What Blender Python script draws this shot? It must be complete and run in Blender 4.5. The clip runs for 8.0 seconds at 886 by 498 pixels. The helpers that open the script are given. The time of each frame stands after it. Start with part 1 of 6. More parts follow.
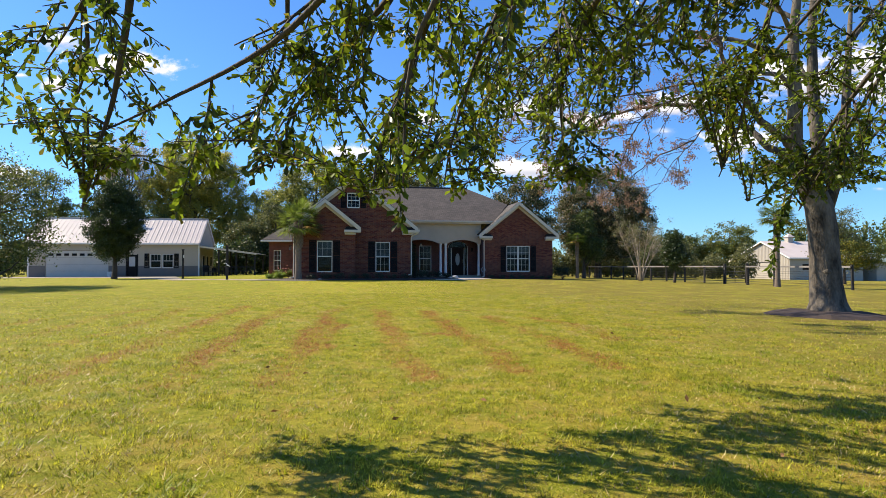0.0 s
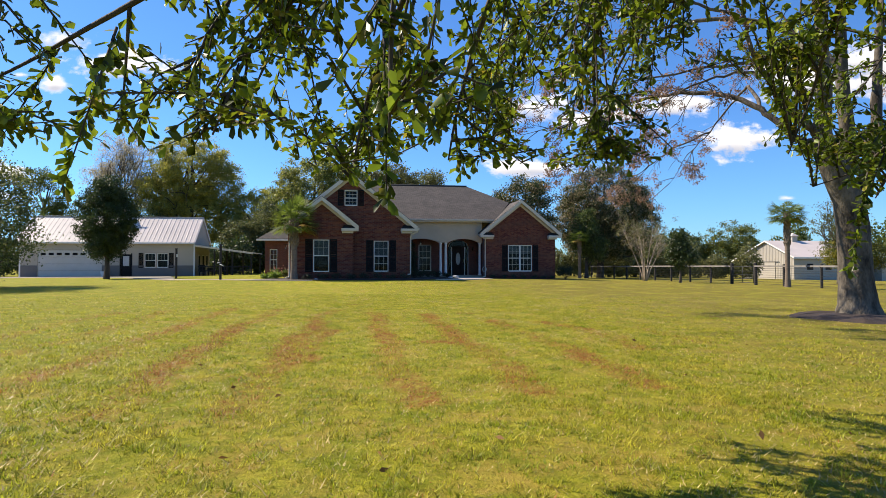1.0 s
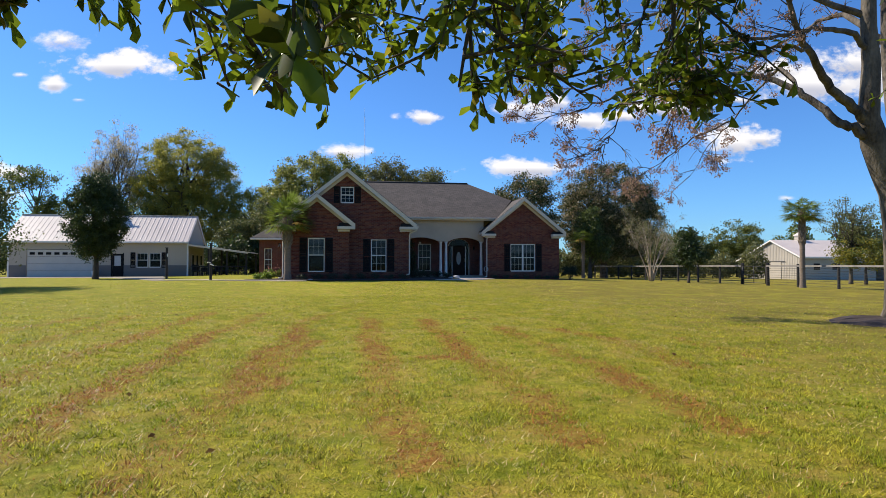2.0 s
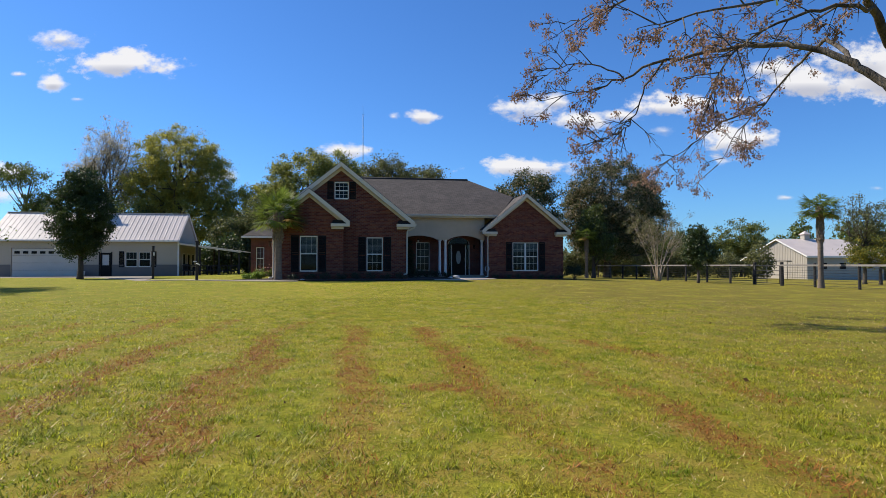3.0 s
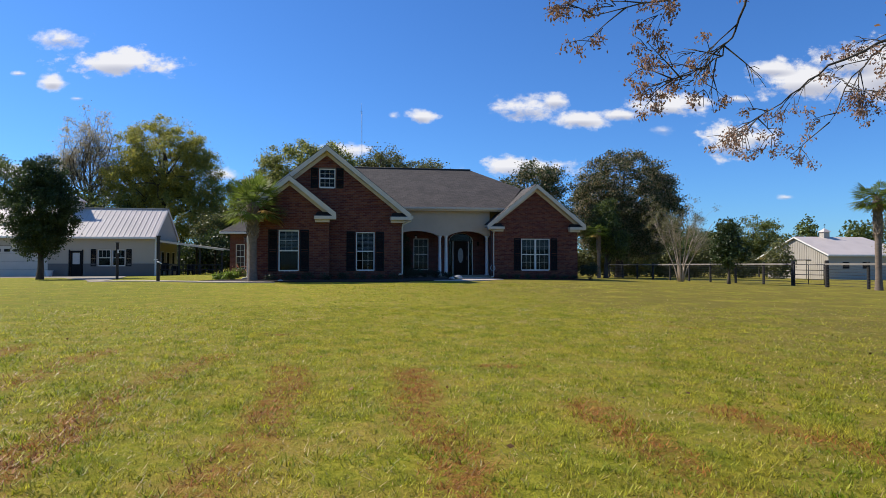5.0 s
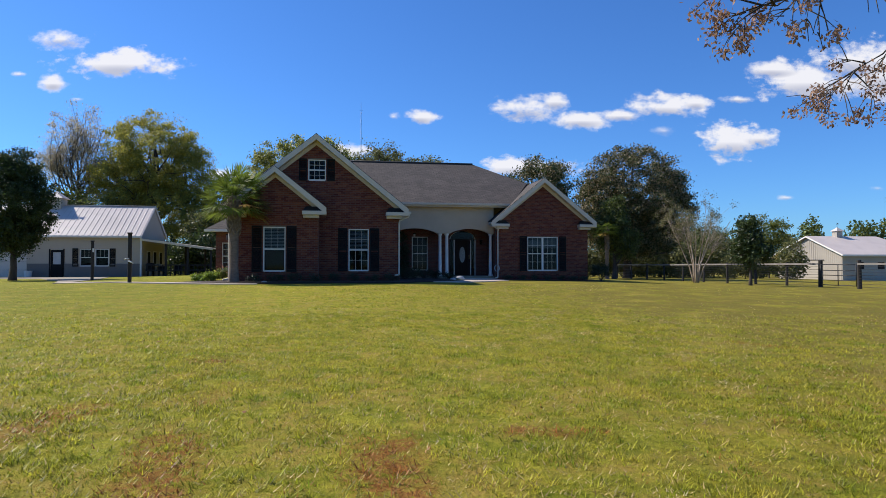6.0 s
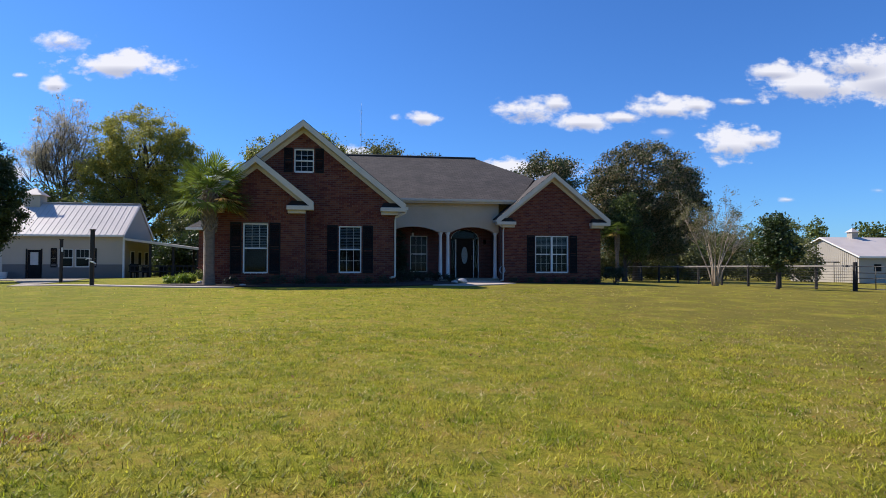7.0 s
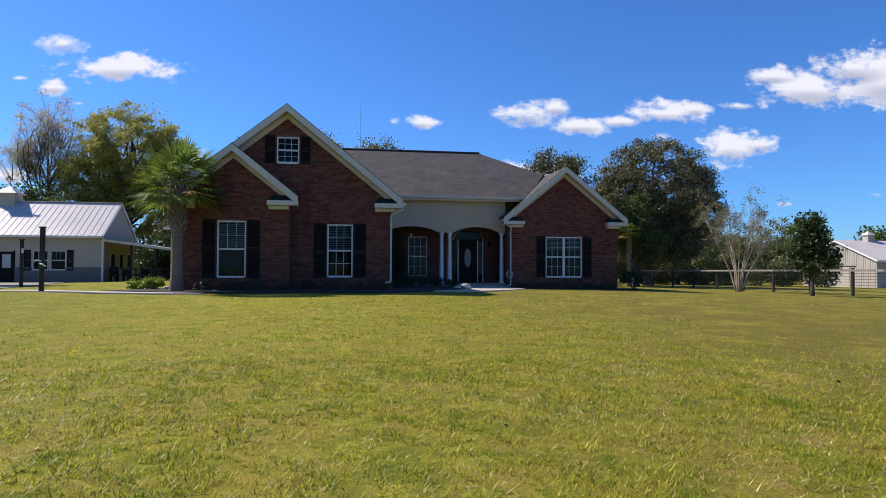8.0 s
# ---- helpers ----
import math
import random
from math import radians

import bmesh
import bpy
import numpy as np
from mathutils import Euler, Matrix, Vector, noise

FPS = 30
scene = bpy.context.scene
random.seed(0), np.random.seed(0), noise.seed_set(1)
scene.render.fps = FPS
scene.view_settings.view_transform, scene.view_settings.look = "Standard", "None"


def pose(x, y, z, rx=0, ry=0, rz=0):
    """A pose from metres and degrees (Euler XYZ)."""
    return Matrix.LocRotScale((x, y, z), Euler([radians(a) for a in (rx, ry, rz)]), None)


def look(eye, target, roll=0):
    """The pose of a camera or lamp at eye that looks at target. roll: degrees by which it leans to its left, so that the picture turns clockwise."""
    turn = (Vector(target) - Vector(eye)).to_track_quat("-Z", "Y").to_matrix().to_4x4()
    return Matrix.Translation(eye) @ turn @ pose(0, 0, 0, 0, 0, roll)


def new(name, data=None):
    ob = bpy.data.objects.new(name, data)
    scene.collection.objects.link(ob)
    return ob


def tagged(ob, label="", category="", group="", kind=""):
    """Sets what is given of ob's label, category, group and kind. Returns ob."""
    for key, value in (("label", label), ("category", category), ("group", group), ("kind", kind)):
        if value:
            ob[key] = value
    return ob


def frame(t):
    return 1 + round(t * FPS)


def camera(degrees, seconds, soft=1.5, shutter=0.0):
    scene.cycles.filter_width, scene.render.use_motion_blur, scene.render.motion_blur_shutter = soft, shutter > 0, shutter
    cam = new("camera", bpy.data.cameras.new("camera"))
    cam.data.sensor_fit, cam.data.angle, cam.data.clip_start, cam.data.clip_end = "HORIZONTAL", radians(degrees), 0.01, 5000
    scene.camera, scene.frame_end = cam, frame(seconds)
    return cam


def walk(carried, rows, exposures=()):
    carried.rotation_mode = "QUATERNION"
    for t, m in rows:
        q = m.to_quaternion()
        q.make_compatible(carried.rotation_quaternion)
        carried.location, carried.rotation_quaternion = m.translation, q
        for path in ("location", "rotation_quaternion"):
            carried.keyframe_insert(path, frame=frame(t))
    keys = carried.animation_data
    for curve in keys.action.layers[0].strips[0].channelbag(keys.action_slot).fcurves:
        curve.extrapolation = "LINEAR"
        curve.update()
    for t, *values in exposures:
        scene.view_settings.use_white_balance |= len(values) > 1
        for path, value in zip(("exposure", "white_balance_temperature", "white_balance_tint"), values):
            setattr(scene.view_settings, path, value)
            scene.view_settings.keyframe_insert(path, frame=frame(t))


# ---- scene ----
cam = camera(71.6, 8.0, 0.8)
PATH = [
    (0, (0.686, 0.209, 1.052), (0.992, 2.185, 1.104), -0.0),
    (0.5, (0.756, 0.716, 1.043), (1.062, 2.692, 1.094), 0.0),
    (1, (0.823, 1.273, 1.042), (1.13, 3.249, 1.093), 0.0),
    (1.5, (0.914, 1.955, 1.037), (1.221, 3.931, 1.088), -0.0),
    (3, (1.274, 4.438, 1.019), (1.585, 6.413, 1.068), -0.0),
    (3.5, (1.416, 5.378, 1.013), (1.728, 7.353, 1.061), -0.0),
    (4, (1.57, 6.404, 1.006), (1.882, 8.379, 1.053), -0.0),
    (4.5, (1.729, 7.502, 0.996), (2.041, 9.477, 1.043), -0.0),
    (6, (2.271, 11.105, 0.939), (2.582, 13.08, 0.988), 0.0),
    (6.5, (2.477, 12.384, 0.934), (2.787, 14.36, 0.985), 0.0),
    (7, (2.68, 13.721, 0.928), (2.989, 15.697, 0.982), 0.1),
    (7.5, (2.855, 15.106, 0.926), (3.164, 17.081, 0.984), 0.1),
    (8, (3.02, 16.5, 0.922), (3.331, 18.475, 0.988), 0.2),
]
EXPOSURES = [(0, 0.90, 7000, 12), (1.0, 0.82, 7000, 12), (1.5, 0.72, 6850, 12), (3.0, 0.44, 6550, 11), (4.0, 0.41, 6500, 11), (8.0, 0.45, 6200, 15)]
walk(cam, [(t, look(eye, target, roll)) for t, eye, target, roll in PATH], EXPOSURES)
# ---------------------------------------------------------------- world, sun
SUN_TO = Vector((-0.62, 0.38, 0.68)).normalized()      # towards the sun: behind the house, to the left
world = bpy.data.worlds.new("sky")
scene.world = world
world.use_nodes = True
SKY_AHEAD, SKY_SIDE = Vector((0.1547, 0.988, 0)), Vector((0.988, -0.1547, 0))


def make_sky():
    nt = world.node_tree
    n, l = nt.nodes, nt.links
    n.clear()
    out = n.new("ShaderNodeOutputWorld")
    bg = n.new("ShaderNodeBackground")
    sky = n.new("ShaderNodeTexSky")
    sky.sky_type, sky.sun_disc = "NISHITA", False
    sky.sun_elevation = math.asin(SUN_TO.z)
    sky.sun_rotation = math.atan2(SUN_TO.x, SUN_TO.y)
    sky.air_density, sky.dust_density, sky.ozone_density = 1.0, 0.2, 2.0
    bg.inputs["Strength"].default_value = 0.08

    def op(kind, a, b=None, c=None):
        m = n.new("ShaderNodeMath")
        m.operation = kind
        for i, v in enumerate((a, b, c)):
            if v is None:
                continue
            if isinstance(v, (int, float)):
                m.inputs[i].default_value = v
            else:
                l.new(v, m.inputs[i])
        return m.outputs[0]

    def dot(v, axis):
        m = n.new("ShaderNodeVectorMath")
        m.operation = "DOT_PRODUCT"
        l.new(v, m.inputs[0])
        m.inputs[1].default_value = axis
        return m.outputs["Value"]

    tc = n.new("ShaderNodeTexCoord")
    d = tc.outputs["Generated"]
    ahead = op("MAXIMUM", dot(d, SKY_AHEAD), 0.05)
    u, v = op("DIVIDE", dot(d, SKY_SIDE), ahead), op("DIVIDE", dot(d, (0, 0, 1)), ahead)
    comb = n.new("ShaderNodeCombineXYZ")
    l.new(u, comb.inputs[0]), l.new(op("MULTIPLY", v, 1.5), comb.inputs[1])

    def fbm(scale, detail, rough, offset=0.0):
        t = n.new("ShaderNodeTexNoise")
        t.inputs["Scale"].default_value, t.inputs["Detail"].default_value, t.inputs["Roughness"].default_value = scale, detail, rough
        off = n.new("ShaderNodeVectorMath")
        off.operation = "ADD"
        off.inputs[1].default_value = (offset, offset * 0.7, offset)
        l.new(comb.outputs[0], off.inputs[0]), l.new(off.outputs[0], t.inputs["Vector"])
        return t.outputs["Fac"]

    rag, puff = fbm(13.0, 7.0, 0.62), fbm(46.0, 5.0, 0.6, 3.1)
    ragged = op("ADD", op("MULTIPLY", op("SUBTRACT", rag, 0.5), 3.0), op("MULTIPLY", op("SUBTRACT", puff, 0.5), 1.3))
    # fair-weather clouds: middle across, middle up, half width, half height, density (tangents from the sky's middle)
    clouds = [(-0.625, 0.369, 0.054, 0.018, 0.9), (-0.533, 0.328, 0.091, 0.027, 1.4), (-0.638, 0.296, 0.025, 0.014, 0.9), (-0.694, 0.311, 0.014, 0.005, 0.7),
              (-0.597, 0.27, 0.014, 0.005, 0.6), (-0.036, 0.24, 0.029, 0.014, 1.1), (-0.08, 0.241, 0.014, 0.009, 0.8), (0.13, 0.254, 0.064, 0.023, 1.1),
              (0.185, 0.266, 0.027, 0.016, 1.0), (0.226, 0.235, 0.052, 0.015, 1.1), (0.295, 0.243, 0.046, 0.012, 1.0), (0.364, 0.257, 0.07, 0.022, 1.3),
              (0.415, 0.264, 0.021, 0.014, 1.0), (0.603, 0.298, 0.113, 0.033, 1.4), (0.677, 0.335, 0.077, 0.035, 1.4), (0.539, 0.319, 0.052, 0.015, 1.0),
              (0.732, 0.312, 0.082, 0.046, 1.5), (0.484, 0.27, 0.029, 0.008, 0.8), (0.475, 0.2, 0.068, 0.034, 1.6), (0.521, 0.206, 0.031, 0.018, 1.2),
              (0.144, 0.158, 0.103, 0.019, 1.3), (-0.169, 0.185, 0.046, 0.015, 1.1), (-0.364, 0.144, 0.033, 0.012, 1.0), (-0.707, 0.151, 0.043, 0.018, 1.2),
              (-0.735, 0.108, 0.046, 0.016, 1.1), (0.562, 0.108, 0.016, 0.005, 0.6), (0.362, 0.218, 0.025, 0.009, 0.45), (0.709, 0.124, 0.019, 0.006, 0.6)]
    mask = None
    low = None
    for cu, cv, ru, rv, dens in clouds:
        du, dv = op("DIVIDE", op("SUBTRACT", u, cu), ru), op("DIVIDE", op("SUBTRACT", v, cv), rv)
        r = op("SQRT", op("ADD", op("MULTIPLY", du, du), op("MULTIPLY", dv, dv)))
        m = op("MULTIPLY", op("ADD", op("SUBTRACT", 1.0, r), op("MULTIPLY", ragged, 0.85)), dens)
        mask = m if mask is None else op("MAXIMUM", mask, m)
        s = op("MULTIPLY", op("SUBTRACT", 1.0, op("MINIMUM", r, 1.0)), op("SUBTRACT", 0.0, dv))
        low = s if low is None else op("MAXIMUM", low, s)
    ramp = n.new("ShaderNodeMapRange")
    ramp.interpolation_type = "SMOOTHSTEP"
    l.new(mask, ramp.inputs["Value"])
    ramp.inputs["From Min"].default_value, ramp.inputs["From Max"].default_value = 0.0, 0.8
    shade = n.new("ShaderNodeMix")
    shade.data_type = "RGBA"
    shade.inputs["A"].default_value, shade.inputs["B"].default_value = (8.4, 8.4, 8.5, 1), (5.0, 5.2, 6.0, 1)
    base = op("MINIMUM", op("MAXIMUM", op("MULTIPLY", low, 4.2), 0.0), 1.0)
    l.new(base, shade.inputs["Factor"])
    mix = n.new("ShaderNodeMix")
    mix.data_type = "RGBA"
    l.new(op("MULTIPLY", ramp.outputs[0], 0.97), mix.inputs["Factor"])
    deep = n.new("ShaderNodeMix")
    deep.data_type, deep.blend_type = "RGBA", "MULTIPLY"
    deep.inputs["Factor"].default_value, deep.inputs["B"].default_value = 1.0, (0.44, 0.85, 1.40, 1)
    l.new(sky.outputs[0], deep.inputs["A"])
    l.new(deep.outputs["Result"], mix.inputs["A"]), l.new(shade.outputs["Result"], mix.inputs["B"])
    l.new(mix.outputs["Result"], bg.inputs["Color"])
    l.new(bg.outputs[0], out.inputs[0])


make_sky()
sun_data = bpy.data.lights.new("sun", "SUN")
sun_data.energy, sun_data.angle, sun_data.color = 5.0, radians(0.53), (1.0, 0.92, 0.78)
sun = new("sun", sun_data)
sun.matrix_world = look((-40, 60, 60), Vector((-40, 60, 60)) - SUN_TO)

# ---------------------------------------------------------------- materials
def mat(name, a, b=None, rough=0.7, scale=6.0, fine=60.0, bump=0.15, metal=0.0, stretch=(1, 1, 1), spec=0.5, translucent=0.0, vary=0.0, detail=4.0, span=(0.45, 1.0)):
    """A surface whose colour wanders between a and b at two scales, with fine relief."""
    m = bpy.data.materials.new(name)
    m.use_nodes = True
    n, l = m.node_tree.nodes, m.node_tree.links
    p = n["Principled BSDF"]
    b = b or tuple(c * 0.8 for c in a)
    p.inputs["Roughness"].default_value, p.inputs["Metallic"].default_value = rough, metal
    p.inputs["Specular IOR Level"].default_value = spec
    tc = n.new("ShaderNodeTexCoord")
    mp = n.new("ShaderNodeMapping")
    mp.inputs["Scale"].default_value = stretch
    l.new(tc.outputs["Object"], mp.inputs["Vector"])
    big, small = n.new("ShaderNodeTexNoise"), n.new("ShaderNodeTexNoise")
    for t, s in ((big, scale), (small, fine)):
        t.inputs["Scale"].default_value, t.inputs["Detail"].default_value = s, detail
        l.new(mp.outputs[0], t.inputs["Vector"])
    add = n.new("ShaderNodeMath")
    add.operation = "MULTIPLY_ADD"
    l.new(small.outputs["Fac"], add.inputs[0])
    add.inputs[1].default_value = 0.45
    l.new(big.outputs["Fac"], add.inputs[2])
    ramp = n.new("ShaderNodeMapRange")
    l.new(add.outputs[0], ramp.inputs["Value"])
    ramp.inputs["From Min"].default_value, ramp.inputs["From Max"].default_value = span
    mix = n.new("ShaderNodeMix")
    mix.data_type = "RGBA"
    mix.inputs["A"].default_value, mix.inputs["B"].default_value = (*a, 1), (*b, 1)
    l.new(ramp.outputs[0], mix.inputs["Factor"])
    col = mix.outputs["Result"]
    if vary:
        g, hsv = n.new("ShaderNodeNewGeometry"), n.new("ShaderNodeHueSaturation")
        for src, lo, hi, socket in ((g.outputs["Random Per Island"], 1 - vary, 1 + vary, "Value"),):
            r = n.new("ShaderNodeMapRange")
            l.new(src, r.inputs["Value"])
            r.inputs["To Min"].default_value, r.inputs["To Max"].default_value = lo, hi
            l.new(r.outputs[0], hsv.inputs[socket])
        l.new(col, hsv.inputs["Color"])
        col = hsv.outputs[0]
    l.new(col, p.inputs["Base Color"])
    if bump:
        bp = n.new("ShaderNodeBump")
        bp.inputs["Strength"].default_value, bp.inputs["Distance"].default_value = bump, 0.02
        l.new(small.outputs["Fac"], bp.inputs["Height"])
        l.new(bp.outputs[0], p.inputs["Normal"])
    if translucent:
        tr, ms, o = n.new("ShaderNodeBsdfTranslucent"), n.new("ShaderNodeMixShader"), n["Material Output"]
        l.new(col, tr.inputs["Color"])
        ms.inputs[0].default_value = translucent
        l.new(p.outputs[0], ms.inputs[1]), l.new(tr.outputs[0], ms.inputs[2]), l.new(ms.outputs[0], o.inputs["Surface"])
    return m


def brick_mat(name, c1, c2, mortar, along_y=False):
    m = bpy.data.materials.new(name)
    m.use_nodes = True
    n, l = m.node_tree.nodes, m.node_tree.links
    p = n["Principled BSDF"]
    p.inputs["Roughness"].default_value = 0.85
    tc, sep, comb = n.new("ShaderNodeTexCoord"), n.new("ShaderNodeSeparateXYZ"), n.new("ShaderNodeCombineXYZ")
    l.new(tc.outputs["Object"], sep.inputs[0])
    l.new(sep.outputs[1 if along_y else 0], comb.inputs[0]), l.new(sep.outputs[2], comb.inputs[1])
    br = n.new("ShaderNodeTexBrick")
    br.inputs["Color1"].default_value, br.inputs["Color2"].default_value, br.inputs["Mortar"].default_value = (*c1, 1), (*c2, 1), (*mortar, 1)
    br.inputs["Scale"].default_value, br.inputs["Mortar Size"].default_value = 1.0, 0.006
    br.inputs["Brick Width"].default_value, br.inputs["Row Height"].default_value = 0.21, 0.0762
    br.inputs["Bias"].default_value = -0.1
    l.new(comb.outputs[0], br.inputs["Vector"])
    ns, hsv, mr = n.new("ShaderNodeTexNoise"), n.new("ShaderNodeHueSaturation"), n.new("ShaderNodeMapRange")
    ns.inputs["Scale"].default_value, ns.inputs["Detail"].default_value = 1.3, 6
    l.new(tc.outputs["Object"], ns.inputs["Vector"]), l.new(ns.outputs["Fac"], mr.inputs["Value"])
    mr.inputs["From Min"].default_value, mr.inputs["From Max"].default_value = 0.3, 0.7
    mr.inputs["To Min"].default_value, mr.inputs["To Max"].default_value = 0.8, 1.2
    l.new(mr.outputs[0], hsv.inputs["Value"]), l.new(br.outputs["Color"], hsv.inputs["Color"]), l.new(hsv.outputs[0], p.inputs["Base Color"])
    bp = n.new("ShaderNodeBump")
    bp.inputs["Strength"].default_value, bp.inputs["Distance"].default_value, bp.invert = 0.6, 0.01, True
    l.new(br.outputs["Fac"], bp.inputs["Height"]), l.new(bp.outputs[0], p.inputs["Normal"])
    return m


def brick_piece_mat(name, per_object):
    """Single bricks: each takes its own shade."""
    m = mat(name, (0.185, 0.05, 0.033), (0.12, 0.034, 0.024), 0.88, 9.0, 90.0, 0.35, spec=0.3)
    n, l = m.node_tree.nodes, m.node_tree.links
    p = n["Principled BSDF"]
    src = n.new("ShaderNodeObjectInfo").outputs["Random"] if per_object else n.new("ShaderNodeNewGeometry").outputs["Random Per Island"]
    hsv, r, r2 = n.new("ShaderNodeHueSaturation"), n.new("ShaderNodeMapRange"), n.new("ShaderNodeMapRange")
    l.new(src, r.inputs["Value"]), l.new(src, r2.inputs["Value"])
    r.inputs["To Min"].default_value, r.inputs["To Max"].default_value = 0.62, 1.32
    r2.inputs["To Min"].default_value, r2.inputs["To Max"].default_value = 0.49, 0.515
    old = p.inputs["Base Color"].links[0].from_socket
    l.new(old, hsv.inputs["Color"]), l.new(r.outputs[0], hsv.inputs["Value"]), l.new(r2.outputs[0], hsv.inputs["Hue"])
    l.new(hsv.outputs[0], p.inputs["Base Color"])
    return m


def glass_mat(name, tint=(0.5, 0.56, 0.6), gloss=0.12):
    """Thin window glass: clear, with a mirror film that grows at grazing angles."""
    m = bpy.data.materials.new(name)
    m.use_nodes = True
    n, l = m.node_tree.nodes, m.node_tree.links
    n.clear()
    o, mx = n.new("ShaderNodeOutputMaterial"), n.new("ShaderNodeMixShader")
    t, g, fr = n.new("ShaderNodeBsdfTransparent"), n.new("ShaderNodeBsdfGlossy"), n.new("ShaderNodeFresnel")
    t.inputs[0].default_value = (*tint, 1)
    g.inputs["Roughness"].default_value = 0.03
    fr.inputs["IOR"].default_value = 1.0 + gloss * 2.5
    l.new(fr.outputs[0], mx.inputs[0]), l.new(t.outputs[0], mx.inputs[1]), l.new(g.outputs[0], mx.inputs[2]), l.new(mx.outputs[0], o.inputs[0])
    return m


BRICK = brick_mat("red_brick", (0.165, 0.046, 0.031), (0.10, 0.031, 0.023), (0.15, 0.11, 0.09))
MORTAR = mat("brown_mortar", (0.16, 0.12, 0.1), (0.10, 0.08, 0.068), 0.95, 3, 80, 0.3)
BRICK_ONE, BRICK_MANY = brick_piece_mat("brick_piece", True), brick_piece_mat("brick_pieces", False)
BRICK_SIDE = brick_mat("red_brick_side", (0.165, 0.046, 0.031), (0.10, 0.031, 0.023), (0.15, 0.11, 0.09), True)
WHITE = mat("white_trim_paint", (0.78, 0.77, 0.73), (0.66, 0.65, 0.61), 0.5, 2.5, 40, 0.05)
RAKE = mat("beige_rake_paint", (0.62, 0.55, 0.45), (0.53, 0.47, 0.385), 0.6, 2.5, 40, 0.05)
CREAM = mat("cream_trim_paint", (0.60, 0.52, 0.40), (0.5, 0.43, 0.33), 0.55, 2.5, 40, 0.05)
STUCCO = mat("beige_stucco", (0.54, 0.43, 0.31), (0.46, 0.37, 0.265), 0.9, 1.5, 120, 0.3)
BLACK = mat("black_shutter_paint", (0.008, 0.008, 0.009), (0.014, 0.014, 0.014), 0.75, 3, 60, 0.08, spec=0.2)
GLASS = glass_mat("window_glass")
# near-black lining colour that stands in for unlit rooms
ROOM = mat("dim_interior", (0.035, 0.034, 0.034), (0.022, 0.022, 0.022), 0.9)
BLIND = mat("white_blind_slats", (0.55, 0.55, 0.53), (0.48, 0.48, 0.46), 0.6)
CONCRETE = mat("pale_pinkish_concrete", (0.52, 0.43, 0.36), (0.40, 0.33, 0.28), 0.9, 1.2, 50, 0.2)
DRIVE = mat("tan_gravelly_concrete", (0.30, 0.255, 0.19), (0.22, 0.19, 0.14), 0.95, 1.5, 60, 0.3)
DOORPAINT = mat("almond_door_paint", (0.62, 0.57, 0.50), (0.55, 0.51, 0.44), 0.55, 1.5, 40, 0.04)
MULCH = mat("dark_mulch", (0.05, 0.032, 0.024), (0.02, 0.014, 0.012), 0.95, 5, 60, 0.9)
DARKWOOD = mat("weathered_black_wood", (0.03, 0.026, 0.024), (0.014, 0.012, 0.012), 0.8, 4, 50, 0.3, stretch=(3, 3, 0.4))
RAILWOOD = mat("weathered_grey_rail", (0.24, 0.22, 0.20), (0.14, 0.13, 0.12), 0.85, 3, 40, 0.3)
WIRE = mat("dark_wire", (0.04, 0.04, 0.042), None, 0.5, metal=0.6)
METAL_WHITE = mat("pale_metal_roof_sheet", (0.60, 0.52, 0.465), (0.50, 0.435, 0.39), 0.5, 0.6, 12, 0.03)
SIDING = mat("grey_beige_metal_siding", (0.47, 0.40, 0.31), (0.42, 0.36, 0.28), 0.6, 0.7, 20, 0.03)
SIDING_DARK = mat("slate_grey_wainscot", (0.165, 0.15, 0.135), (0.135, 0.123, 0.112), 0.6, 0.7, 20, 0.03)
BARN_SIDING = mat("cream_barn_siding", (0.40, 0.365, 0.31), (0.34, 0.31, 0.265), 0.6, 0.6, 15, 0.03)
DOORWOOD = mat("dark_stained_door", (0.028, 0.017, 0.012), (0.016, 0.01, 0.008), 0.6, 3, 30, 0.1, stretch=(6, 6, 0.6), spec=0.12)


def shingle_mat(name, c1, c2):
    m = brick_mat(name, c1, c2, tuple(c * 0.4 for c in c2))
    n, l = m.node_tree.nodes, m.node_tree.links
    br = [x for x in n if x.bl_idname == "ShaderNodeTexBrick"][0]
    br.inputs["Brick Width"].default_value, br.inputs["Row Height"].default_value, br.inputs["Mortar Size"].default_value = 0.3, 0.12, 0.012
    uv = n.new("ShaderNodeUVMap")
    l.new(uv.outputs[0], br.inputs["Vector"])
    return m


SHINGLE = shingle_mat("grey_asphalt_shingles", (0.078, 0.064, 0.056), (0.044, 0.037, 0.033))
BARK_GREY = mat("pale_grey_bark", (0.17, 0.145, 0.115), (0.032, 0.027, 0.022), 0.95, 4.0, 24, 1.0, stretch=(1, 1, 0.45), span=(0.5, 0.95), spec=0.15)
BARK_DARK = mat("dark_bark", (0.09, 0.07, 0.055), (0.04, 0.032, 0.026), 0.95, 6, 40, 0.8, stretch=(1, 1, 0.3))
BARK_PALM = mat("palm_bark", (0.22, 0.165, 0.125), (0.11, 0.085, 0.065), 0.9, 5, 40, 0.6, stretch=(1, 1, 3))
BARK_BOOT = mat("old_leaf_base", (0.30, 0.235, 0.175), (0.10, 0.075, 0.055), 0.9, 9, 40, 0.5)
BARK_CRAPE = mat("smooth_tan_bark", (0.42, 0.34, 0.26), (0.30, 0.23, 0.17), 0.7, 5, 30, 0.2)


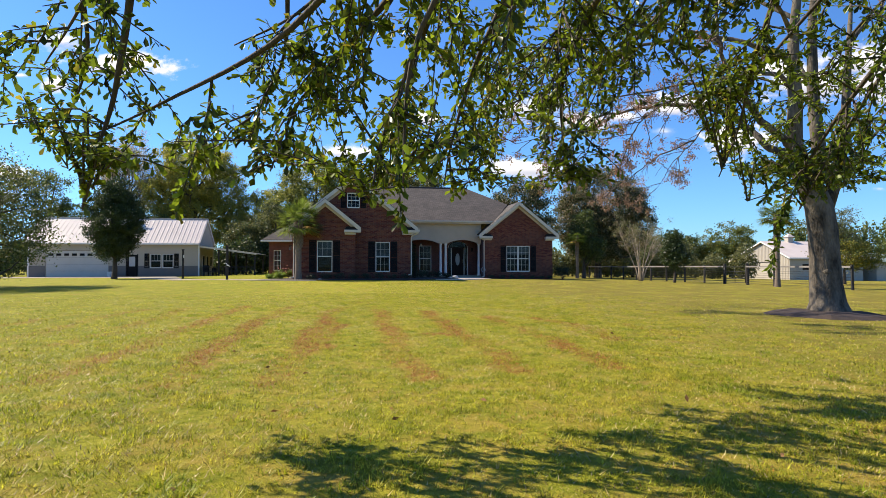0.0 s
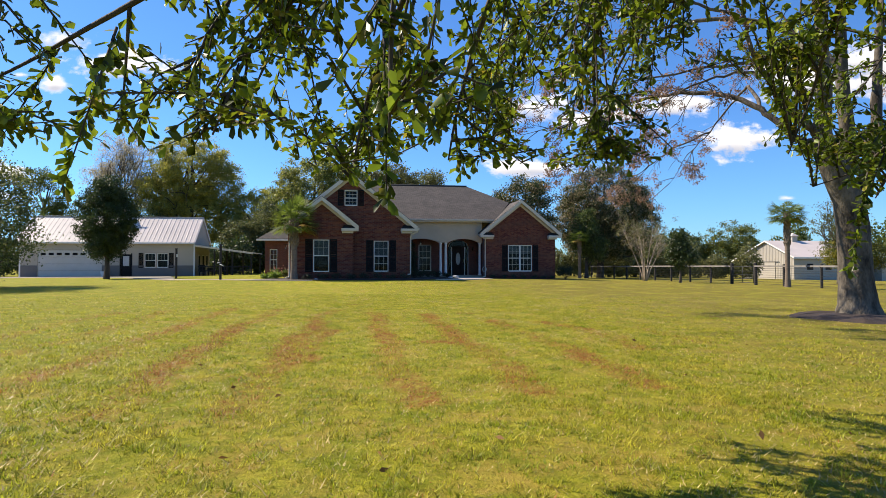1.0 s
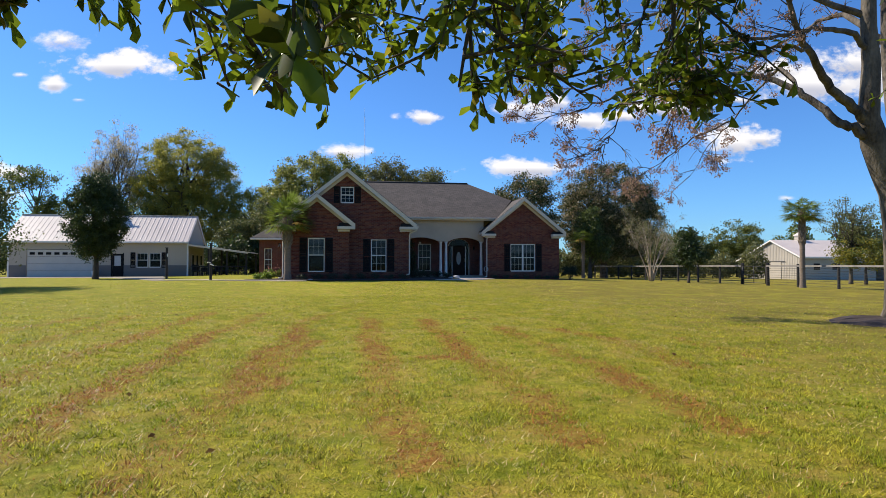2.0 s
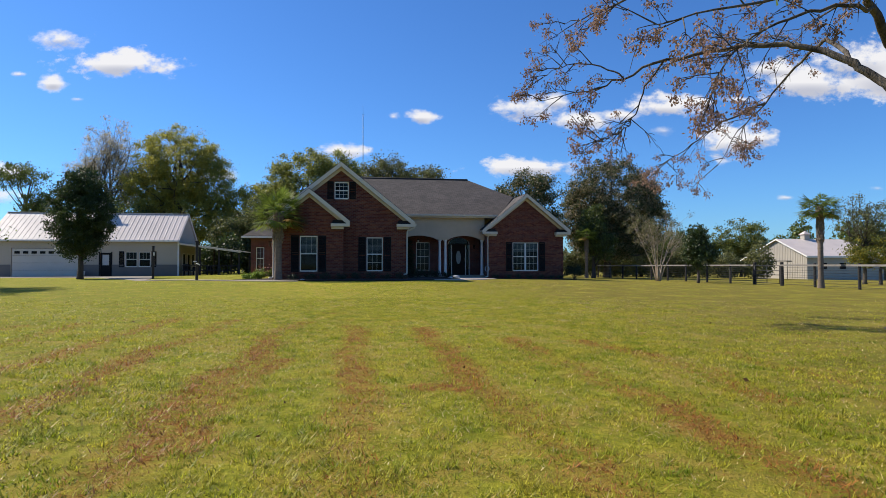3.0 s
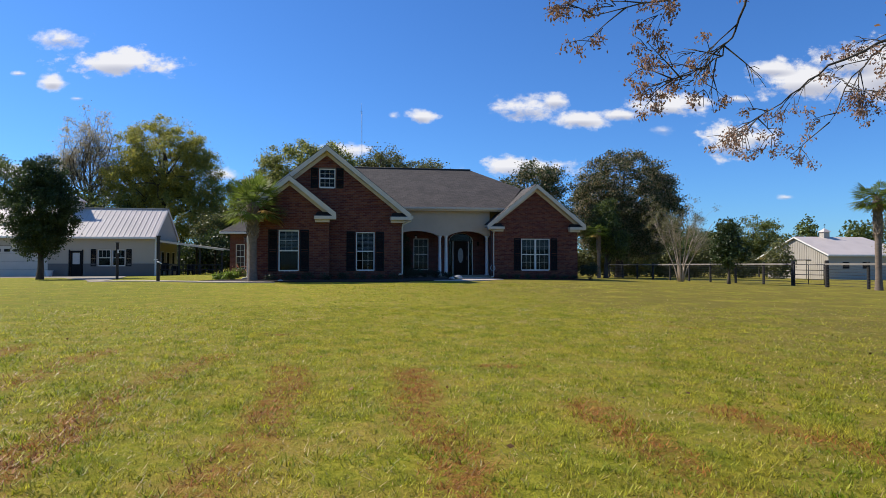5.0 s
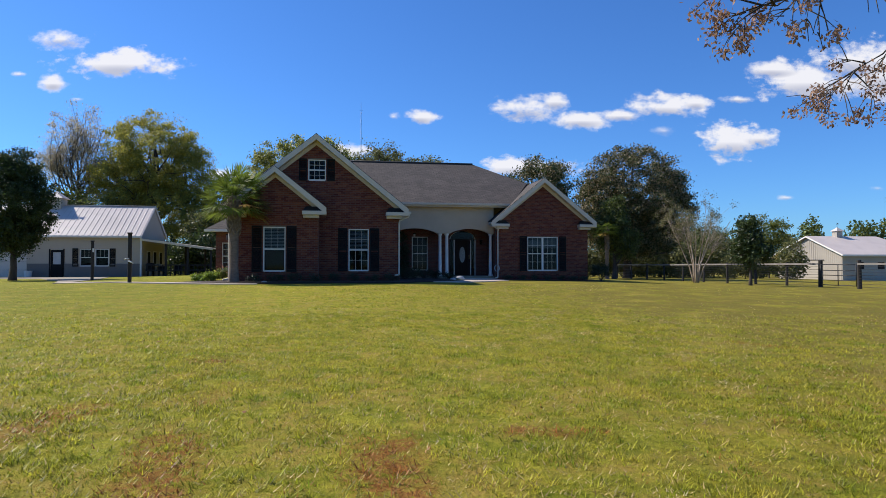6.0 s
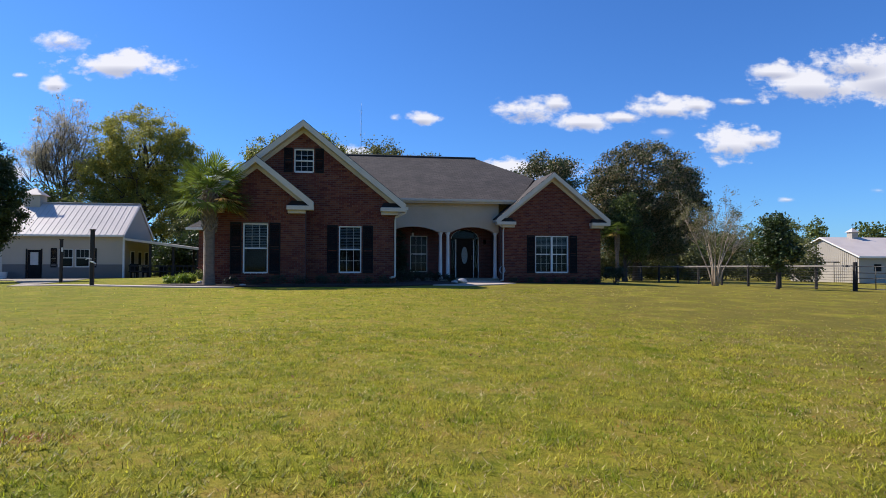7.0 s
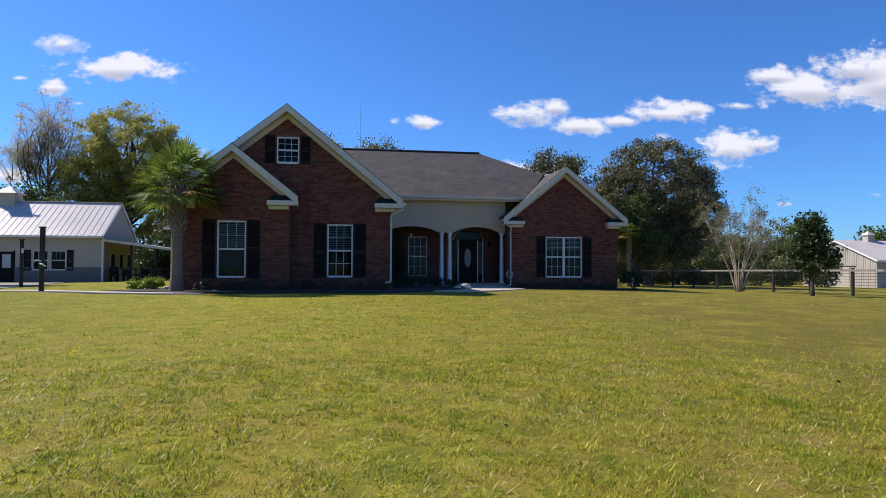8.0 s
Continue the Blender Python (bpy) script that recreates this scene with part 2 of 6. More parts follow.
def leaf_mat(name, a, b, tr=0.35, rough=0.45, vary=0.35):
    return mat(name, a, b, rough, 0.8, 9.0, 0.0, translucent=tr, vary=vary, detail=2.0, spec=0.4)


LEAF_OAK = leaf_mat("oak_leaf", (0.18, 0.23, 0.015), (0.06, 0.095, 0.01), 0.5, 0.38, 0.75)
LEAF_DARK = leaf_mat("dark_green_leaf", (0.06, 0.088, 0.022), (0.03, 0.05, 0.014), 0.3)
LEAF_MID = leaf_mat("mid_green_leaf", (0.16, 0.19, 0.045), (0.08, 0.11, 0.026), 0.4)
LEAF_YELLOW = leaf_mat("yellowing_leaf", (0.34, 0.28, 0.03), (0.18, 0.17, 0.025), 0.5)
LEAF_BRONZE = leaf_mat("bronze_green_leaf", (0.34, 0.27, 0.15), (0.17, 0.145, 0.075), 0.35)
LEAF_SUNNY = leaf_mat("sunlit_olive_leaf", (0.38, 0.37, 0.09), (0.22, 0.235, 0.055), 0.55)
LEAF_GOLD = leaf_mat("golden_green_leaf", (0.50, 0.42, 0.06), (0.28, 0.26, 0.04), 0.55)
LEAF_TAN = leaf_mat("thin_tan_leaf", (0.46, 0.40, 0.27), (0.32, 0.28, 0.17), 0.5)
LEAF_BROWN = leaf_mat("withered_leaf", (0.40, 0.25, 0.17), (0.22, 0.125, 0.08), 0.35, 0.7)
LEAF_OLIVE = leaf_mat("olive_leaf", (0.20, 0.20, 0.07), (0.11, 0.12, 0.042), 0.45)
LEAF_PALM = mat("palm_leaf", (0.20, 0.26, 0.04), (0.10, 0.14, 0.022), 0.5, 0.8, 9.0, 0.0, translucent=0.4, vary=0.4, detail=2.0, spec=0.15)
LEAF_PALM_DEAD = leaf_mat("yellowed_palm_leaf", (0.42, 0.27, 0.05), (0.26, 0.15, 0.035), 0.3, 0.5)

# ---------------------------------------------------------------- building helpers
def mesh_of(name, verts, faces, material=None, smooth=False):
    me = bpy.data.meshes.new(name)
    me.from_pydata([tuple(v) for v in verts], [], [tuple(f) for f in faces])
    if material:
        me.materials.append(material)
    if smooth:
        me.polygons.foreach_set("use_smooth", [True] * len(me.polygons))
    me.update()
    return me


def big_mesh(name, verts, faces, material):
    """A mesh from arrays: verts (n, 3), faces (m, 3 or 4)."""
    me = bpy.data.meshes.new(name)
    verts, faces = np.asarray(verts, np.float32), np.asarray(faces, np.int32)
    k = faces.shape[1]
    me.vertices.add(len(verts)), me.loops.add(faces.size), me.polygons.add(len(faces))
    me.vertices.foreach_set("co", verts.ravel())
    me.loops.foreach_set("vertex_index", faces.ravel())
    me.polygons.foreach_set("loop_start", np.arange(0, faces.size, k, dtype=np.int32))
    me.polygons.foreach_set("loop_total", np.full(len(faces), k, np.int32))
    me.materials.append(material)
    me.update(calc_edges=True)
    return me


def thing(name, at, label, category, group="", kind="", turn=0.0):
    ob = new(name)
    ob.matrix_basis = pose(*at, 0, 0, turn)
    return tagged(ob, label, category, group, kind)


def part(name, me, parent, label=""):
    """Links a mesh (or a bmesh turned into one) as a part of a thing; its coordinates are the thing's own."""
    ob = new(name, me)
    ob.parent = parent
    return tagged(ob, label) if label else ob


def bm_mesh(name, bm, material, smooth=False):
    me = bpy.data.meshes.new(name)
    bmesh.ops.recalc_face_normals(bm, faces=bm.faces)
    bm.to_mesh(me)
    bm.free()
    me.materials.append(material)
    if smooth:
        me.polygons.foreach_set("use_smooth", [True] * len(me.polygons))
    return me


def add_box(bm, x0, x1, y0, y1, z0, z1, bevel=0.0):
    r = bmesh.ops.create_cube(bm, size=1.0, matrix=Matrix.Translation(((x0 + x1) / 2, (y0 + y1) / 2, (z0 + z1) / 2)) @ Matrix.Diagonal((x1 - x0, y1 - y0, z1 - z0, 1)))
    if bevel:
        edges = list({e for v in r["verts"] for e in v.link_edges})
        bmesh.ops.bevel(bm, geom=edges, offset=bevel, segments=1, affect="EDGES")
    return r


def box(name, x0, x1, y0, y1, z0, z1, material, parent, label="", bevel=0.006):
    bm = bmesh.new()
    add_box(bm, x0, x1, y0, y1, z0, z1, bevel)
    return part(name, bm_mesh(name, bm, material), parent, label)


def panel(name, outline, holes, depth, place, material):
    """An upright slab from an outline in (x, z) with holes; its front lies at y = 0 and it goes depth back. place turns (x, y, z) into the thing's space."""
    bm = bmesh.new()
    edges = []
    for loop in [outline, *holes]:
        vs = [bm.verts.new((x, 0, z)) for x, z in loop]
        edges += [bm.edges.new((vs[i], vs[(i + 1) % len(vs)])) for i in range(len(vs))]
    bmesh.ops.triangle_fill(bm, edges=edges, use_beauty=True, use_dissolve=False)
    r = bmesh.ops.extrude_face_region(bm, geom=bm.faces[:])
    bmesh.ops.translate(bm, vec=(0, depth, 0), verts=[v for v in r["geom"] if isinstance(v, bmesh.types.BMVert)])
    bmesh.ops.transform(bm, matrix=place, verts=bm.verts)
    return bm_mesh(name, bm, material)


def rect(x0, x1, z0, z1):
    return [(x0, z0), (x1, z0), (x1, z1), (x0, z1)]


def slab(name, corners, thick, material, parent, label=""):
    """A roof plane from its top corners, thickened downward, with a UV in metres (across, up the slope)."""
    c = [Vector(p) for p in corners]
    nrm = (c[1] - c[0]).cross(c[2] - c[0]).normalized()
    if nrm.z < 0:
        c.reverse()
        nrm = -nrm
    up = Vector((0, 0, 1)) - nrm * nrm.z
    up = up.normalized() if up.length > 1e-4 else Vector((0, 1, 0))
    across = up.cross(nrm)
    k = len(c)
    vs = c + [p - nrm * thick for p in c]
    fs = [tuple(range(k)), tuple(range(2 * k - 1, k - 1, -1))] + [(i, i + k, (i + 1) % k + k, (i + 1) % k) for i in range(k)]
    me = mesh_of(name, vs, fs, material)
    uv = me.uv_layers.new(name="UVMap")
    for lp in me.loops:
        p = me.vertices[lp.vertex_index].co
        uv.data[lp.index].uv = (p.dot(across), p.dot(up))
    return part(name, me, parent, label)


def tube_data(points, radii, sides=8, start=0):
    """Vertices and faces of a tapered tube along points, closed at both ends."""
    pts = [Vector(p) for p in points]
    vs, fs = [], []
    prev = None
    for i, p in enumerate(pts):
        d = (pts[min(i + 1, len(pts) - 1)] - pts[max(i - 1, 0)]).normalized()
        a = prev - d * prev.dot(d) if prev else (Vector((1, 0, 0)) if abs(d.x) < 0.8 else Vector((0, 1, 0))).cross(d)
        a.normalize()
        prev = a
        b = d.cross(a)
        for k in range(sides):
            w = 2 * math.pi * k / sides
            vs.append(p + (a * math.cos(w) + b * math.sin(w)) * radii[i])
    for i in range(len(pts) - 1):
        for k in range(sides):
            o, q = start + i * sides, (k + 1) % sides
            fs.append((o + k, o + q, o + sides + q, o + sides + k))
    fs.append(tuple(start + k for k in range(sides - 1, -1, -1)))
    fs.append(tuple(start + (len(pts) - 1) * sides + k for k in range(sides)))
    return vs, fs


def tubes(name, runs, material, parent, label="", sides=8):
    vs, fs = [], []
    for pts, rad in runs:
        v, f = tube_data(pts, rad, sides, len(vs))
        vs += v
        fs += f
    return part(name, mesh_of(name, vs, fs, material, True), parent, label)


def smooth(a, b, x):
    t = min(max((x - a) / (b - a), 0.0), 1.0)
    return t * t * (3 - 2 * t)


def ground_z(x, y):
    pad = 0.18 * smooth(22, 36, y) * (1 - 0.45 * smooth(5, 9, x)) * (1 - smooth(15, 25, x)) * (1 - smooth(6, 17, -x))
    fall = -0.0165 * max(0.0, min(x, 160) - 10) - 0.003 * max(0.0, min(y, 90) - 40)
    bumps = 0.012 * noise.noise((x * 0.35, y * 0.35, 0)) + 0.03 * noise.noise((x * 0.06, y * 0.06, 4))
    dip = -0.16 * smooth(0, 10, x) * (1 - smooth(24, 34, y)) * (1 - smooth(16, 26, x))
    return pad + fall + dip + bumps

# ---------------------------------------------------------------- ground
def lawn_mat():
    m = bpy.data.materials.new("mown_lawn")
    m.use_nodes = True
    n, l = m.node_tree.nodes, m.node_tree.links
    p = n["Principled BSDF"]
    p.inputs["Roughness"].default_value, p.inputs["Specular IOR Level"].default_value = 0.9, 0.12
    tc = n.new("ShaderNodeTexCoord")

    def nz(scale, detail, rough=0.55, stretch=(1, 1, 1), turn=0.0):
        mp, t = n.new("ShaderNodeMapping"), n.new("ShaderNodeTexNoise")
        mp.inputs["Scale"].default_value, mp.inputs["Rotation"].default_value = stretch, (0, 0, turn)
        l.new(tc.outputs["Object"], mp.inputs["Vector"]), l.new(mp.outputs[0], t.inputs["Vector"])
        t.inputs["Scale"].default_value, t.inputs["Detail"].default_value, t.inputs["Roughness"].default_value = scale, detail, rough
        return t.outputs["Fac"]

    def rng(v, a, b, lo=0.0, hi=1.0):
        r = n.new("ShaderNodeMapRange")
        l.new(v, r.inputs["Value"])
        for s, x in (("From Min", a), ("From Max", b), ("To Min", lo), ("To Max", hi)):
            r.inputs[s].default_value = x
        return r.outputs[0]

    def mix(f, a, b):
        x = n.new("ShaderNodeMix")
        x.data_type = "RGBA"
        l.new(f, x.inputs["Factor"])
        for s, v in (("A", a), ("B", b)):
            if isinstance(v, tuple):
                x.inputs[s].default_value = (*v, 1)
            else:
                l.new(v, x.inputs[s])
        return x.outputs["Result"]

    def mul(a, b):
        x = n.new("ShaderNodeMath")
        x.operation = "MULTIPLY"
        l.new(a, x.inputs[0]), l.new(b, x.inputs[1])
        return x.outputs[0]

    green = mix(rng(nz(15, 7, 0.85), 0.41, 0.58), (0.215, 0.225, 0.014), (0.46, 0.43, 0.04))
    green = mix(rng(nz(0.5, 4), 0.35, 0.65, 0.0, 0.4), green, (0.36, 0.30, 0.02))
    straw = mix(rng(nz(38, 4, 0.7), 0.35, 0.7), (0.50, 0.36, 0.08), (0.30, 0.19, 0.03))
    green = mix(rng(nz(3.2, 4, 0.7), 0.42, 0.62, 0.0, 0.7), green, (0.12, 0.165, 0.003))
    col = mix(mul(rng(nz(1.7, 6, 0.7), 0.44, 0.6), rng(nz(9, 3), 0.3, 0.7, 0.3, 1.0)), green, straw)
    # duller, darker olive-brown colour towards the big tree
    sep = n.new("ShaderNodeSeparateXYZ")
    l.new(tc.outputs["Object"], sep.inputs[0])
    col = mix(mul(rng(sep.outputs[0], 2.5, 9.0, 0.0, 0.9), rng(nz(0.9, 5, 0.65), 0.25, 0.55)), col, mix(rng(nz(25, 4, 0.7), 0.35, 0.65), (0.10, 0.095, 0.014), (0.25, 0.19, 0.035)))
    # darker green colour on the side of the driveway
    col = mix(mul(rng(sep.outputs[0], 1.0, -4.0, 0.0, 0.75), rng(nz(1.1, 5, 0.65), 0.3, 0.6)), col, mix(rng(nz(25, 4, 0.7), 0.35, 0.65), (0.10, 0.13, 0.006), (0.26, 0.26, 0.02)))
    # rusty thin streaks left by the mower's wheels, running towards the house
    at = n.new("ShaderNodeAttribute")
    at.attribute_name = "worn"
    ragged = rng(nz(13.0, 6, 0.8), 0.40, 0.56)
    rust = mix(rng(nz(30, 3), 0.3, 0.7), (0.25, 0.095, 0.021), (0.36, 0.17, 0.038))
    col = mix(rng(mul(at.outputs["Fac"], ragged), 0.0, 1.0, 0.0, 0.95), col, rust)
    l.new(col, p.inputs["Base Color"])
    bp = n.new("ShaderNodeBump")
    bp.inputs["Strength"].default_value, bp.inputs["Distance"].default_value = 0.9, 0.05
    l.new(nz(55, 4, 0.75), bp.inputs["Height"])
    l.new(bp.outputs[0], p.inputs["Normal"])
    return m


# worn streaks, running along the mower's way
WORN = []


def streak(half, strength, *pts):
    for (x0, y0), (x1, y1) in zip(pts[:-1], pts[1:]):
        WORN.append((x0, y0, x1, y1, half, strength))


# one lane of wheel marks about every metre
streak(0.16, 0.60, (-5.15, 10.0), (-5.2, 13.2))
streak(0.16, 0.70, (-4.05, 9.6), (-4.18, 12.6), (-4.1, 15.6))
streak(0.15, 0.70, (-3.05, 9.0), (-3.02, 12.0), (-3.2, 16.0))
streak(0.17, 1.05, (-2.0, 6.2), (-2.05, 7.7), (-1.95, 9.6), (-1.93, 14.2), (-1.9, 16.8))
streak(0.17, 1.10, (-0.92, 5.8), (-0.92, 8.0), (-0.98, 10.7), (-0.9, 13.6), (-0.7, 16.0))
streak(0.17, 1.15, (0.08, 5.8), (0.1, 9.0), (0.22, 10.6), (0.3, 13.7), (0.5, 15.4))
streak(0.13, 0.95, (0.33, 8.0), (0.41, 9.5), (0.53, 11.1))
streak(0.16, 1.10, (1.33, 5.9), (1.33, 9.2), (1.38, 11.4), (1.42, 14.6))
streak(0.17, 1.15, (2.4, 6.2), (2.46, 8.8), (2.4, 10.6), (2.4, 12.4), (2.5, 14.4))
streak(0.17, 1.15, (3.5, 6.4), (3.62, 8.6), (3.58, 10.2), (3.56, 12.9))
streak(0.17, 0.95, (4.7, 8.9), (4.85, 10.2), (4.7, 11.6), (4.55, 12.6))
streak(0.15, 0.60, (5.9, 9.6), (6.0, 11.4))
streak(0.15, 1.50, (1.92, 9.5), (2.24, 9.46))
streak(0.13, 0.90, (0.81, 17.36), (1.10, 17.31))
streak(0.11, 1.00, (3.28, 14.60), (3.69, 14.51))
streak(0.10, 0.70, (4.96, 14.60), (5.14, 14.57))
streak(0.12, 0.50, (7.49, 18.76), (7.79, 18.07))
streak(0.10, 0.50, (1.33, 15.34), (1.42, 16.2))


def worn_at(x, y):
    """Arrays in, array out: how worn the lawn is."""
    w = np.zeros_like(x)
    for x0, y0, x1, y1, half, s in WORN:
        dx, dy = x1 - x0, y1 - y0
        t = np.clip(((x - x0) * dx + (y - y0) * dy) / (dx * dx + dy * dy), 0, 1)
        wob = 0.05 * np.sin(y * 1.7 + x0 * 3) + 0.03 * np.sin(y * 4.1 + x0)
        dist = np.hypot(x - (x0 + t * dx) - wob, y - (y0 + t * dy))
        w = np.maximum(w, s * np.clip(1.5 - dist / half, 0, 1))
    # the lanes come and go, and their edges fray
    gone = 0.5 + 0.5 * np.sin(y * 1.15 + 2.1 * np.sin(x * 1.6)) * np.sin(y * 0.47 + x * 2.3 + 1.0)
    fray = 0.5 + 0.25 * np.sin(x * 23 + 3 * np.sin(y * 9)) + 0.25 * np.sin(y * 17 + 2.5 * np.sin(x * 13))
    return w * np.clip(0.35 + 1.0 * gone, 0, 1.15) * (0.45 + 0.75 * fray)


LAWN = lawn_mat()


def make_ground():
    # one sheet, fine near the flight line and coarse towards the horizon
    def steps(lo, hi, fine_lo, fine_hi, fine):
        mid = list(np.arange(fine_lo, fine_hi + 1e-6, fine))
        left, right, s = [], [], fine
        x = fine_lo
        while x > lo:
            s *= 1.35
            x -= s
            left.append(max(x, lo))
        x, s = fine_hi, fine
        while x < hi:
            s *= 1.35
            x += s
            right.append(min(x, hi))
        return np.array(left[::-1] + mid + right)

    xs, ys = steps(-2500, 2500, -8, 10, 0.07), steps(-400, 4200, 2, 24, 0.09)
    gx, gy = np.meshgrid(xs, ys)
    gz = np.array([[ground_z(x, y) for x in xs] for y in ys])
    verts = np.stack([gx.ravel(), gy.ravel(), gz.ravel()], 1)
    w, h = len(xs), len(ys)
    i = np.arange(w * h).reshape(h, w)
    faces = np.stack([i[:-1, :-1].ravel(), i[:-1, 1:].ravel(), i[1:, 1:].ravel(), i[1:, :-1].ravel()], 1)
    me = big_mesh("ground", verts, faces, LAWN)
    a = me.attributes.new("worn", "FLOAT", "POINT")
    a.data.foreach_set("value", worn_at(gx.ravel(), gy.ravel()).astype(np.float32))
    me.polygons.foreach_set("use_smooth", [True] * len(me.polygons))
    return tagged(new("ground", me), "mown green lawn with rusty worn streaks", "lawn", kind="structure")


make_ground()

# ---------------------------------------------------------------- the brick house
house = thing("house", (0, 0, 0), "single-storey red brick house with white gables and grey roof", "house")
PITCH, EAVE = 0.8, 3.32                      # gable slope, top of the eave tips
FLOOR = 0.28


def window(parent, x0, x1, z0, z1, y, cols=3, rows=2, lights=1, lower_grid=True, blind=0.0):
    """A sash window set into a wall whose face is at y; lights: how many side by side."""
    win = new("window")
    win.parent = parent
    win.matrix_basis = pose((x0 + x1) / 2, y, z0)
    w, h, t = (x1 - x0) / 2, z1 - z0, 0.045
    tagged(win, "white sash window with dark glass")
    bm = bmesh.new()
    add_box(bm, -w - 0.02, -w + t, -0.02, 0.12, -0.02, h + 0.02, 0.005), add_box(bm, w - t, w + 0.02, -0.02, 0.12, -0.02, h + 0.02, 0.005)
    add_box(bm, -w + t, w - t, -0.02, 0.12, h - t, h + 0.02, 0.005), add_box(bm, -w + t, w - t, -0.045, 0.12, -0.03, t, 0.005)
    part("frame", bm_mesh("frame", bm, WHITE), win)
    lw = (2 * w - 2 * t) / lights
    for i in range(lights):
        a = -w + t + i * lw
        b = a + lw
        if i:
            box("mullion", a - 0.05, a + 0.05, -0.015, 0.1, t, h - t, WHITE, win)
        zm = h * 0.5
        box("meeting_rail", a, b, 0.01, 0.07, zm - 0.028, zm + 0.028, WHITE, win)
        for lo, hi, dy, grid in ((t, zm - 0.028, 0.055, lower_grid), (zm + 0.028, h - t, 0.03, True)):
            part("pane", mesh_of("pane", [(a, dy, lo), (b, dy, lo), (b, dy, hi), (a, dy, hi)], [(0, 1, 2, 3)], GLASS), win).visible_shadow = False
            if grid:
                bm = bmesh.new()
                for c in range(1, cols):
                    x = a + (b - a) * c / cols
                    add_box(bm, x - 0.006, x + 0.006, dy - 0.012, dy - 0.003, lo, hi)
                for r in range(1, rows):
                    z = lo + (hi - lo) * r / rows
                    add_box(bm, a, b, dy - 0.0125, dy - 0.0035, z - 0.006, z + 0.006)
                part("muntin", bm_mesh("muntin", bm, WHITE), win)
        if blind:
            bm = bmesh.new()
            z = h - t - 0.03
            while z > h - t - blind * (h - 2 * t):
                vs = [bm.verts.new(p) for p in ((a + 0.02, 0.10, z), (b - 0.02, 0.10, z), (b - 0.02, 0.135, z + 0.026), (a + 0.02, 0.135, z + 0.026))]
                bm.faces.new(vs)
                z -= 0.06
            part("blind", bm_mesh("blind", bm, BLIND), win, "white horizontal slat blind")
    return win


def shutter(parent, x0, x1, z0, z1, y):
    """A louvred shutter with stiles, rails and slanted slats."""
    bm = bmesh.new()
    s = 0.045
    add_box(bm, x0, x0 + s, y - 0.035, y, z0, z1, 0.004), add_box(bm, x1 - s, x1, y - 0.035, y, z0, z1, 0.004)
    for a, b in ((z0, z0 + 0.09), ((z0 + z1) / 2 - 0.04, (z0 + z1) / 2 + 0.04), (z1 - 0.07, z1)):
        add_box(bm, x0 + s, x1 - s, y - 0.033, y, a, b)
    z = z0 + 0.1
    while z < z1 - 0.09:
        if abs(z + 0.02 - (z0 + z1) / 2) > 0.06:
            vs = [bm.verts.new(p) for p in ((x0 + s, y - 0.03, z), (x1 - s, y - 0.03, z), (x1 - s, y - 0.004, z + 0.035), (x0 + s, y - 0.004, z + 0.035))]
            bm.faces.new(vs)
        z += 0.04
    part("shutter", bm_mesh("shutter", bm, BLACK), parent, "black louvred shutter")


def gable_outline(x0, x1, z0, apex_x, apex_z):
    """A wall under a gable: apex and slope of the roof's underside."""
    def under(x):
        return apex_z - abs(x - apex_x) * PITCH
    return [(x0, z0), (x1, z0), (x1, under(x1)), (apex_x, apex_z), (x0, under(x0))]


AT = Matrix.Translation


def front_wall(name, outline, holes, y, material=BRICK, depth=0.24):
    return part(name, panel(name, outline, holes, depth, AT((0, y, 0)), material), house)


# walls that face the lawn
WA, WB, WC, WG = (-1.127, -0.226, 0.637, 2.486), (2.367, 3.239, 0.643, 2.469), (12.133, 13.888, 0.583, 2.442), (0.635, 1.388, 4.555, 5.456)
OUT_A, OUT_B, OUT_C = gable_outline(-2.5, 1.12, -0.3, -0.647, 4.80), gable_outline(-2.62, 4.6, -0.3, 0.99, 6.35), gable_outline(10.36, 15.62, -0.3, 13.015, 5.50)
WALL_A = front_wall("wall", OUT_A, [rect(*WA)], 37.322, MORTAR)
WALL_B = front_wall("wall", OUT_B, [rect(*WB), rect(*WG)], 38.082, MORTAR)
WALL_C = front_wall("wall", OUT_C, [rect(*WC)], 43.812, MORTAR)
side = lambda name, x, y0, y1, z1, mt=BRICK_SIDE: box(name, x, x + 0.24, y0, y1, -0.3, z1, mt, house, bevel=0)
side("wall", -2.5, 37.552, 38.068, 3.2), side("wall", 0.88, 37.552, 38.068, 3.2)
side("wall", -2.62, 38.312, 54.4, 3.2), side("wall", 4.36, 38.312, 46.0, 3.25)
side("wall", 10.36, 44.042, 46.0, 3.25), side("wall", 15.38, 44.042, 54.4, 3.2)
box("wall", -2.38, 15.38, 54.16, 54.4, -0.3, 3.2, BRICK, house, bevel=0)

# porch: back wall, arcade, floor
PW, DW = (5.97, 6.89, 0.58, 2.5), (8.14, 9.68, FLOOR, 2.33)
arch_door = [(8.14, FLOOR), (9.68, FLOOR), (9.68, 2.33)] + [(8.91 + 0.77 * math.cos(a), 2.33 + 0.52 * math.sin(a)) for a in np.linspace(0.25, math.pi - 0.25, 9)] + [(8.14, 2.33)]
front_wall("porch_wall", rect(4.6, 10.36, -0.2, 4.0), [rect(*PW), arch_door], 46.0)


def arc(x0, x1, z0, rise, k=12):
    return [(x0 + (x1 - x0) * i / k, z0 + rise * math.sin(math.pi * i / k) ** 0.75) for i in range(k + 1)]


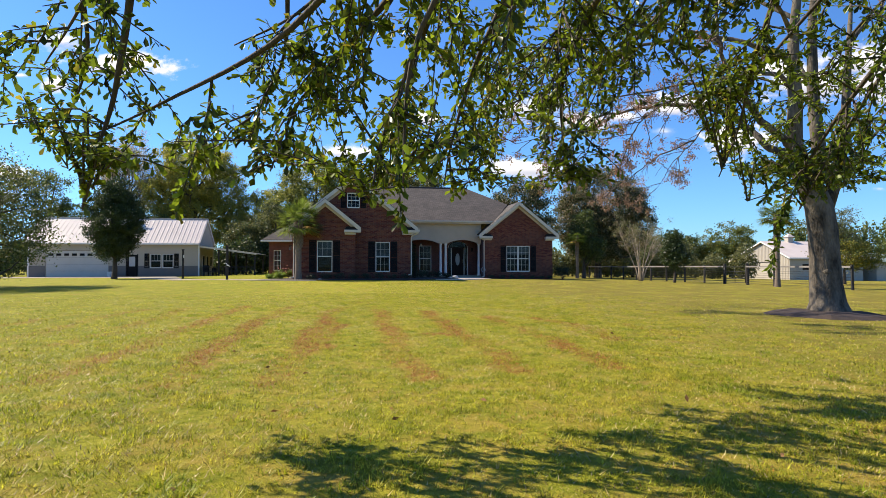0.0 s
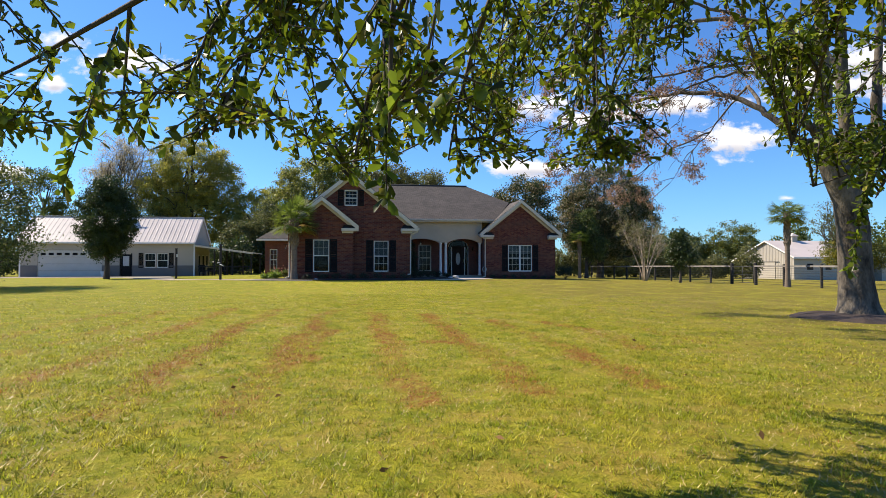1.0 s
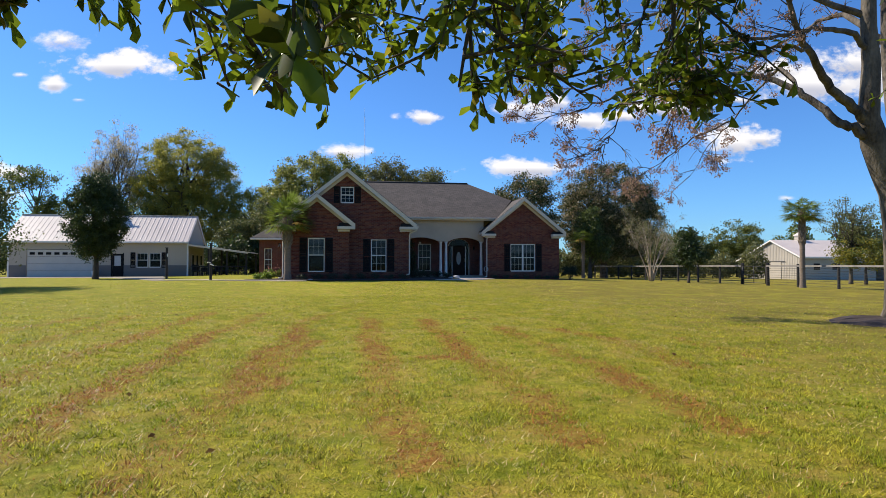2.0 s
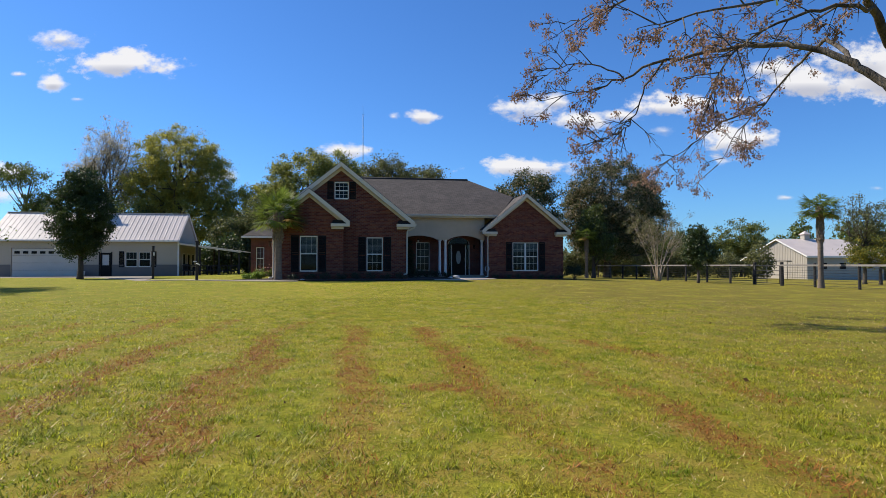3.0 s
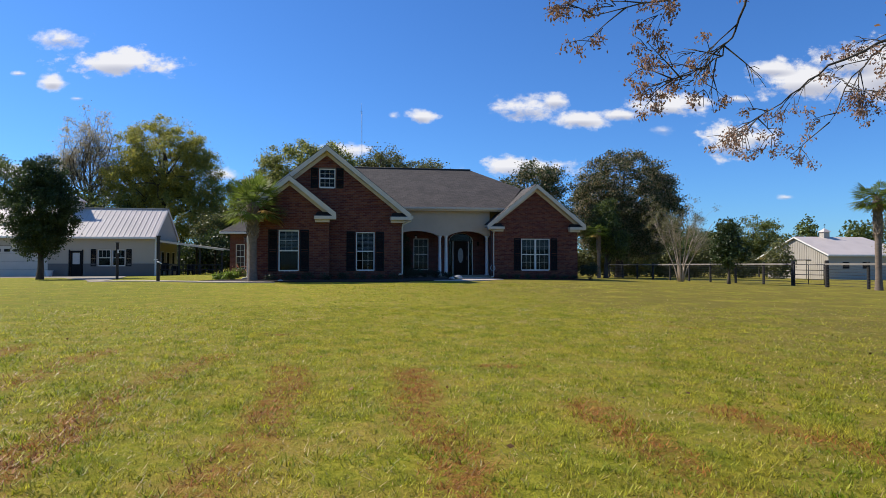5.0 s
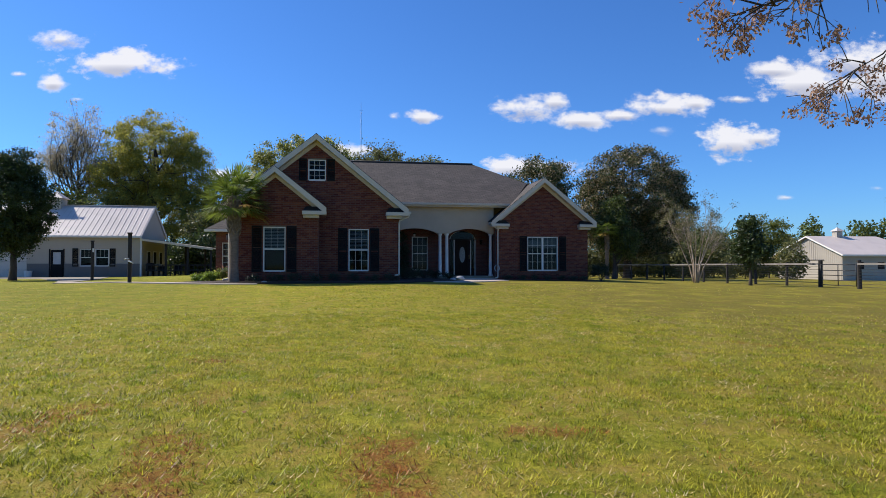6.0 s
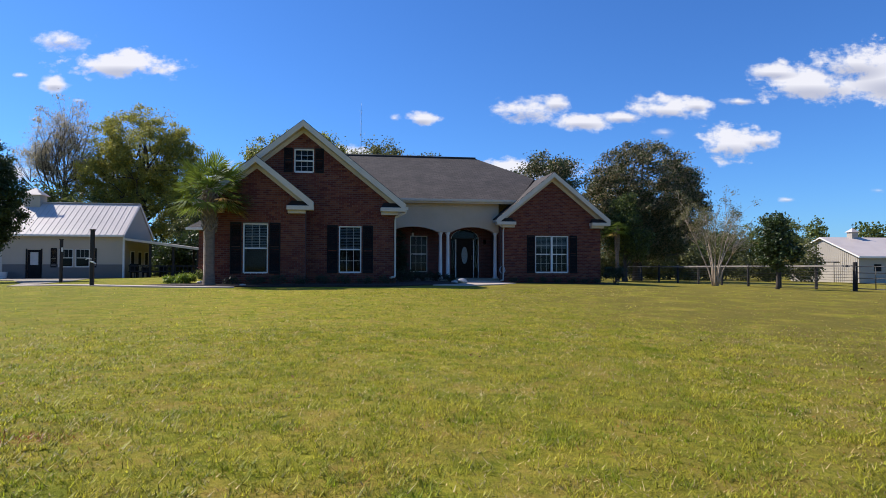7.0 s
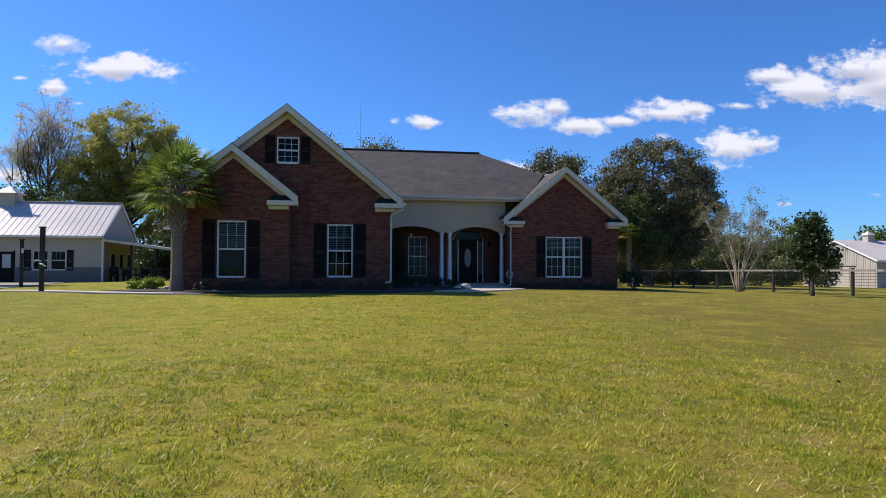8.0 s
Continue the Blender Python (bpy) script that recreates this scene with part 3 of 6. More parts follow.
lower = [(4.602, 2.64)] + arc(4.75, 7.2, 2.62, 0.27) + arc(7.9, 10.1, 2.62, 0.27) + [(10.358, 2.62)]
part("arcade_wall", panel("arcade_wall", lower + [(10.358, 4.12), (4.602, 4.12)], [], 0.28, AT((0, 44.38, 0)), STUCCO), house, "beige stucco wall with two shallow arches")
# ceiling and floor colours are darkened to deepen the shade in the porch
box("porch_ceiling", 4.602, 10.358, 44.662, 45.998, 3.1, 3.18, DOORWOOD, house, bevel=0)
box("porch_floor", 4.602, 10.358, 44.2, 46.0, -0.2, FLOOR, DRIVE, house, "tan concrete porch floor", 0.02)
box("step", 7.9, 10.3, 43.82, 44.198, -0.2, 0.17, CONCRETE, house, "concrete porch step", 0.02)


def column(x, y, z0, z1):
    prof = [(0.16, 0), (0.16, 0.06), (0.135, 0.08), (0.135, 0.12), (0.118, 0.14), (0.116, 0.7), (0.098, z1 - z0 - 0.16), (0.115, z1 - z0 - 0.14), (0.115, z1 - z0 - 0.11), (0.15, z1 - z0 - 0.08), (0.15, z1 - z0)]
    vs, fs, k = [], [], 20
    for r, z in prof:
        vs += [(x + 0.84 * r * math.cos(2 * math.pi * i / k), y + 0.84 * r * math.sin(2 * math.pi * i / k), z0 + z) for i in range(k)]
    for j in range(len(prof) - 1):
        fs += [(j * k + i, j * k + (i + 1) % k, (j + 1) * k + (i + 1) % k, (j + 1) * k + i) for i in range(k)]
    part("column", mesh_of("column", vs, fs, WHITE, True), house, "white round porch column")


for cx in (7.36, 7.74, 10.21):
    column(cx, 44.52, FLOOR, 2.64)

# front door with side lights and an arched light above
door = new("front_door")
door.parent = house
door.matrix_basis = pose(8.91, 46.05, FLOOR)
tagged(door, "dark wooden front door with an oval glass light")
oval = [(0.17 * math.cos(a), 1.2 + 0.46 * math.sin(a)) for a in np.linspace(0, 2 * math.pi, 28, endpoint=False)]
part("leaf", panel("leaf", rect(-0.46, 0.46, 0.01, 2.03), [oval], 0.05, AT((0, 0.02, 0)), DOORWOOD), door)
LEADED = mat("leaded_glass", (0.34, 0.36, 0.35), (0.18, 0.2, 0.2), 0.25, 18, 60, 0.4)
part("oval_light", mesh_of("oval_light", [(x, 0.05, z) for x, z in oval], [tuple(range(28))], LEADED), door, "pale leaded oval glass")
ring = [(0.2 * math.cos(a), 0.012, 1.2 + 0.5 * math.sin(a)) for a in np.linspace(0, 2 * math.pi, 29)]
tubes("oval_moulding", [(ring, [0.022] * 29)], DOORWOOD, door, sides=6)
bm = bmesh.new()
add_box(bm, -0.34, 0.34, 0.005, 0.022, 0.14, 0.5, 0.008)
part("raised_panel", bm_mesh("raised_panel", bm, DOORWOOD), door)
for a, b in ((-0.77, -0.72), (-0.51, -0.46), (0.46, 0.51), (0.72, 0.77)):
    box("jamb", a, b, -0.02, 0.12, 0.0, 2.06, WHITE if a in (0.72, 0.46, -0.51) else DOORWOOD, door)
box("transom_rail", -0.77, 0.77, -0.02, 0.12, 2.06, 2.11, DOORWOOD, door)
for a, b in ((-0.72, -0.51), (0.51, 0.72)):
    part("side_light", mesh_of("side_light", [(a, 0.06, 0.05), (b, 0.06, 0.05), (b, 0.06, 2.06), (a, 0.06, 2.06)], [(0, 1, 2, 3)], GLASS), door, "narrow glass side light")
    box("side_panel", a, b, 0.03, 0.05, 0.0, 0.4, DOORWOOD, door)
fan = [(0.70 * math.cos(a), 2.10 + 0.45 * math.sin(a)) for a in np.linspace(0, math.pi, 15)]
part("fan_light", mesh_of("fan_light", [(x, 0.06, z) for x, z in fan], [tuple(range(15))], GLASS), door, "arched glass light over the door")
arch_trim = [(0.745 * math.cos(a), -0.01, 2.09 + 0.50 * math.sin(a)) for a in np.linspace(0, math.pi, 17)]
tubes("arch_trim", [(arch_trim, [0.035] * 17)], WHITE, door, "white arched door trim", 6)
tubes("handle", [([(0.39, 0.0, 0.95), (0.39, -0.05, 0.97), (0.39, -0.05, 1.15), (0.39, 0.0, 1.17)], [0.012] * 4)], mat("brass", (0.5, 0.36, 0.14), None, 0.3, metal=0.9), door, "brass pull handle", 6)

# windows and shutters
for (a, b, lo, hi), y, kw in ((WA, 37.36, dict(lower_grid=False, blind=0.5)), (WB, 38.12, dict(blind=0.5)), (WC, 43.85, dict(lights=2, rows=2, blind=0.35)), (WG, 38.12, dict(rows=2)), (PW, 46.05, dict())):
    window(house, a, b, lo, hi, y, **kw)
for (a, b, lo, hi), y, w in ((WA, 37.300, 0.40), (WB, 38.060, 0.40), (WC, 43.790, 0.40), (WG, 38.060, 0.33)):
    shutter(house, a - w - 0.05, a - 0.05, lo - 0.02, hi + 0.03, y), shutter(house, b + 0.05, b + w + 0.05, lo - 0.02, hi + 0.03, y)
# rooms behind the glass: near-black boxes, their dimness put into the colour
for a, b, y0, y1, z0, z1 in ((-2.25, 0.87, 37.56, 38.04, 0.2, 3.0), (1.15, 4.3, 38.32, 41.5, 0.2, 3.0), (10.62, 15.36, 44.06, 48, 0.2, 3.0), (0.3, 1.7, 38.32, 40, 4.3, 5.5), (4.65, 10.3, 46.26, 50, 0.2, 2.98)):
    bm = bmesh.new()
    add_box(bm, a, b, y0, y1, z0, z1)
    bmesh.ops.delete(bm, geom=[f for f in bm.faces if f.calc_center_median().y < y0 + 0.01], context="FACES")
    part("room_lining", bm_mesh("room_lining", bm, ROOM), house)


# roofs
def gable_roof(x0, x1, apex_x, y0, y1_left, y1_right, y1_top, wall_y, top):
    """Two slopes, white rakes with soffits, and returns at both feet."""
    t = 0.1
    zl, zr = top - (apex_x - x0) * PITCH, top - (x1 - apex_x) * PITCH
    slab("roof_slope", [(x0, y0, zl), (apex_x, y0, top), (apex_x, y1_top, top), (x0, y1_left, zl)], t, SHINGLE, house)
    slab("roof_slope", [(x1, y0, zr), (apex_x, y0, top), (apex_x, y1_top, top), (x1, y1_right, zr)], t, SHINGLE, house)
    for sx, xe, ze in ((-1, x0, zl), (1, x1, zr)):
        # rake board and, behind it, a narrower frieze against the brick
        d0, d1 = 0.03, 0.27
        part("rake_board", panel("rake_board", [(apex_x, top - d0), (xe, ze - d0), (xe, ze - d1 + 0.03), (xe - sx * 0.05, ze - d1), (apex_x, top - d1)], [], 0.035, AT((0, y0 - 0.03, 0)), RAKE), house)
        e0, e1 = 0.27, 0.45
        wx = xe - sx * 0.33
        wz = top - abs(wx - apex_x) * PITCH
        part("frieze_board", panel("frieze_board", [(apex_x, top - e0), (wx, wz - e0), (wx - sx * 0.15, wz - e0 - 0.06), (apex_x, top - e1)], [], 0.03, AT((0, wall_y - 0.033, 0)), CREAM), house)
        part("soffit", mesh_of("soffit", [(apex_x, y0, top - 0.265), (xe, y0, ze - 0.265), (xe, wall_y, ze - 0.265), (apex_x, wall_y, top - 0.265)], [(0, 1, 2, 3)], CREAM), house)
        # return: fascia, small sloping roof, moulding under it
        a, b = sorted((xe, xe - sx * 0.98))
        box("return_fascia", a, b, y0 - 0.035, wall_y - 0.002, ze - 0.33, ze - 0.17, RAKE, house, "white eave return", 0.01)
        a2, b2 = sorted((xe - sx * 0.3, xe - sx * 0.95))
        box("return_moulding", a2, b2, y0 + 0.12, wall_y - 0.003, ze - 0.45, ze - 0.332, CREAM, house)
        a3, b3 = xe - sx * 0.05, xe - sx * 0.96
        bm = bmesh.new()
        v = [bm.verts.new(p) for p in ((a3, y0 - 0.01, ze - 0.168), (b3, y0 - 0.01, ze - 0.168), (b3, wall_y - 0.004, ze - 0.168), (a3, wall_y - 0.004, ze - 0.168), (b3 + sx * 0.12, wall_y - 0.004, ze + 0.05), (a3, wall_y - 0.004, ze + 0.05))]
        for f in ((0, 1, 4, 5), (1, 2, 4), (3, 0, 5), (2, 3, 5, 4), (0, 3, 2, 1)):
            bm.faces.new([v[i] for i in f])
        part("return_roof", bm_mesh("return_roof", bm, SHINGLE), house)


gable_roof(-2.74, 1.446, -0.647, 36.95, 38.4, 38.06, 38.3, 37.31, 4.985)
gable_roof(-2.97, 4.95, 0.99, 37.70, 52.0, 46.5, 48.3, 38.07, 6.53)
gable_roof(10.04, 15.99, 13.015, 43.42, 44.5, 50.0, 46.7, 43.8, 5.68)
RY, RZ, EY, EZ = 49.39, 7.285, 43.98, 4.25
slab("main_roof", [(4.0, EY, EZ), (11.3, EY, EZ), (12.95, 46.65, 5.75), (10.2, RY, RZ), (0.6, RY, RZ), (0.6, 46.4, 5.6)], 0.1, SHINGLE, house, "grey asphalt shingle roof")
slab("main_roof", [(12.95, 46.65, 5.75), (15.5, 48.0, 4.42), (15.5, 54.4, 4.42), (10.2, RY, RZ)], 0.1, SHINGLE, house)
slab("main_roof", [(-3.0, 54.8, EZ), (15.5, 54.8, EZ), (10.2, RY, RZ), (0.6, RY, RZ)], 0.1, SHINGLE, house)
slab("main_roof", [(-3.0, 46.5, 3.6), (-3.0, 54.8, EZ), (0.6, RY, RZ), (0.6, 46.4, 5.6)], 0.1, SHINGLE, house)
tubes("ridge_cap", [([(0.8, RY, RZ + 0.01), (10.2, RY, RZ + 0.01)], [0.07, 0.07])], mat("ridge_cap_shingle", (0.035, 0.032, 0.03), None, 0.9), house, "dark ridge cap", 6)


def gutter(x0, x1, y, z):
    prof = [(0, 0), (-0.1, 0), (-0.125, 0.05), (-0.125, 0.12), (-0.105, 0.12), (-0.1, 0.04), (-0.01, 0.03), (0, 0.12)]
    vs = [(x, y + a, z + b) for x in (x0, x1) for a, b in prof]
    k = len(prof)
    fs = [(i, (i + 1) % k, (i + 1) % k + k, i + k) for i in range(k)] + [tuple(range(k)), tuple(range(2 * k - 1, k - 1, -1))]
    part("gutter", mesh_of("gutter", vs, fs, RAKE), house, "beige eave gutter")


gutter(4.95, 11.15, EY + 0.005, EZ - 0.12)
box("fascia", 4.61, 11.25, EY + 0.01, EY + 0.04, EZ - 0.2, EZ - 0.06, CREAM, house, bevel=0)
box("soffit", 4.61, 10.5, EY + 0.042, 44.376, EZ - 0.16, EZ - 0.14, CREAM, house, bevel=0)


def downspout(x, y, z_top, z_low, out):
    pts = [(x + out, y - 0.33, z_top), (x + out * 0.9, y - 0.31, z_top - 0.12), (x + 0.02, y - 0.1, z_top - 0.28), (x, y - 0.05, z_top - 0.4), (x, y - 0.05, z_low + 0.12), (x - 0.02, y - 0.1, z_low + 0.03), (x - 0.2, y - 0.26, z_low)]
    tubes("downspout", [(pts, [0.04] * len(pts))], RAKE, house, "beige downspout", 8)
    # gutter end above it
    box("gutter_end", x + out - 0.07, x + out + 0.07, y - 0.4, y + 0.4, z_top - 0.02, z_top + 0.1, RAKE, house)


downspout(4.56, 38.07, 3.12, 0.45, 0.42), downspout(10.44, 43.8, 3.12, 0.18, -0.38), downspout(-2.46, 37.31, 3.1, 0.3, -0.28)

# the low bay room on the far side, with its own roof
BAY = 48.8
part("bay_wall", panel("bay_wall", rect(-5.3, -2.62, -0.3, 2.8), [rect(-4.95, -4.4, 0.62, 2.2)], 0.24, AT((0, BAY, 0)), BRICK), house)
side("bay_wall", -5.3, BAY + 0.242, 53.6, 2.8)
window(house, -4.95, -4.4, 0.62, 2.2, BAY + 0.05, cols=2)
slab("bay_roof", [(-5.8, BAY - 0.45, 2.98), (-2.6, BAY - 0.45, 2.98), (-2.6, BAY + 1.8, 4.4), (-3.8, BAY + 1.8, 4.4)], 0.1, SHINGLE, house)
slab("bay_roof", [(-5.8, BAY - 0.45, 2.98), (-5.8, 54.0, 2.98), (-3.8, 52.2, 4.4), (-3.8, BAY + 1.8, 4.4)], 0.1, SHINGLE, house)
box("bay_gutter", -5.85, -2.6, BAY - 0.56, BAY - 0.45, 2.82, 2.95, WHITE, house)
box("bay_soffit", -5.8, -2.63, BAY - 0.44, BAY - 0.003, 2.84, 2.86, CREAM, house, bevel=0)

# path and planting bed
def strip(name, rows, thick, material, label, kind="structure", cat="path"):
    """A flat strip from rows of (x0, y0, x1, y1) across it, laid on the ground."""
    vs, fs = [], []
    for x0, y0, x1, y1 in rows:
        for x, y, up in ((x0, y0, -0.1), (x0, y0, thick), (x1, y1, thick), (x1, y1, -0.1)):
            vs.append((x, y, ground_z(x, y) + up))
    for i in range(len(rows) - 1):
        o = i * 4
        fs += [(o + k, o + k + 1, o + k + 5, o + k + 4) for k in range(3)]
    o = len(vs) - 4
    fs += [(0, 3, 2, 1), (o, o + 1, o + 2, o + 3)]
    return tagged(new(name, mesh_of(name, vs, fs, material)), label, cat, kind=kind)


strip("path", [(-9.5, 38.2, -9.5, 39.6), (-7, 37.4, -6.8, 38.3), (-4.5, 35.7, -4.2, 36.5), (-2.5, 35.0, -2.3, 35.6), (-1.1, 35.0, -1.05, 35.2)], 0.035, CONCRETE, "pale pinkish concrete garden path", cat="path")
strip("path", [(5.8, 37.2, 5.6, 37.6), (7.4, 37.9, 7.0, 38.8), (9.2, 39.6, 8.1, 40.9), (10.4, 41.3, 8.3, 42.6), (10.4, 43.9, 8.0, 43.85)], 0.035, CONCRETE, "pale pinkish concrete porch walk", cat="path")
strip("planting_bed", [(-4.4, 36.7, -2.75, 40), (-2.4, 35.72, -2.5, 37.3), (0, 35.42, 0, 37.3), (1.15, 35.45, 1.15, 37.32), (1.16, 35.46, 1.16, 38.06), (4.2, 35.65, 4.2, 38.06), (4.6, 36.0, 4.63, 40), (6.0, 37.3, 5, 44.15), (7.5, 40, 7.6, 44.15)], 0.05, MULCH, "dark mulch planting bed along the house", cat="bed")
strip("planting_bed", [(10.6, 42.9, 10.5, 43.78), (13, 42.8, 13, 43.78), (16.2, 42.9, 16.2, 43.78)], 0.04, MULCH, "dark mulch bed under a window", cat="bed")
strip("driveway", [(-34, 56.0, -34, 60.8), (-28, 55.8, -28, 60.85), (-20.5, 55.5, -20.5, 60.85), (-17, 54, -15, 60.0), (-12.2, 45, -11.2, 47.0), (-9.4, 38.15, -9.4, 39.7)], 0.03, DRIVE, "tan concrete driveway", cat="driveway")

# ---------------------------------------------------------------- garage
GZ = -0.13
garage = thing("garage", (0, 0, GZ), "grey metal-sided garage with a pale ribbed metal roof", "garage")
GX0, GX1, GY0, GY1 = -27.95, -13.15, 60.9, 67.1
GE, GR, GRY = 3.2, 5.72, 64.0
holes = [rect(-26.46, -21.15, 0.0, 2.5), rect(-19.53, -18.64, 0.02, 2.12), rect(-17.5, -16.55, 0.92, 2.2), rect(-16.42, -15.47, 0.92, 2.2)]
part("wall", panel("wall", rect(GX0, GX1, -0.3, GE), holes, 0.2, AT((0, GY0, 0)), SIDING), garage)
for a, b in ((GX0, -26.5), (-21.1, -19.56), (-18.6, -17.52), (-15.45, GX1)):
    box("wainscot", a, b, GY0 - 0.03, GY0 - 0.002, -0.25, 1.1, SIDING_DARK, garage)
box("wainscot", -17.52, -15.45, GY0 - 0.03, GY0 - 0.002, -0.25, 0.88, SIDING_DARK, garage)
YZ = Matrix(((0, -1, 0, 0), (1, 0, 0, 0), (0, 0, 1, 0), (0, 0, 0, 1)))
gable = [(GY0 + 0.2, -0.3), (GY1, -0.3), (GY1, GE), (GRY, GR - 0.1), (GY0 + 0.2, GE + 0.1)]
part("wall", panel("wall", gable, [], 0.2, AT((GX1, 0, 0)) @ YZ, SIDING), garage)
part("wall", panel("wall", gable, [], 0.2, AT((GX0 + 0.2, 0, 0)) @ YZ, SIDING), garage)
box("wall", GX0 + 0.2, GX1 - 0.2, GY1 - 0.2, GY1, -0.3, GE, SIDING, garage, bevel=0)


def ribbed_slope(x0, x1, ya, za, yb, zb, parent, pitch=0.3, material=METAL_WHITE, rise=0.035):
    """A metal roof slope with standing ribs that run down it."""
    vs, fs = [], []
    prof = []
    x = x0
    while x < x1 - 0.01:
        prof += [(x, 0), (x + pitch * 0.78, 0), (x + pitch * 0.82, rise), (x + pitch * 0.94, rise)]
        x += pitch
    prof.append((x1, 0))
    prof = [(min(a, x1), b) for a, b in prof]
    for a, b in prof:
        vs += [(a, ya, za + b), (a, yb, zb + b)]
    fs = [(2 * i, 2 * i + 2, 2 * i + 3, 2 * i + 1) for i in range(len(prof) - 1)]
    me = mesh_of("roof_sheet", vs, fs, material)
    ob = part("roof_sheet", me, parent, "pale ribbed metal roof")
    ob.modifiers.new("thickness", "SOLIDIFY").thickness = -0.03
    return ob


ribbed_slope(GX0 - 0.35, GX1 + 0.1, GY0 - 0.35, GE - 0.02, GRY, GR, garage, 0.4, rise=0.024)
ribbed_slope(GX0 - 0.35, GX1 + 0.1, GY1 + 0.35, GE - 0.02, GRY, GR, garage, 0.42)
box("ridge_flashing", GX0 - 0.35, GX1 + 0.1, GRY - 0.14, GRY + 0.14, GR + 0.01, GR + 0.06, METAL_WHITE, garage)
box("eave_trim", GX0 - 0.35, GX1 + 0.1, GY0 - 0.38, GY0 - 0.3, GE - 0.14, GE, WHITE, garage)
for xe in (GX1 + 0.06,):
    part("rake_trim", panel("rake_trim", [(GY0 - 0.38, GE - 0.16), (GY0 - 0.38, GE - 0.03), (GRY, GR), (GY1 + 0.38, GE - 0.03), (GY1 + 0.38, GE - 0.16), (GRY, GR - 0.14)], [], 0.05, AT((xe + 0.05, 0, 0)) @ YZ, WHITE), garage)
box("corner_trim", GX1 - 0.1, GX1 + 0.03, GY0 - 0.035, GY0 + 0.1, -0.2, GE - 0.15, WHITE, garage)
box("corner_trim", GX0 - 0.03, GX0 + 0.1, GY0 - 0.035, GY0 + 0.1, -0.2, GE - 0.15, WHITE, garage)
# roll-up door
gdoor = new("garage_door")
gdoor.parent = garage
tagged(gdoor, "white sectional garage door with a row of small panes")
for i in range(4):
    z = 0.02 + i * 0.615
    box("door_section", -26.45, -21.16, GY0 + 0.06, GY0 + 0.1, z, z + 0.605, DOORPAINT, gdoor, bevel=0.012)
for i in range(8):
    x = -26.25 + i * 0.66
    box("door_pane", x, x + 0.42, GY0 + 0.045, GY0 + 0.062, 2.02, 2.24, BLACK, gdoor, "small dark pane")
# side door
sdoor = new("side_door")
sdoor.parent = garage
tagged(sdoor, "black half-glazed side door")
part("leaf", panel("leaf", rect(-19.5, -18.67, 0.02, 2.1), [rect(-19.36, -18.82, 1.05, 1.95)], 0.05, AT((0, GY0 + 0.03, 0)), BLACK), sdoor)
part("pane", mesh_of("pane", [(-19.36, GY0 + 0.05, 1.05), (-18.82, GY0 + 0.05, 1.05), (-18.82, GY0 + 0.05, 1.95), (-19.36, GY0 + 0.05, 1.95)], [(0, 1, 2, 3)], BLIND), sdoor, "pale curtained pane")
for a in ((-19.62, -19.53), (-18.64, -18.55)):
    box("jamb", *a, GY0 - 0.03, GY0 + 0.02, 0, 2.2, BLACK, sdoor)
for a, b in ((-17.5, -16.55), (-16.42, -15.47)):
    window(garage, a, b, 0.92, 2.2, GY0 + 0.04, cols=3, rows=1, lower_grid=False)
shutter(garage, -18.0, -17.6, 0.88, 2.25, GY0 - 0.005), shutter(garage, -15.38, -14.98, 0.88, 2.25, GY0 - 0.005)
# near-black box behind the panes, coloured as an unlit garage inside
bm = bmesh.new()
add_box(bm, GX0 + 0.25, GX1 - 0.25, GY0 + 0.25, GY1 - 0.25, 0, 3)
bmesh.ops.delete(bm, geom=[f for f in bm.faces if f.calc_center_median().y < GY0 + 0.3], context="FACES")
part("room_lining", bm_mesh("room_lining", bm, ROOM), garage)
# cupola on the ridge
cup = new("cupola")
cup.parent = garage
cup.matrix_basis = pose(-20.47, GRY, GR)
tagged(cup, "small white ridge cupola with a weathervane")
box("cupola_base", -0.55, 0.55, -0.55, 0.55, -0.35, 0.55, SIDING, cup)
vs = [(-0.72, -0.72, 0.55), (0.72, -0.72, 0.55), (0.72, 0.72, 0.55), (-0.72, 0.72, 0.55), (0, 0, 1.15)]
part("cupola_roof", mesh_of("cupola_roof", vs, [(0, 1, 4), (1, 2, 4), (2, 3, 4), (3, 0, 4), (3, 2, 1, 0)], METAL_WHITE), cup)
tubes("weathervane", [([(0, 0, 1.1), (0, 0, 1.8)], [0.02, 0.015]), ([(-0.3, 0, 1.6), (0.35, 0, 1.6)], [0.02, 0.02]), ([(-0.32, 0, 1.55), (-0.1, 0, 1.78), (0.1, 0, 1.66)], [0.03, 0.05, 0.02])], BLACK, cup, "dark weathervane", 6)
# lean-to porch on the garage's end
leanto = thing("lean_to", (0, 0, GZ), "open lean-to porch with a shallow metal roof", "porch")
slab("lean_to_roof", [(GX1 + 0.12, GY0 - 0.2, 3.0), (-7.9, GY0 - 0.2, 2.3), (-7.9, GY1, 2.3), (GX1 + 0.12, GY1, 3.0)], 0.08, METAL_WHITE, leanto)
slab("fascia", [(GX1 + 0.12, GY0 - 0.25, 3.0), (-7.9, GY0 - 0.25, 2.3), (-7.9, GY0 - 0.202, 2.3), (GX1 + 0.12, GY0 - 0.202, 3.0)], 0.16, RAKE, leanto)
for x, z in ((-11.4, 2.7), (-9.8, 2.5), (-8.1, 2.26)):
    for y in (GY0, GY1 - 0.3):
        box("post", x - 0.07, x + 0.07, y, y + 0.14, -0.2, z, DARKWOOD, leanto)
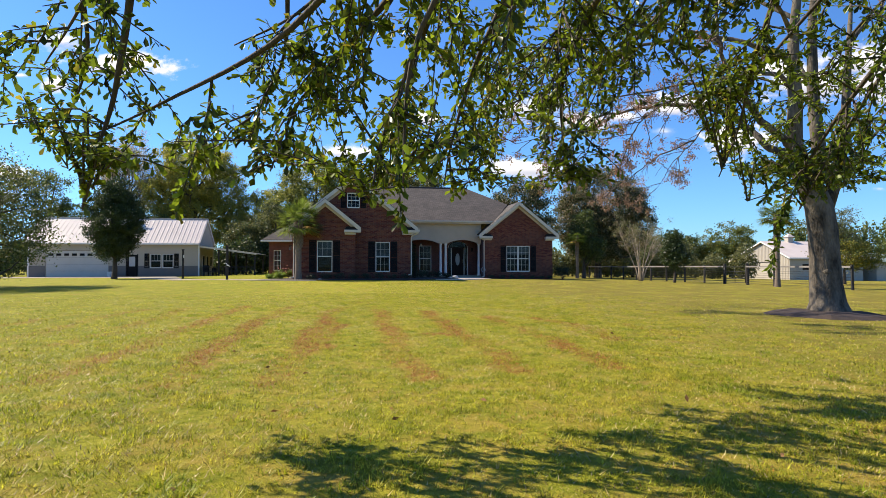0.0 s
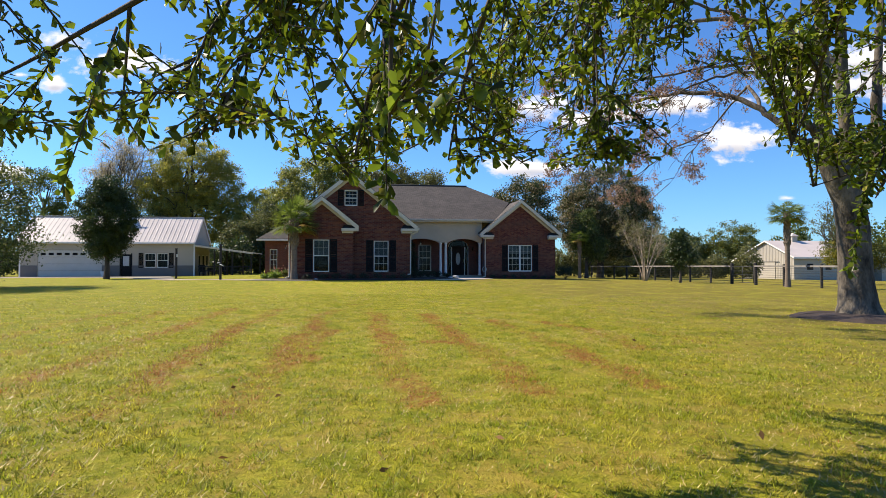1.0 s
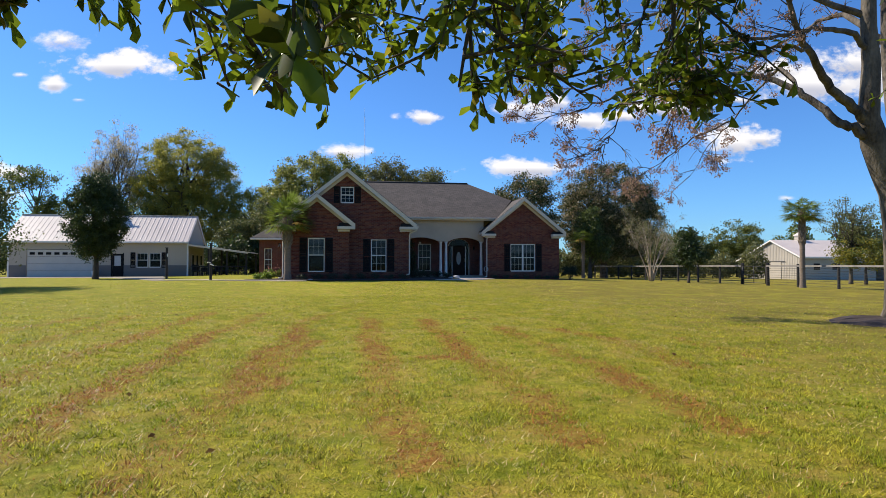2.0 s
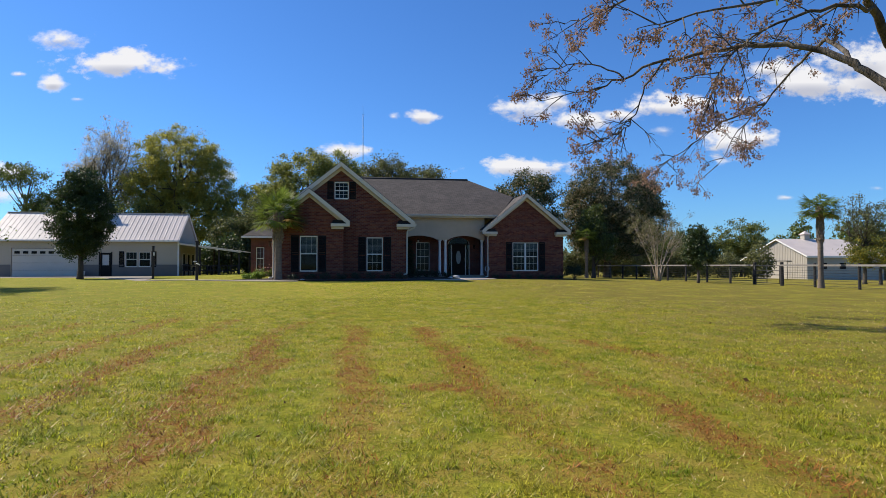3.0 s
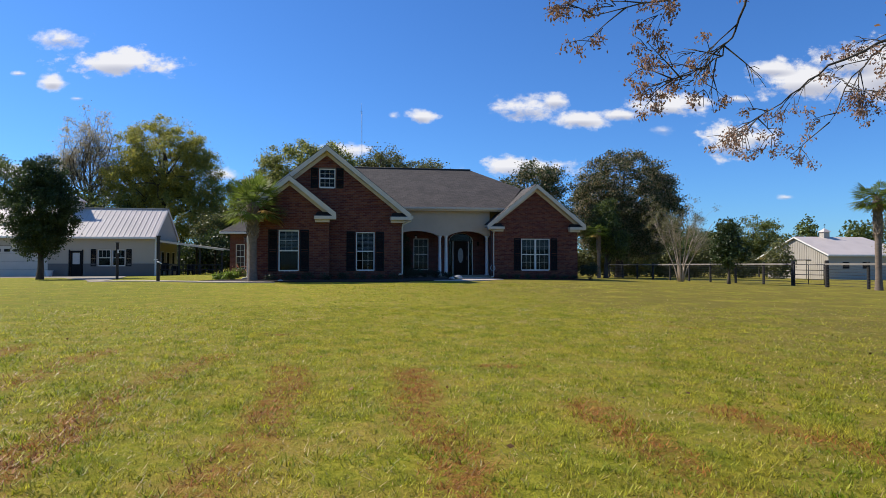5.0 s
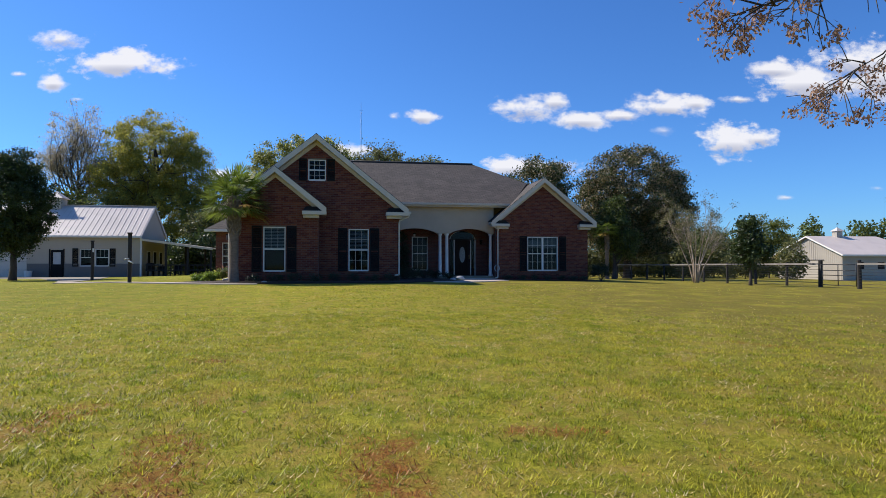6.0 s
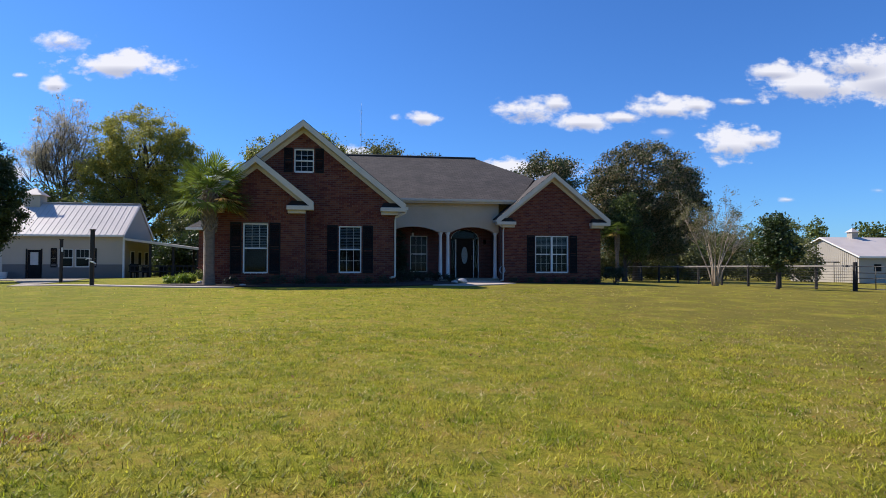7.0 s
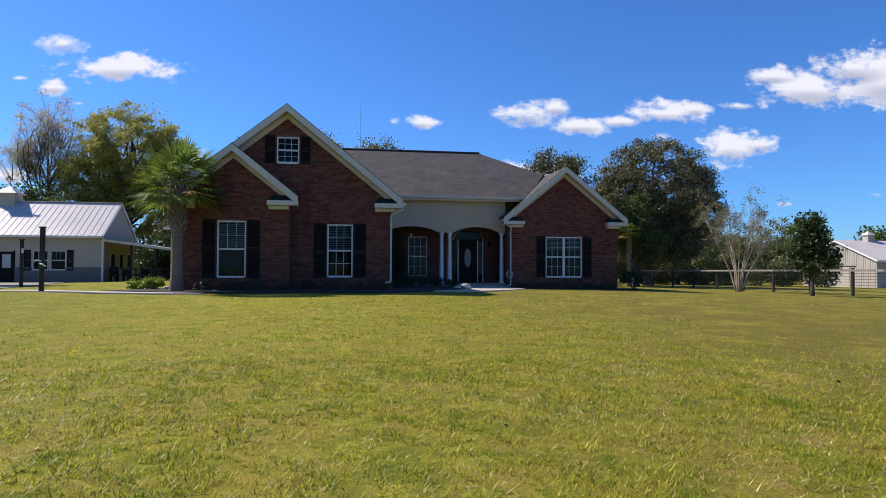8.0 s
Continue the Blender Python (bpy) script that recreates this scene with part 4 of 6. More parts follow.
for z in (0.95, 0.55):
    box("rail", GX1 + 0.3, -8.1, GY0 + 0.02, GY0 + 0.08, z, z + 0.09, DARKWOOD, leanto)

# ---------------------------------------------------------------- barn behind the fence
BZ = -0.63
barn = thing("barn", (58.5, 78.9, BZ), "cream metal barn with a pale metal roof", "barn", turn=-90)
# its own x runs along the gable wall, its own y along the ridge
half, length, eave, rid = 5.3, 11.0, 2.75, 4.95
part("wall", panel("wall", [(-half, -0.6), (half, -0.6), (half, eave), (0, rid), (-half, eave)], [], 0.2, Matrix.Identity(4), BARN_SIDING), barn)
bm = bmesh.new()
x = -half + 0.15
while x < half - 0.05:
    add_box(bm, x, x + 0.06, -0.03, -0.002, -0.5, rid - abs(x) * (rid - eave) / half - 0.12)
    x += 0.3
part("siding_ribs", bm_mesh("siding_ribs", bm, BARN_SIDING), barn)
box("wall", half - 0.2, half, 0.2, length, -0.6, eave, BARN_SIDING, barn, bevel=0)
box("wall", -half, -half + 0.2, 0.2, length, -0.6, eave, BARN_SIDING, barn, bevel=0)
box("wall", -half + 0.2, half - 0.2, length - 0.2, length, -0.6, eave, BARN_SIDING, barn, bevel=0)
box("sliding_door_rail", -2.3, 2.6, -0.1, -0.035, 2.02, 2.1, WIRE, barn)
box("sliding_door", -1.5, 1.8, -0.08, -0.04, -0.4, 1.98, BARN_SIDING, barn, "cream sliding barn door")
drop = (rid - eave) / half
for s in (-1, 1):
    xe = s * (half + (0.4 if s > 0 else 2.2))
    ze = rid - abs(xe) * drop * (1 if s > 0 else 0.9)
    slab("barn_roof", [(0, -0.3, rid + 0.08), (xe, -0.3, ze + 0.08), (xe, length + 1.2, ze + 0.08), (0, length - 1.4, rid + 0.08)], 0.07, METAL_WHITE, barn)
    part("rake_trim", panel("rake_trim", [(0, rid + 0.05), (xe, ze + 0.05), (xe, ze - 0.1), (0, rid - 0.1)], [], 0.04, AT((0, -0.34, 0)), WHITE), barn)
slab("barn_roof", [(half + 0.4, length + 1.2, eave - 0.1), (-half - 0.4, length + 1.2, eave - 0.1), (0, length - 1.4, rid + 0.08)], 0.07, METAL_WHITE, barn)
box("eave_trim", half + 0.36, half + 0.42, -0.3, length + 1.2, eave - 0.3, eave - 0.1, WHITE, barn)
for y in (0.1, 4.0, 8.0):
    box("shed_post", -half - 2.1, -half - 1.96, y, y + 0.14, -0.6, 1.35, DARKWOOD, barn)
# black panels on the solid wall; the shade of open windows is painted
for y in (1.9, 4.6):
    box("black_window_panel", half - 0.01, half + 0.02, y, y + 0.9, 1.0, 1.8, BLACK, barn, "flat black panel in place of an unlit window opening")
bc = new("cupola")
bc.parent = barn
bc.matrix_basis = pose(0, 4.1, rid)
box("cupola_base", -0.4, 0.4, -0.4, 0.4, -0.35, 0.7, BARN_SIDING, bc)
part("cupola_roof", mesh_of("cupola_roof", [(-0.55, -0.55, 0.7), (0.55, -0.55, 0.7), (0.55, 0.55, 0.7), (-0.55, 0.55, 0.7), (0, 0, 1.2)], [(0, 1, 4), (1, 2, 4), (2, 3, 4), (3, 0, 4), (3, 2, 1, 0)], METAL_WHITE), bc)
tubes("weathervane", [([(0, 0, 1.15), (0, 0, 1.75)], [0.02, 0.015]), ([(-0.16, 0, 1.5), (0.22, 0, 1.5)], [0.015, 0.015]), ([(-0.1, 0, 1.58), (0.08, 0, 1.66), (0.2, 0, 1.6)], [0.02, 0.05, 0.02])], BLACK, bc, "", 6)
stable = thing("stable", (71.0, 73.0, BZ), "long low stable with a grey-green metal roof", "stable")
box("wall", 0, 30, 0.0, 6.0, -0.6, 2.2, BARN_SIDING, stable, bevel=0)
slab("stable_roof", [(-0.4, -0.8, 2.15), (30.4, -0.8, 2.15), (30.4, 3, 3.3), (-0.4, 3, 3.3)], 0.07, mat("grey_green_roof", (0.25, 0.32, 0.28), None, 0.5), stable)
slab("stable_roof", [(-0.4, 6.8, 2.15), (30.4, 6.8, 2.15), (30.4, 3, 3.3), (-0.4, 3, 3.3)], 0.07, METAL_WHITE, stable)
# black panels on the front; the darkness inside the stalls is painted
for i in range(5):
    box("black_stall_panel", 1.5 + 5.5 * i, 3.2 + 5.5 * i, -0.015, 0.005, -0.4, 1.7, BLACK, stable, "flat black panel in place of an unlit stall opening")

# ---------------------------------------------------------------- fence along the pasture
FX = 26.95


def fence_post(x, y, h, r, name="fence_post", label="dark wooden fence post", group="posts of the pasture fence"):
    z = ground_z(x, y)
    prof = [(r * 1.02, -0.2), (r, 0.1), (r * 0.96, h - 0.03), (r * 0.8, h)]
    vs, fs, k = [], [], 8
    for rr, zz in prof:
        vs += [(rr * math.cos(2 * math.pi * (i + 0.5) / k), rr * math.sin(2 * math.pi * (i + 0.5) / k), zz) for i in range(k)]
    for j in range(len(prof) - 1):
        fs += [(j * k + i, j * k + (i + 1) % k, (j + 1) * k + (i + 1) % k, (j + 1) * k + i) for i in range(k)]
    fs += [tuple(range(3 * k, 4 * k))]
    ob = new(name, mesh_of(name, vs, fs, DARKWOOD))
    ob.matrix_basis = pose(x, y, z, random.uniform(-1, 1), random.uniform(-1, 1), random.uniform(0, 360))
    return tagged(ob, label, "post", group)


POST_Y = [28.9, 31.9, 34.9, 37.5, 40.0, 42.5, 45.2, 48.0, 50.7, 53.4, 56.1, 58.9, 61.8, 64.6]
for y in POST_Y:
    fence_post(FX, y, 1.34 if y not in (37.5, 40.0) else 1.42, 0.075 if y not in (37.5, 40.0) else 0.11)
wire_runs = []
for z in (0.1, 0.24, 0.38, 0.52, 0.66, 0.8, 0.94, 1.08):
    for a, b in ((28.9, 37.5), (40.0, 64.6)):
        pts = [(FX - 0.08, y, ground_z(FX, y) + z) for y in np.linspace(a, b, 8)]
        wire_runs.append((pts, [0.008] * 8))
fence = thing("wire_fence", (0, 0, 0), "dark wire fence with a top rail", "fence")
for run in wire_runs:
    tubes("wire", [run], WIRE, fence, sides=4)
for y0, y1 in zip(POST_Y, POST_Y[1:]):
    if y0 == 37.5:
        continue
    z0, z1 = ground_z(FX, y0) + 1.2, ground_z(FX, y1) + 1.2
    slab("top_rail", [(FX - 0.13, y0, z0 + 0.07), (FX - 0.09, y0, z0 + 0.07), (FX - 0.09, y1, z1 + 0.07), (FX - 0.13, y1, z1 + 0.07)], 0.1, RAILWOOD, fence)
gate = thing("field_gate", (FX - 0.05, 37.6, ground_z(FX, 38.7)), "black tubular metal field gate", "gate")
for z in (0.15, 0.4, 0.65, 0.9, 1.2):
    tubes("bar", [([(0, 0.05, z), (0, 2.3, z)], [0.02, 0.02])], WIRE, gate, sides=6)
for y in (0.05, 1.17, 2.3):
    tubes("upright", [([(0, y, 0.12), (0, y, 1.22)], [0.022, 0.022])], WIRE, gate, sides=6)

# ---------------------------------------------------------------- lamp and flag posts by the driveway
def wood_post(x, y, h, r, label):
    z = ground_z(x, y)
    ob = thing("lamp_post", (x, y, z), label, "post", "posts by the driveway")
    bm = bmesh.new()
    add_box(bm, -r, r, -r, r, -0.2, h, 0.012)
    part("shaft", bm_mesh("shaft", bm, DARKWOOD), ob)
    bm = bmesh.new()
    add_box(bm, -r - 0.02, r + 0.02, -r - 0.02, r + 0.02, h, h + 0.05, 0.01)
    part("cap", bm_mesh("cap", bm, DARKWOOD), ob)
    return ob


bp = wood_post(-6.16, 36.95, 1.95, 0.06, "dark square wooden post with a tap and a pale hook")
tubes("tap", [([(0, -0.06, 0.85), (0.0, -0.16, 0.87), (0.1, -0.2, 0.84), (0.2, -0.2, 0.78)], [0.025, 0.025, 0.03, 0.02])], WHITE, bp, "pale metal tap", 6)
tubes("hook", [([(0, -0.06, 0.95), (-0.1, -0.14, 0.97), (-0.16, -0.14, 0.93)], [0.02, 0.02, 0.015])], WHITE, bp, "", 6)
sp = wood_post(-10.62, 45.1, 2.0, 0.06, "dark square wooden post with a small pale plate")
box("plate", 0.02, 0.1, -0.075, -0.062, 1.45, 1.65, WHITE, sp)

# clutter under the lean-to
for i, (x, y, h, w) in enumerate(((-12.6, 61.3, 1.15, 0.5), (-11.9, 61.6, 0.9, 0.45), (-10.9, 62.5, 1.0, 0.5))):
    ob = thing("barbecue_grill", (x, y, GZ), "dark covered grill under the lean-to porch", "grill", "grills under the lean-to")
    box("body", -w / 2, w / 2, -0.25, 0.25, 0.5, h, BLACK, ob, bevel=0.05)
    for a in (-1, 1):
        box("leg", a * w * 0.4 - 0.02, a * w * 0.4 + 0.02, -0.2, 0.2, -0.05, 0.5, BLACK, ob)
box("deck", GX1 + 0.1, -8.0, GY0 - 0.1, GY1 - 0.4, -0.1, 0.12, DARKWOOD, leanto, "dark deck floor", 0.01)
for k, x in enumerate(np.arange(GX1 + 0.4, -8.2, 0.28)):
    box("baluster", x, x + 0.04, GY0 + 0.03, GY0 + 0.07, 0.12, 0.95, DARKWOOD, leanto, bevel=0)
for i in range(3):
    y = 62.2 + i * 1.6
    box("end_window", GX1 + 0.001, GX1 + 0.03, y, y + 0.8, 1.0, 2.1, WHITE, garage, "white-framed end window")
    box("end_pane", GX1 + 0.031, GX1 + 0.036, y + 0.07, y + 0.73, 1.07, 2.03, BLACK, garage)
# planter by the garage door
ob = thing("planter", (-20.75, 60.3, ground_z(-20.75, 60.3)), "white planter with a dark shrub beside the garage door", "planter")
bm = bmesh.new()
bmesh.ops.create_cone(bm, cap_ends=True, segments=16, radius1=0.2, radius2=0.28, depth=0.5, matrix=AT((0, 0, 0.24)))
part("pot", bm_mesh("pot", bm, WHITE), ob)

# ---------------------------------------------------------------- trees
def leaf_mesh(name, pts, size, material, rng, droop=0.3, aspect=0.45, spread=0.35, dirs=None):
    """One folded four-sided leaf at each point, as one mesh."""
    n = len(pts)
    d = rng.normal(size=(n, 3)) if dirs is None else dirs + rng.normal(size=(n, 3)) * 0.6
    d[:, 2] -= droop
    d /= np.linalg.norm(d, axis=1, keepdims=True) + 1e-9
    s = np.cross(d, rng.normal(size=(n, 3)))
    s /= np.linalg.norm(s, axis=1, keepdims=True) + 1e-9
    up = np.cross(s, d)
    L = size * rng.uniform(1 - spread, 1 + spread, (n, 1))
    W = L * aspect
    a, tip = pts, pts + d * L
    mid = pts + d * L * 0.55
    v = np.stack([a, mid + s * W * 0.5 + up * W * 0.12, tip, mid - s * W * 0.5 + up * W * 0.12], 1).reshape(-1, 3)
    i = np.arange(n)[:, None] * 4
    f = np.concatenate([i + [0, 1, 2], i + [0, 2, 3]], 0)
    return big_mesh(name, v, f, material)


def crown_points(blobs, count, rng, clumps=120, clump_r=0.5, shell=0.55):
    """Points in clumps that fill blobs (cx, cy, cz, rx, ry, rz), denser towards their skin. Returns points and clump middles."""
    vol = np.array([b[3] * b[4] * b[5] for b in blobs]) ** 0.67
    pick = rng.choice(len(blobs), clumps, p=vol / vol.sum())
    B = np.array(blobs)[pick]
    u = rng.normal(size=(clumps, 3))
    u /= np.linalg.norm(u, axis=1, keepdims=True)
    r = rng.uniform(shell, 1.0, (clumps, 1))
    mids = B[:, :3] + u * B[:, 3:6] * r
    w = rng.uniform(0.4, 1.6, clumps)
    which = rng.choice(clumps, count, p=w / w.sum())
    cr = clump_r * rng.uniform(0.6, 1.4, (clumps, 1))
    q = rng.normal(size=(count, 3)) * 0.5
    return mids[which] + q * cr[which] * np.array([1, 1, 0.7]), mids


def limb(a, b, r0, r1, rng, bend=0.12, k=5):
    a, b = np.array(a, float), np.array(b, float)
    L = np.linalg.norm(b - a)
    pts, rad = [], []
    off = rng.normal(size=3) * L * bend
    for i in range(k + 1):
        t = i / k
        pts.append(a + (b - a) * t + off * math.sin(math.pi * t) + np.array([0, 0, L * 0.06 * math.sin(math.pi * t)]))
        rad.append(r0 + (r1 - r0) * t)
    return [tuple(p) for p in pts], rad


def broad_tree(name, x, y, blobs, leaf, count, size, bark, label, seed, trunk_r=0.25, fork=0.35, limbs=14, clumps=140, clump_r=0.7, shell=0.55, category="tree", group="", mats2=None, twigs=0, base_z=None, aspect=0.55, sides=7):
    """Tapered trunk, limbs that reach into the crown, and a crown of many leaves; blobs are given from the tree's foot."""
    rng = np.random.default_rng(seed)
    z = ground_z(x, y) if base_z is None else base_z
    ob = thing(name, (x, y, z), label, category, group)
    pts, mids = crown_points(blobs, count, rng, clumps, clump_r, shell)
    top = max(b[2] + b[5] for b in blobs)
    cx, cy = np.mean([b[0] for b in blobs]), np.mean([b[1] for b in blobs])
    H = top * fork
    runs = [([(0, 0, -0.15), (0.01, 0, 0.25), (0.04, 0.02, H * 0.5), (0.02, 0.03, H), (cx * 0.5, cy * 0.5, H + (top - H) * 0.45), (cx, cy, top * 0.9)],
             [trunk_r * 1.35, trunk_r * 1.05, trunk_r * 0.9, trunk_r * 0.75, trunk_r * 0.45, trunk_r * 0.08])]
    order = rng.permutation(len(mids))
    main = mids[order[:limbs]]
    for m in main:
        hz = H * rng.uniform(0.75, 1.0) + (top - H) * rng.uniform(0.0, 0.45)
        start = (cx * 0.3, cy * 0.3, min(hz, m[2] * 0.95 + 0.1))
        runs.append(limb(start, m, trunk_r * 0.38, trunk_r * 0.07, rng))
    for m in mids[order[limbs:limbs + twigs]]:
        near = main[np.argmin(np.linalg.norm(main - m, axis=1))]
        runs.append(limb(near * 0.7 + np.array([cx, cy, H]) * 0.3, m, trunk_r * 0.12, 0.012, rng))
    tubes("trunk", runs, bark, ob, sides=sides)
    if mats2:
        other, share = mats2
        k = rng.random(len(pts)) < share
        part("crown", leaf_mesh("crown", pts[~k], size, leaf, rng, aspect=aspect), ob)
        part("crown", leaf_mesh("crown", pts[k], size, other, rng, aspect=aspect), ob)
    else:
        part("crown", leaf_mesh("crown", pts, size, leaf, rng, aspect=aspect), ob)
    return ob


# the dense upright tree by the garage
broad_tree("round_tree", -16.9, 50.3, [(0, 0, 4.4, 2.25, 2.25, 2.6), (0, 0, 2.9, 1.5, 1.5, 1.5), (0.05, 0, 6.2, 1.45, 1.45, 1.4)], LEAF_DARK, 52000, 0.13, BARK_DARK, "dense dark green upright tree beside the garage", 11, 0.2, 0.2, 16, 700, 0.34, 0.5)
# tall woods behind the garage
broad_tree("tall_tree", -19.3, 84, [(0, 0, 13.4, 5.2, 4.5, 4.6), (-3.2, 0, 10, 3.6, 3.5, 4.0), (3.8, 0, 11.4, 2.8, 3, 4.2), (1.0, 0, 7, 6.0, 4, 4.2)], LEAF_SUNNY, 110000, 0.2, BARK_DARK, "broad tree with yellowing autumn leaves behind the garage", 12, 0.4, 0.3, 34, 1000, 0.62, 0.5, mats2=(LEAF_GOLD, 0.28), twigs=60)
broad_tree("tall_tree", -27.3, 85, [(0, 0, 15.2, 3.4, 3.2, 4.2), (-2.6, 0, 12.5, 2.6, 3, 3.2), (2, 0, 11.5, 3, 3, 4.5)], LEAF_TAN, 22000, 0.15, BARK_GREY, "half-bare tall tree with thin grey twigs", 13, 0.22, 0.3, 40, 340, 0.7, 0.15, twigs=300)
broad_tree("tall_tree", -27, 80, [(0, 0, 5.5, 4, 4, 3.4), (3, 0, 4.5, 4, 3.5, 3.4)], LEAF_MID, 22000, 0.26, BARK_DARK, "green tree behind the garage roof", 14, 0.3, 0.3, 14, 220, 0.9, mats2=(LEAF_DARK, 0.4))
broad_tree("tall_tree", -10.8, 83, [(0, 0, 7.6, 2.9, 3, 3.6), (1.5, 0, 4.5, 4.6, 3, 4.0), (-2.5, 0, 5.0, 3.0, 3, 4.0)], LEAF_SUNNY, 52000, 0.21, BARK_DARK, "yellow-green tree behind the lean-to porch", 15, 0.3, 0.3, 18, 460, 0.65, mats2=(LEAF_GOLD, 0.4))
broad_tree("tall_tree", -7.6, 73.6, [(0, 0, 5.0, 3.2, 2.6, 3.4), (-2.8, 0, 3.4, 3.0, 2.6, 3.0), (2.8, 0, 3.4, 3.0, 2.6, 3.0)], LEAF_DARK, 34000, 0.19, BARK_DARK, "dense green tree behind the lean-to porch", 19, 0.25, 0.25, 14, 320, 0.6, mats2=(LEAF_OLIVE, 0.5))
broad_tree("tall_tree", -3.5, 76, [(0.2, 0, 10.2, 4.6, 4, 3.7), (3.6, 0, 11.0, 3.2, 3, 3.1), (-2.8, 0, 7.0, 3.2, 3, 4.2), (1.5, 0, 6.0, 5.5, 3.5, 3.6)], LEAF_SUNNY, 70000, 0.21, BARK_DARK, "full green tree behind the house", 16, 0.35, 0.3, 22, 620, 0.62, mats2=(LEAF_MID, 0.4))
broad_tree("tall_tree", 6.1, 84, [(0, 0, 12.9, 3.4, 3.2, 2.4), (3.0, 0, 12.0, 2.5, 2.5, 2.2), (-2.5, 0, 12.1, 2.5, 2.5, 2.0)], LEAF_OLIVE, 12000, 0.25, BARK_GREY, "thin-leaved tree top behind the ridge", 17, 0.3, 0.45, 30, 190, 0.75, 0.3, twigs=100)
broad_tree("tall_tree", 12.7, 88, [(0, 0, 12.5, 2.4, 2.0, 2.3)], LEAF_OLIVE, 5000, 0.24, BARK_GREY, "thin-leaved tree top behind the ridge", 18, 0.22, 0.5, 14, 80, 0.7, 0.3, twigs=50)
# right of the house
broad_tree("oak_tree", 27.9, 64.5, [(0.6, 0, 7.9, 5.1, 4.8, 4.3), (-1.9, 0, 6.4, 3.1, 3, 3.0), (3.1, -0.5, 6.2, 3.0, 3, 3.0), (0.6, 0, 4.2, 5.0, 3.8, 2.6)], LEAF_DARK, 118000, 0.175, BARK_DARK, "large dark green oak behind the house corner", 21, 0.4, 0.25, 40, 1300, 0.52, 0.68, mats2=(LEAF_BRONZE, 0.5))
broad_tree("oak_tree", 18.9, 62.4, [(0, 0, 7.9, 3.3, 3.3, 2.3), (0, 0, 5.3, 3.2, 3.2, 2.6)], LEAF_DARK, 26000, 0.19, BARK_DARK, "rounded dark green tree behind the roof", 22, 0.3, 0.3, 14, 260, 0.65, mats2=(LEAF_BRONZE, 0.35))
broad_tree("conical_tree", 23.9, 58.5, [(0, 0, 3.9, 1.6, 1.6, 2.2), (0, 0, 5.6, 1.0, 1.0, 1.5), (0.7, 0, 3.0, 1.5, 1.4, 1.3)], LEAF_MID, 16000, 0.16, BARK_DARK, "green conical tree near the house corner", 23, 0.2, 0.15, 12, 240, 0.4, 0.5, mats2=(LEAF_DARK, 0.5))
def crape_myrtle(x, y):
    """Several slim stems that fan out of the ground into a wide crown of bare twigs with few leaves."""
    rng = np.random.default_rng(24)
    ob = thing("crape_myrtle", (x, y, ground_z(x, y)), "multi-stemmed bare crape myrtle with few leaves", "tree")
    runs, tips = [], []
    for i in range(9):
        a = i * 2 * math.pi / 9 + rng.uniform(-0.2, 0.2)
        out = rng.uniform(0.7, 2.5)
        p0, p1, p2 = np.array([0.1 * math.cos(a), 0.1 * math.sin(a), -0.1]), np.array([0.22 * out * math.cos(a), 0.22 * out * math.sin(a), rng.uniform(0.9, 1.4)]), np.array([out * math.cos(a), out * math.sin(a), rng.uniform(2.9, 4.2)])
        runs.append(([tuple(p0), tuple((p0 + p1) / 2), tuple(p1), tuple((p1 + p2) / 2 + [0, 0, 0.1]), tuple(p2)], [0.055, 0.045, 0.034, 0.022, 0.013]))
        for _ in range(7):
            t = rng.uniform(0.2, 1.0)
            s = p1 + (p2 - p1) * t
            e = s + np.array([math.cos(a) * rng.uniform(0.1, 0.9), math.sin(a) * rng.uniform(0.1, 0.9), rng.uniform(0.4, 1.25)]) + rng.normal(size=3) * 0.25
            runs.append(limb(s, e, 0.016, 0.005, rng, 0.08, 3))
            for _ in range(4):
                q = s + (e - s) * rng.uniform(0.3, 1.0)
                w = q + rng.normal(size=3) * 0.3 + np.array([0.1 * math.cos(a), 0.1 * math.sin(a), 0.3])
                runs.append(limb(q, w, 0.006, 0.003, rng, 0.05, 2))
                tips.append(w)
    tubes("stem_crown", runs, BARK_CRAPE, ob, "smooth tan stems and twigs", 6)
    tips = np.array(tips)
    up = tips[:, 2] > 3.4
    tips = np.concatenate([tips[up], tips[up], tips[::2]])
    p = np.repeat(tips, 20, 0) + rng.normal(size=(len(tips) * 20, 3)) * 0.11
    k = rng.random(len(p)) < 0.6
    part("leaves", leaf_mesh("leaves", p[k], 0.085, LEAF_OLIVE, rng), ob)
    part("leaves", leaf_mesh("leaves", p[~k], 0.08, LEAF_BRONZE, rng), ob)


crape_myrtle(24.35, 47.4)
broad_tree("magnolia_tree", 24.1, 41.7, [(-0.05, 0, 2.75, 0.8, 0.8, 1.15), (0.1, 0, 1.85, 1.05, 1.0, 0.85)], LEAF_DARK, 6500, 0.15, BARK_DARK, "small dark glossy magnolia tree by the fence", 25, 0.09, 0.25, 16, 220, 0.24, 0.4)
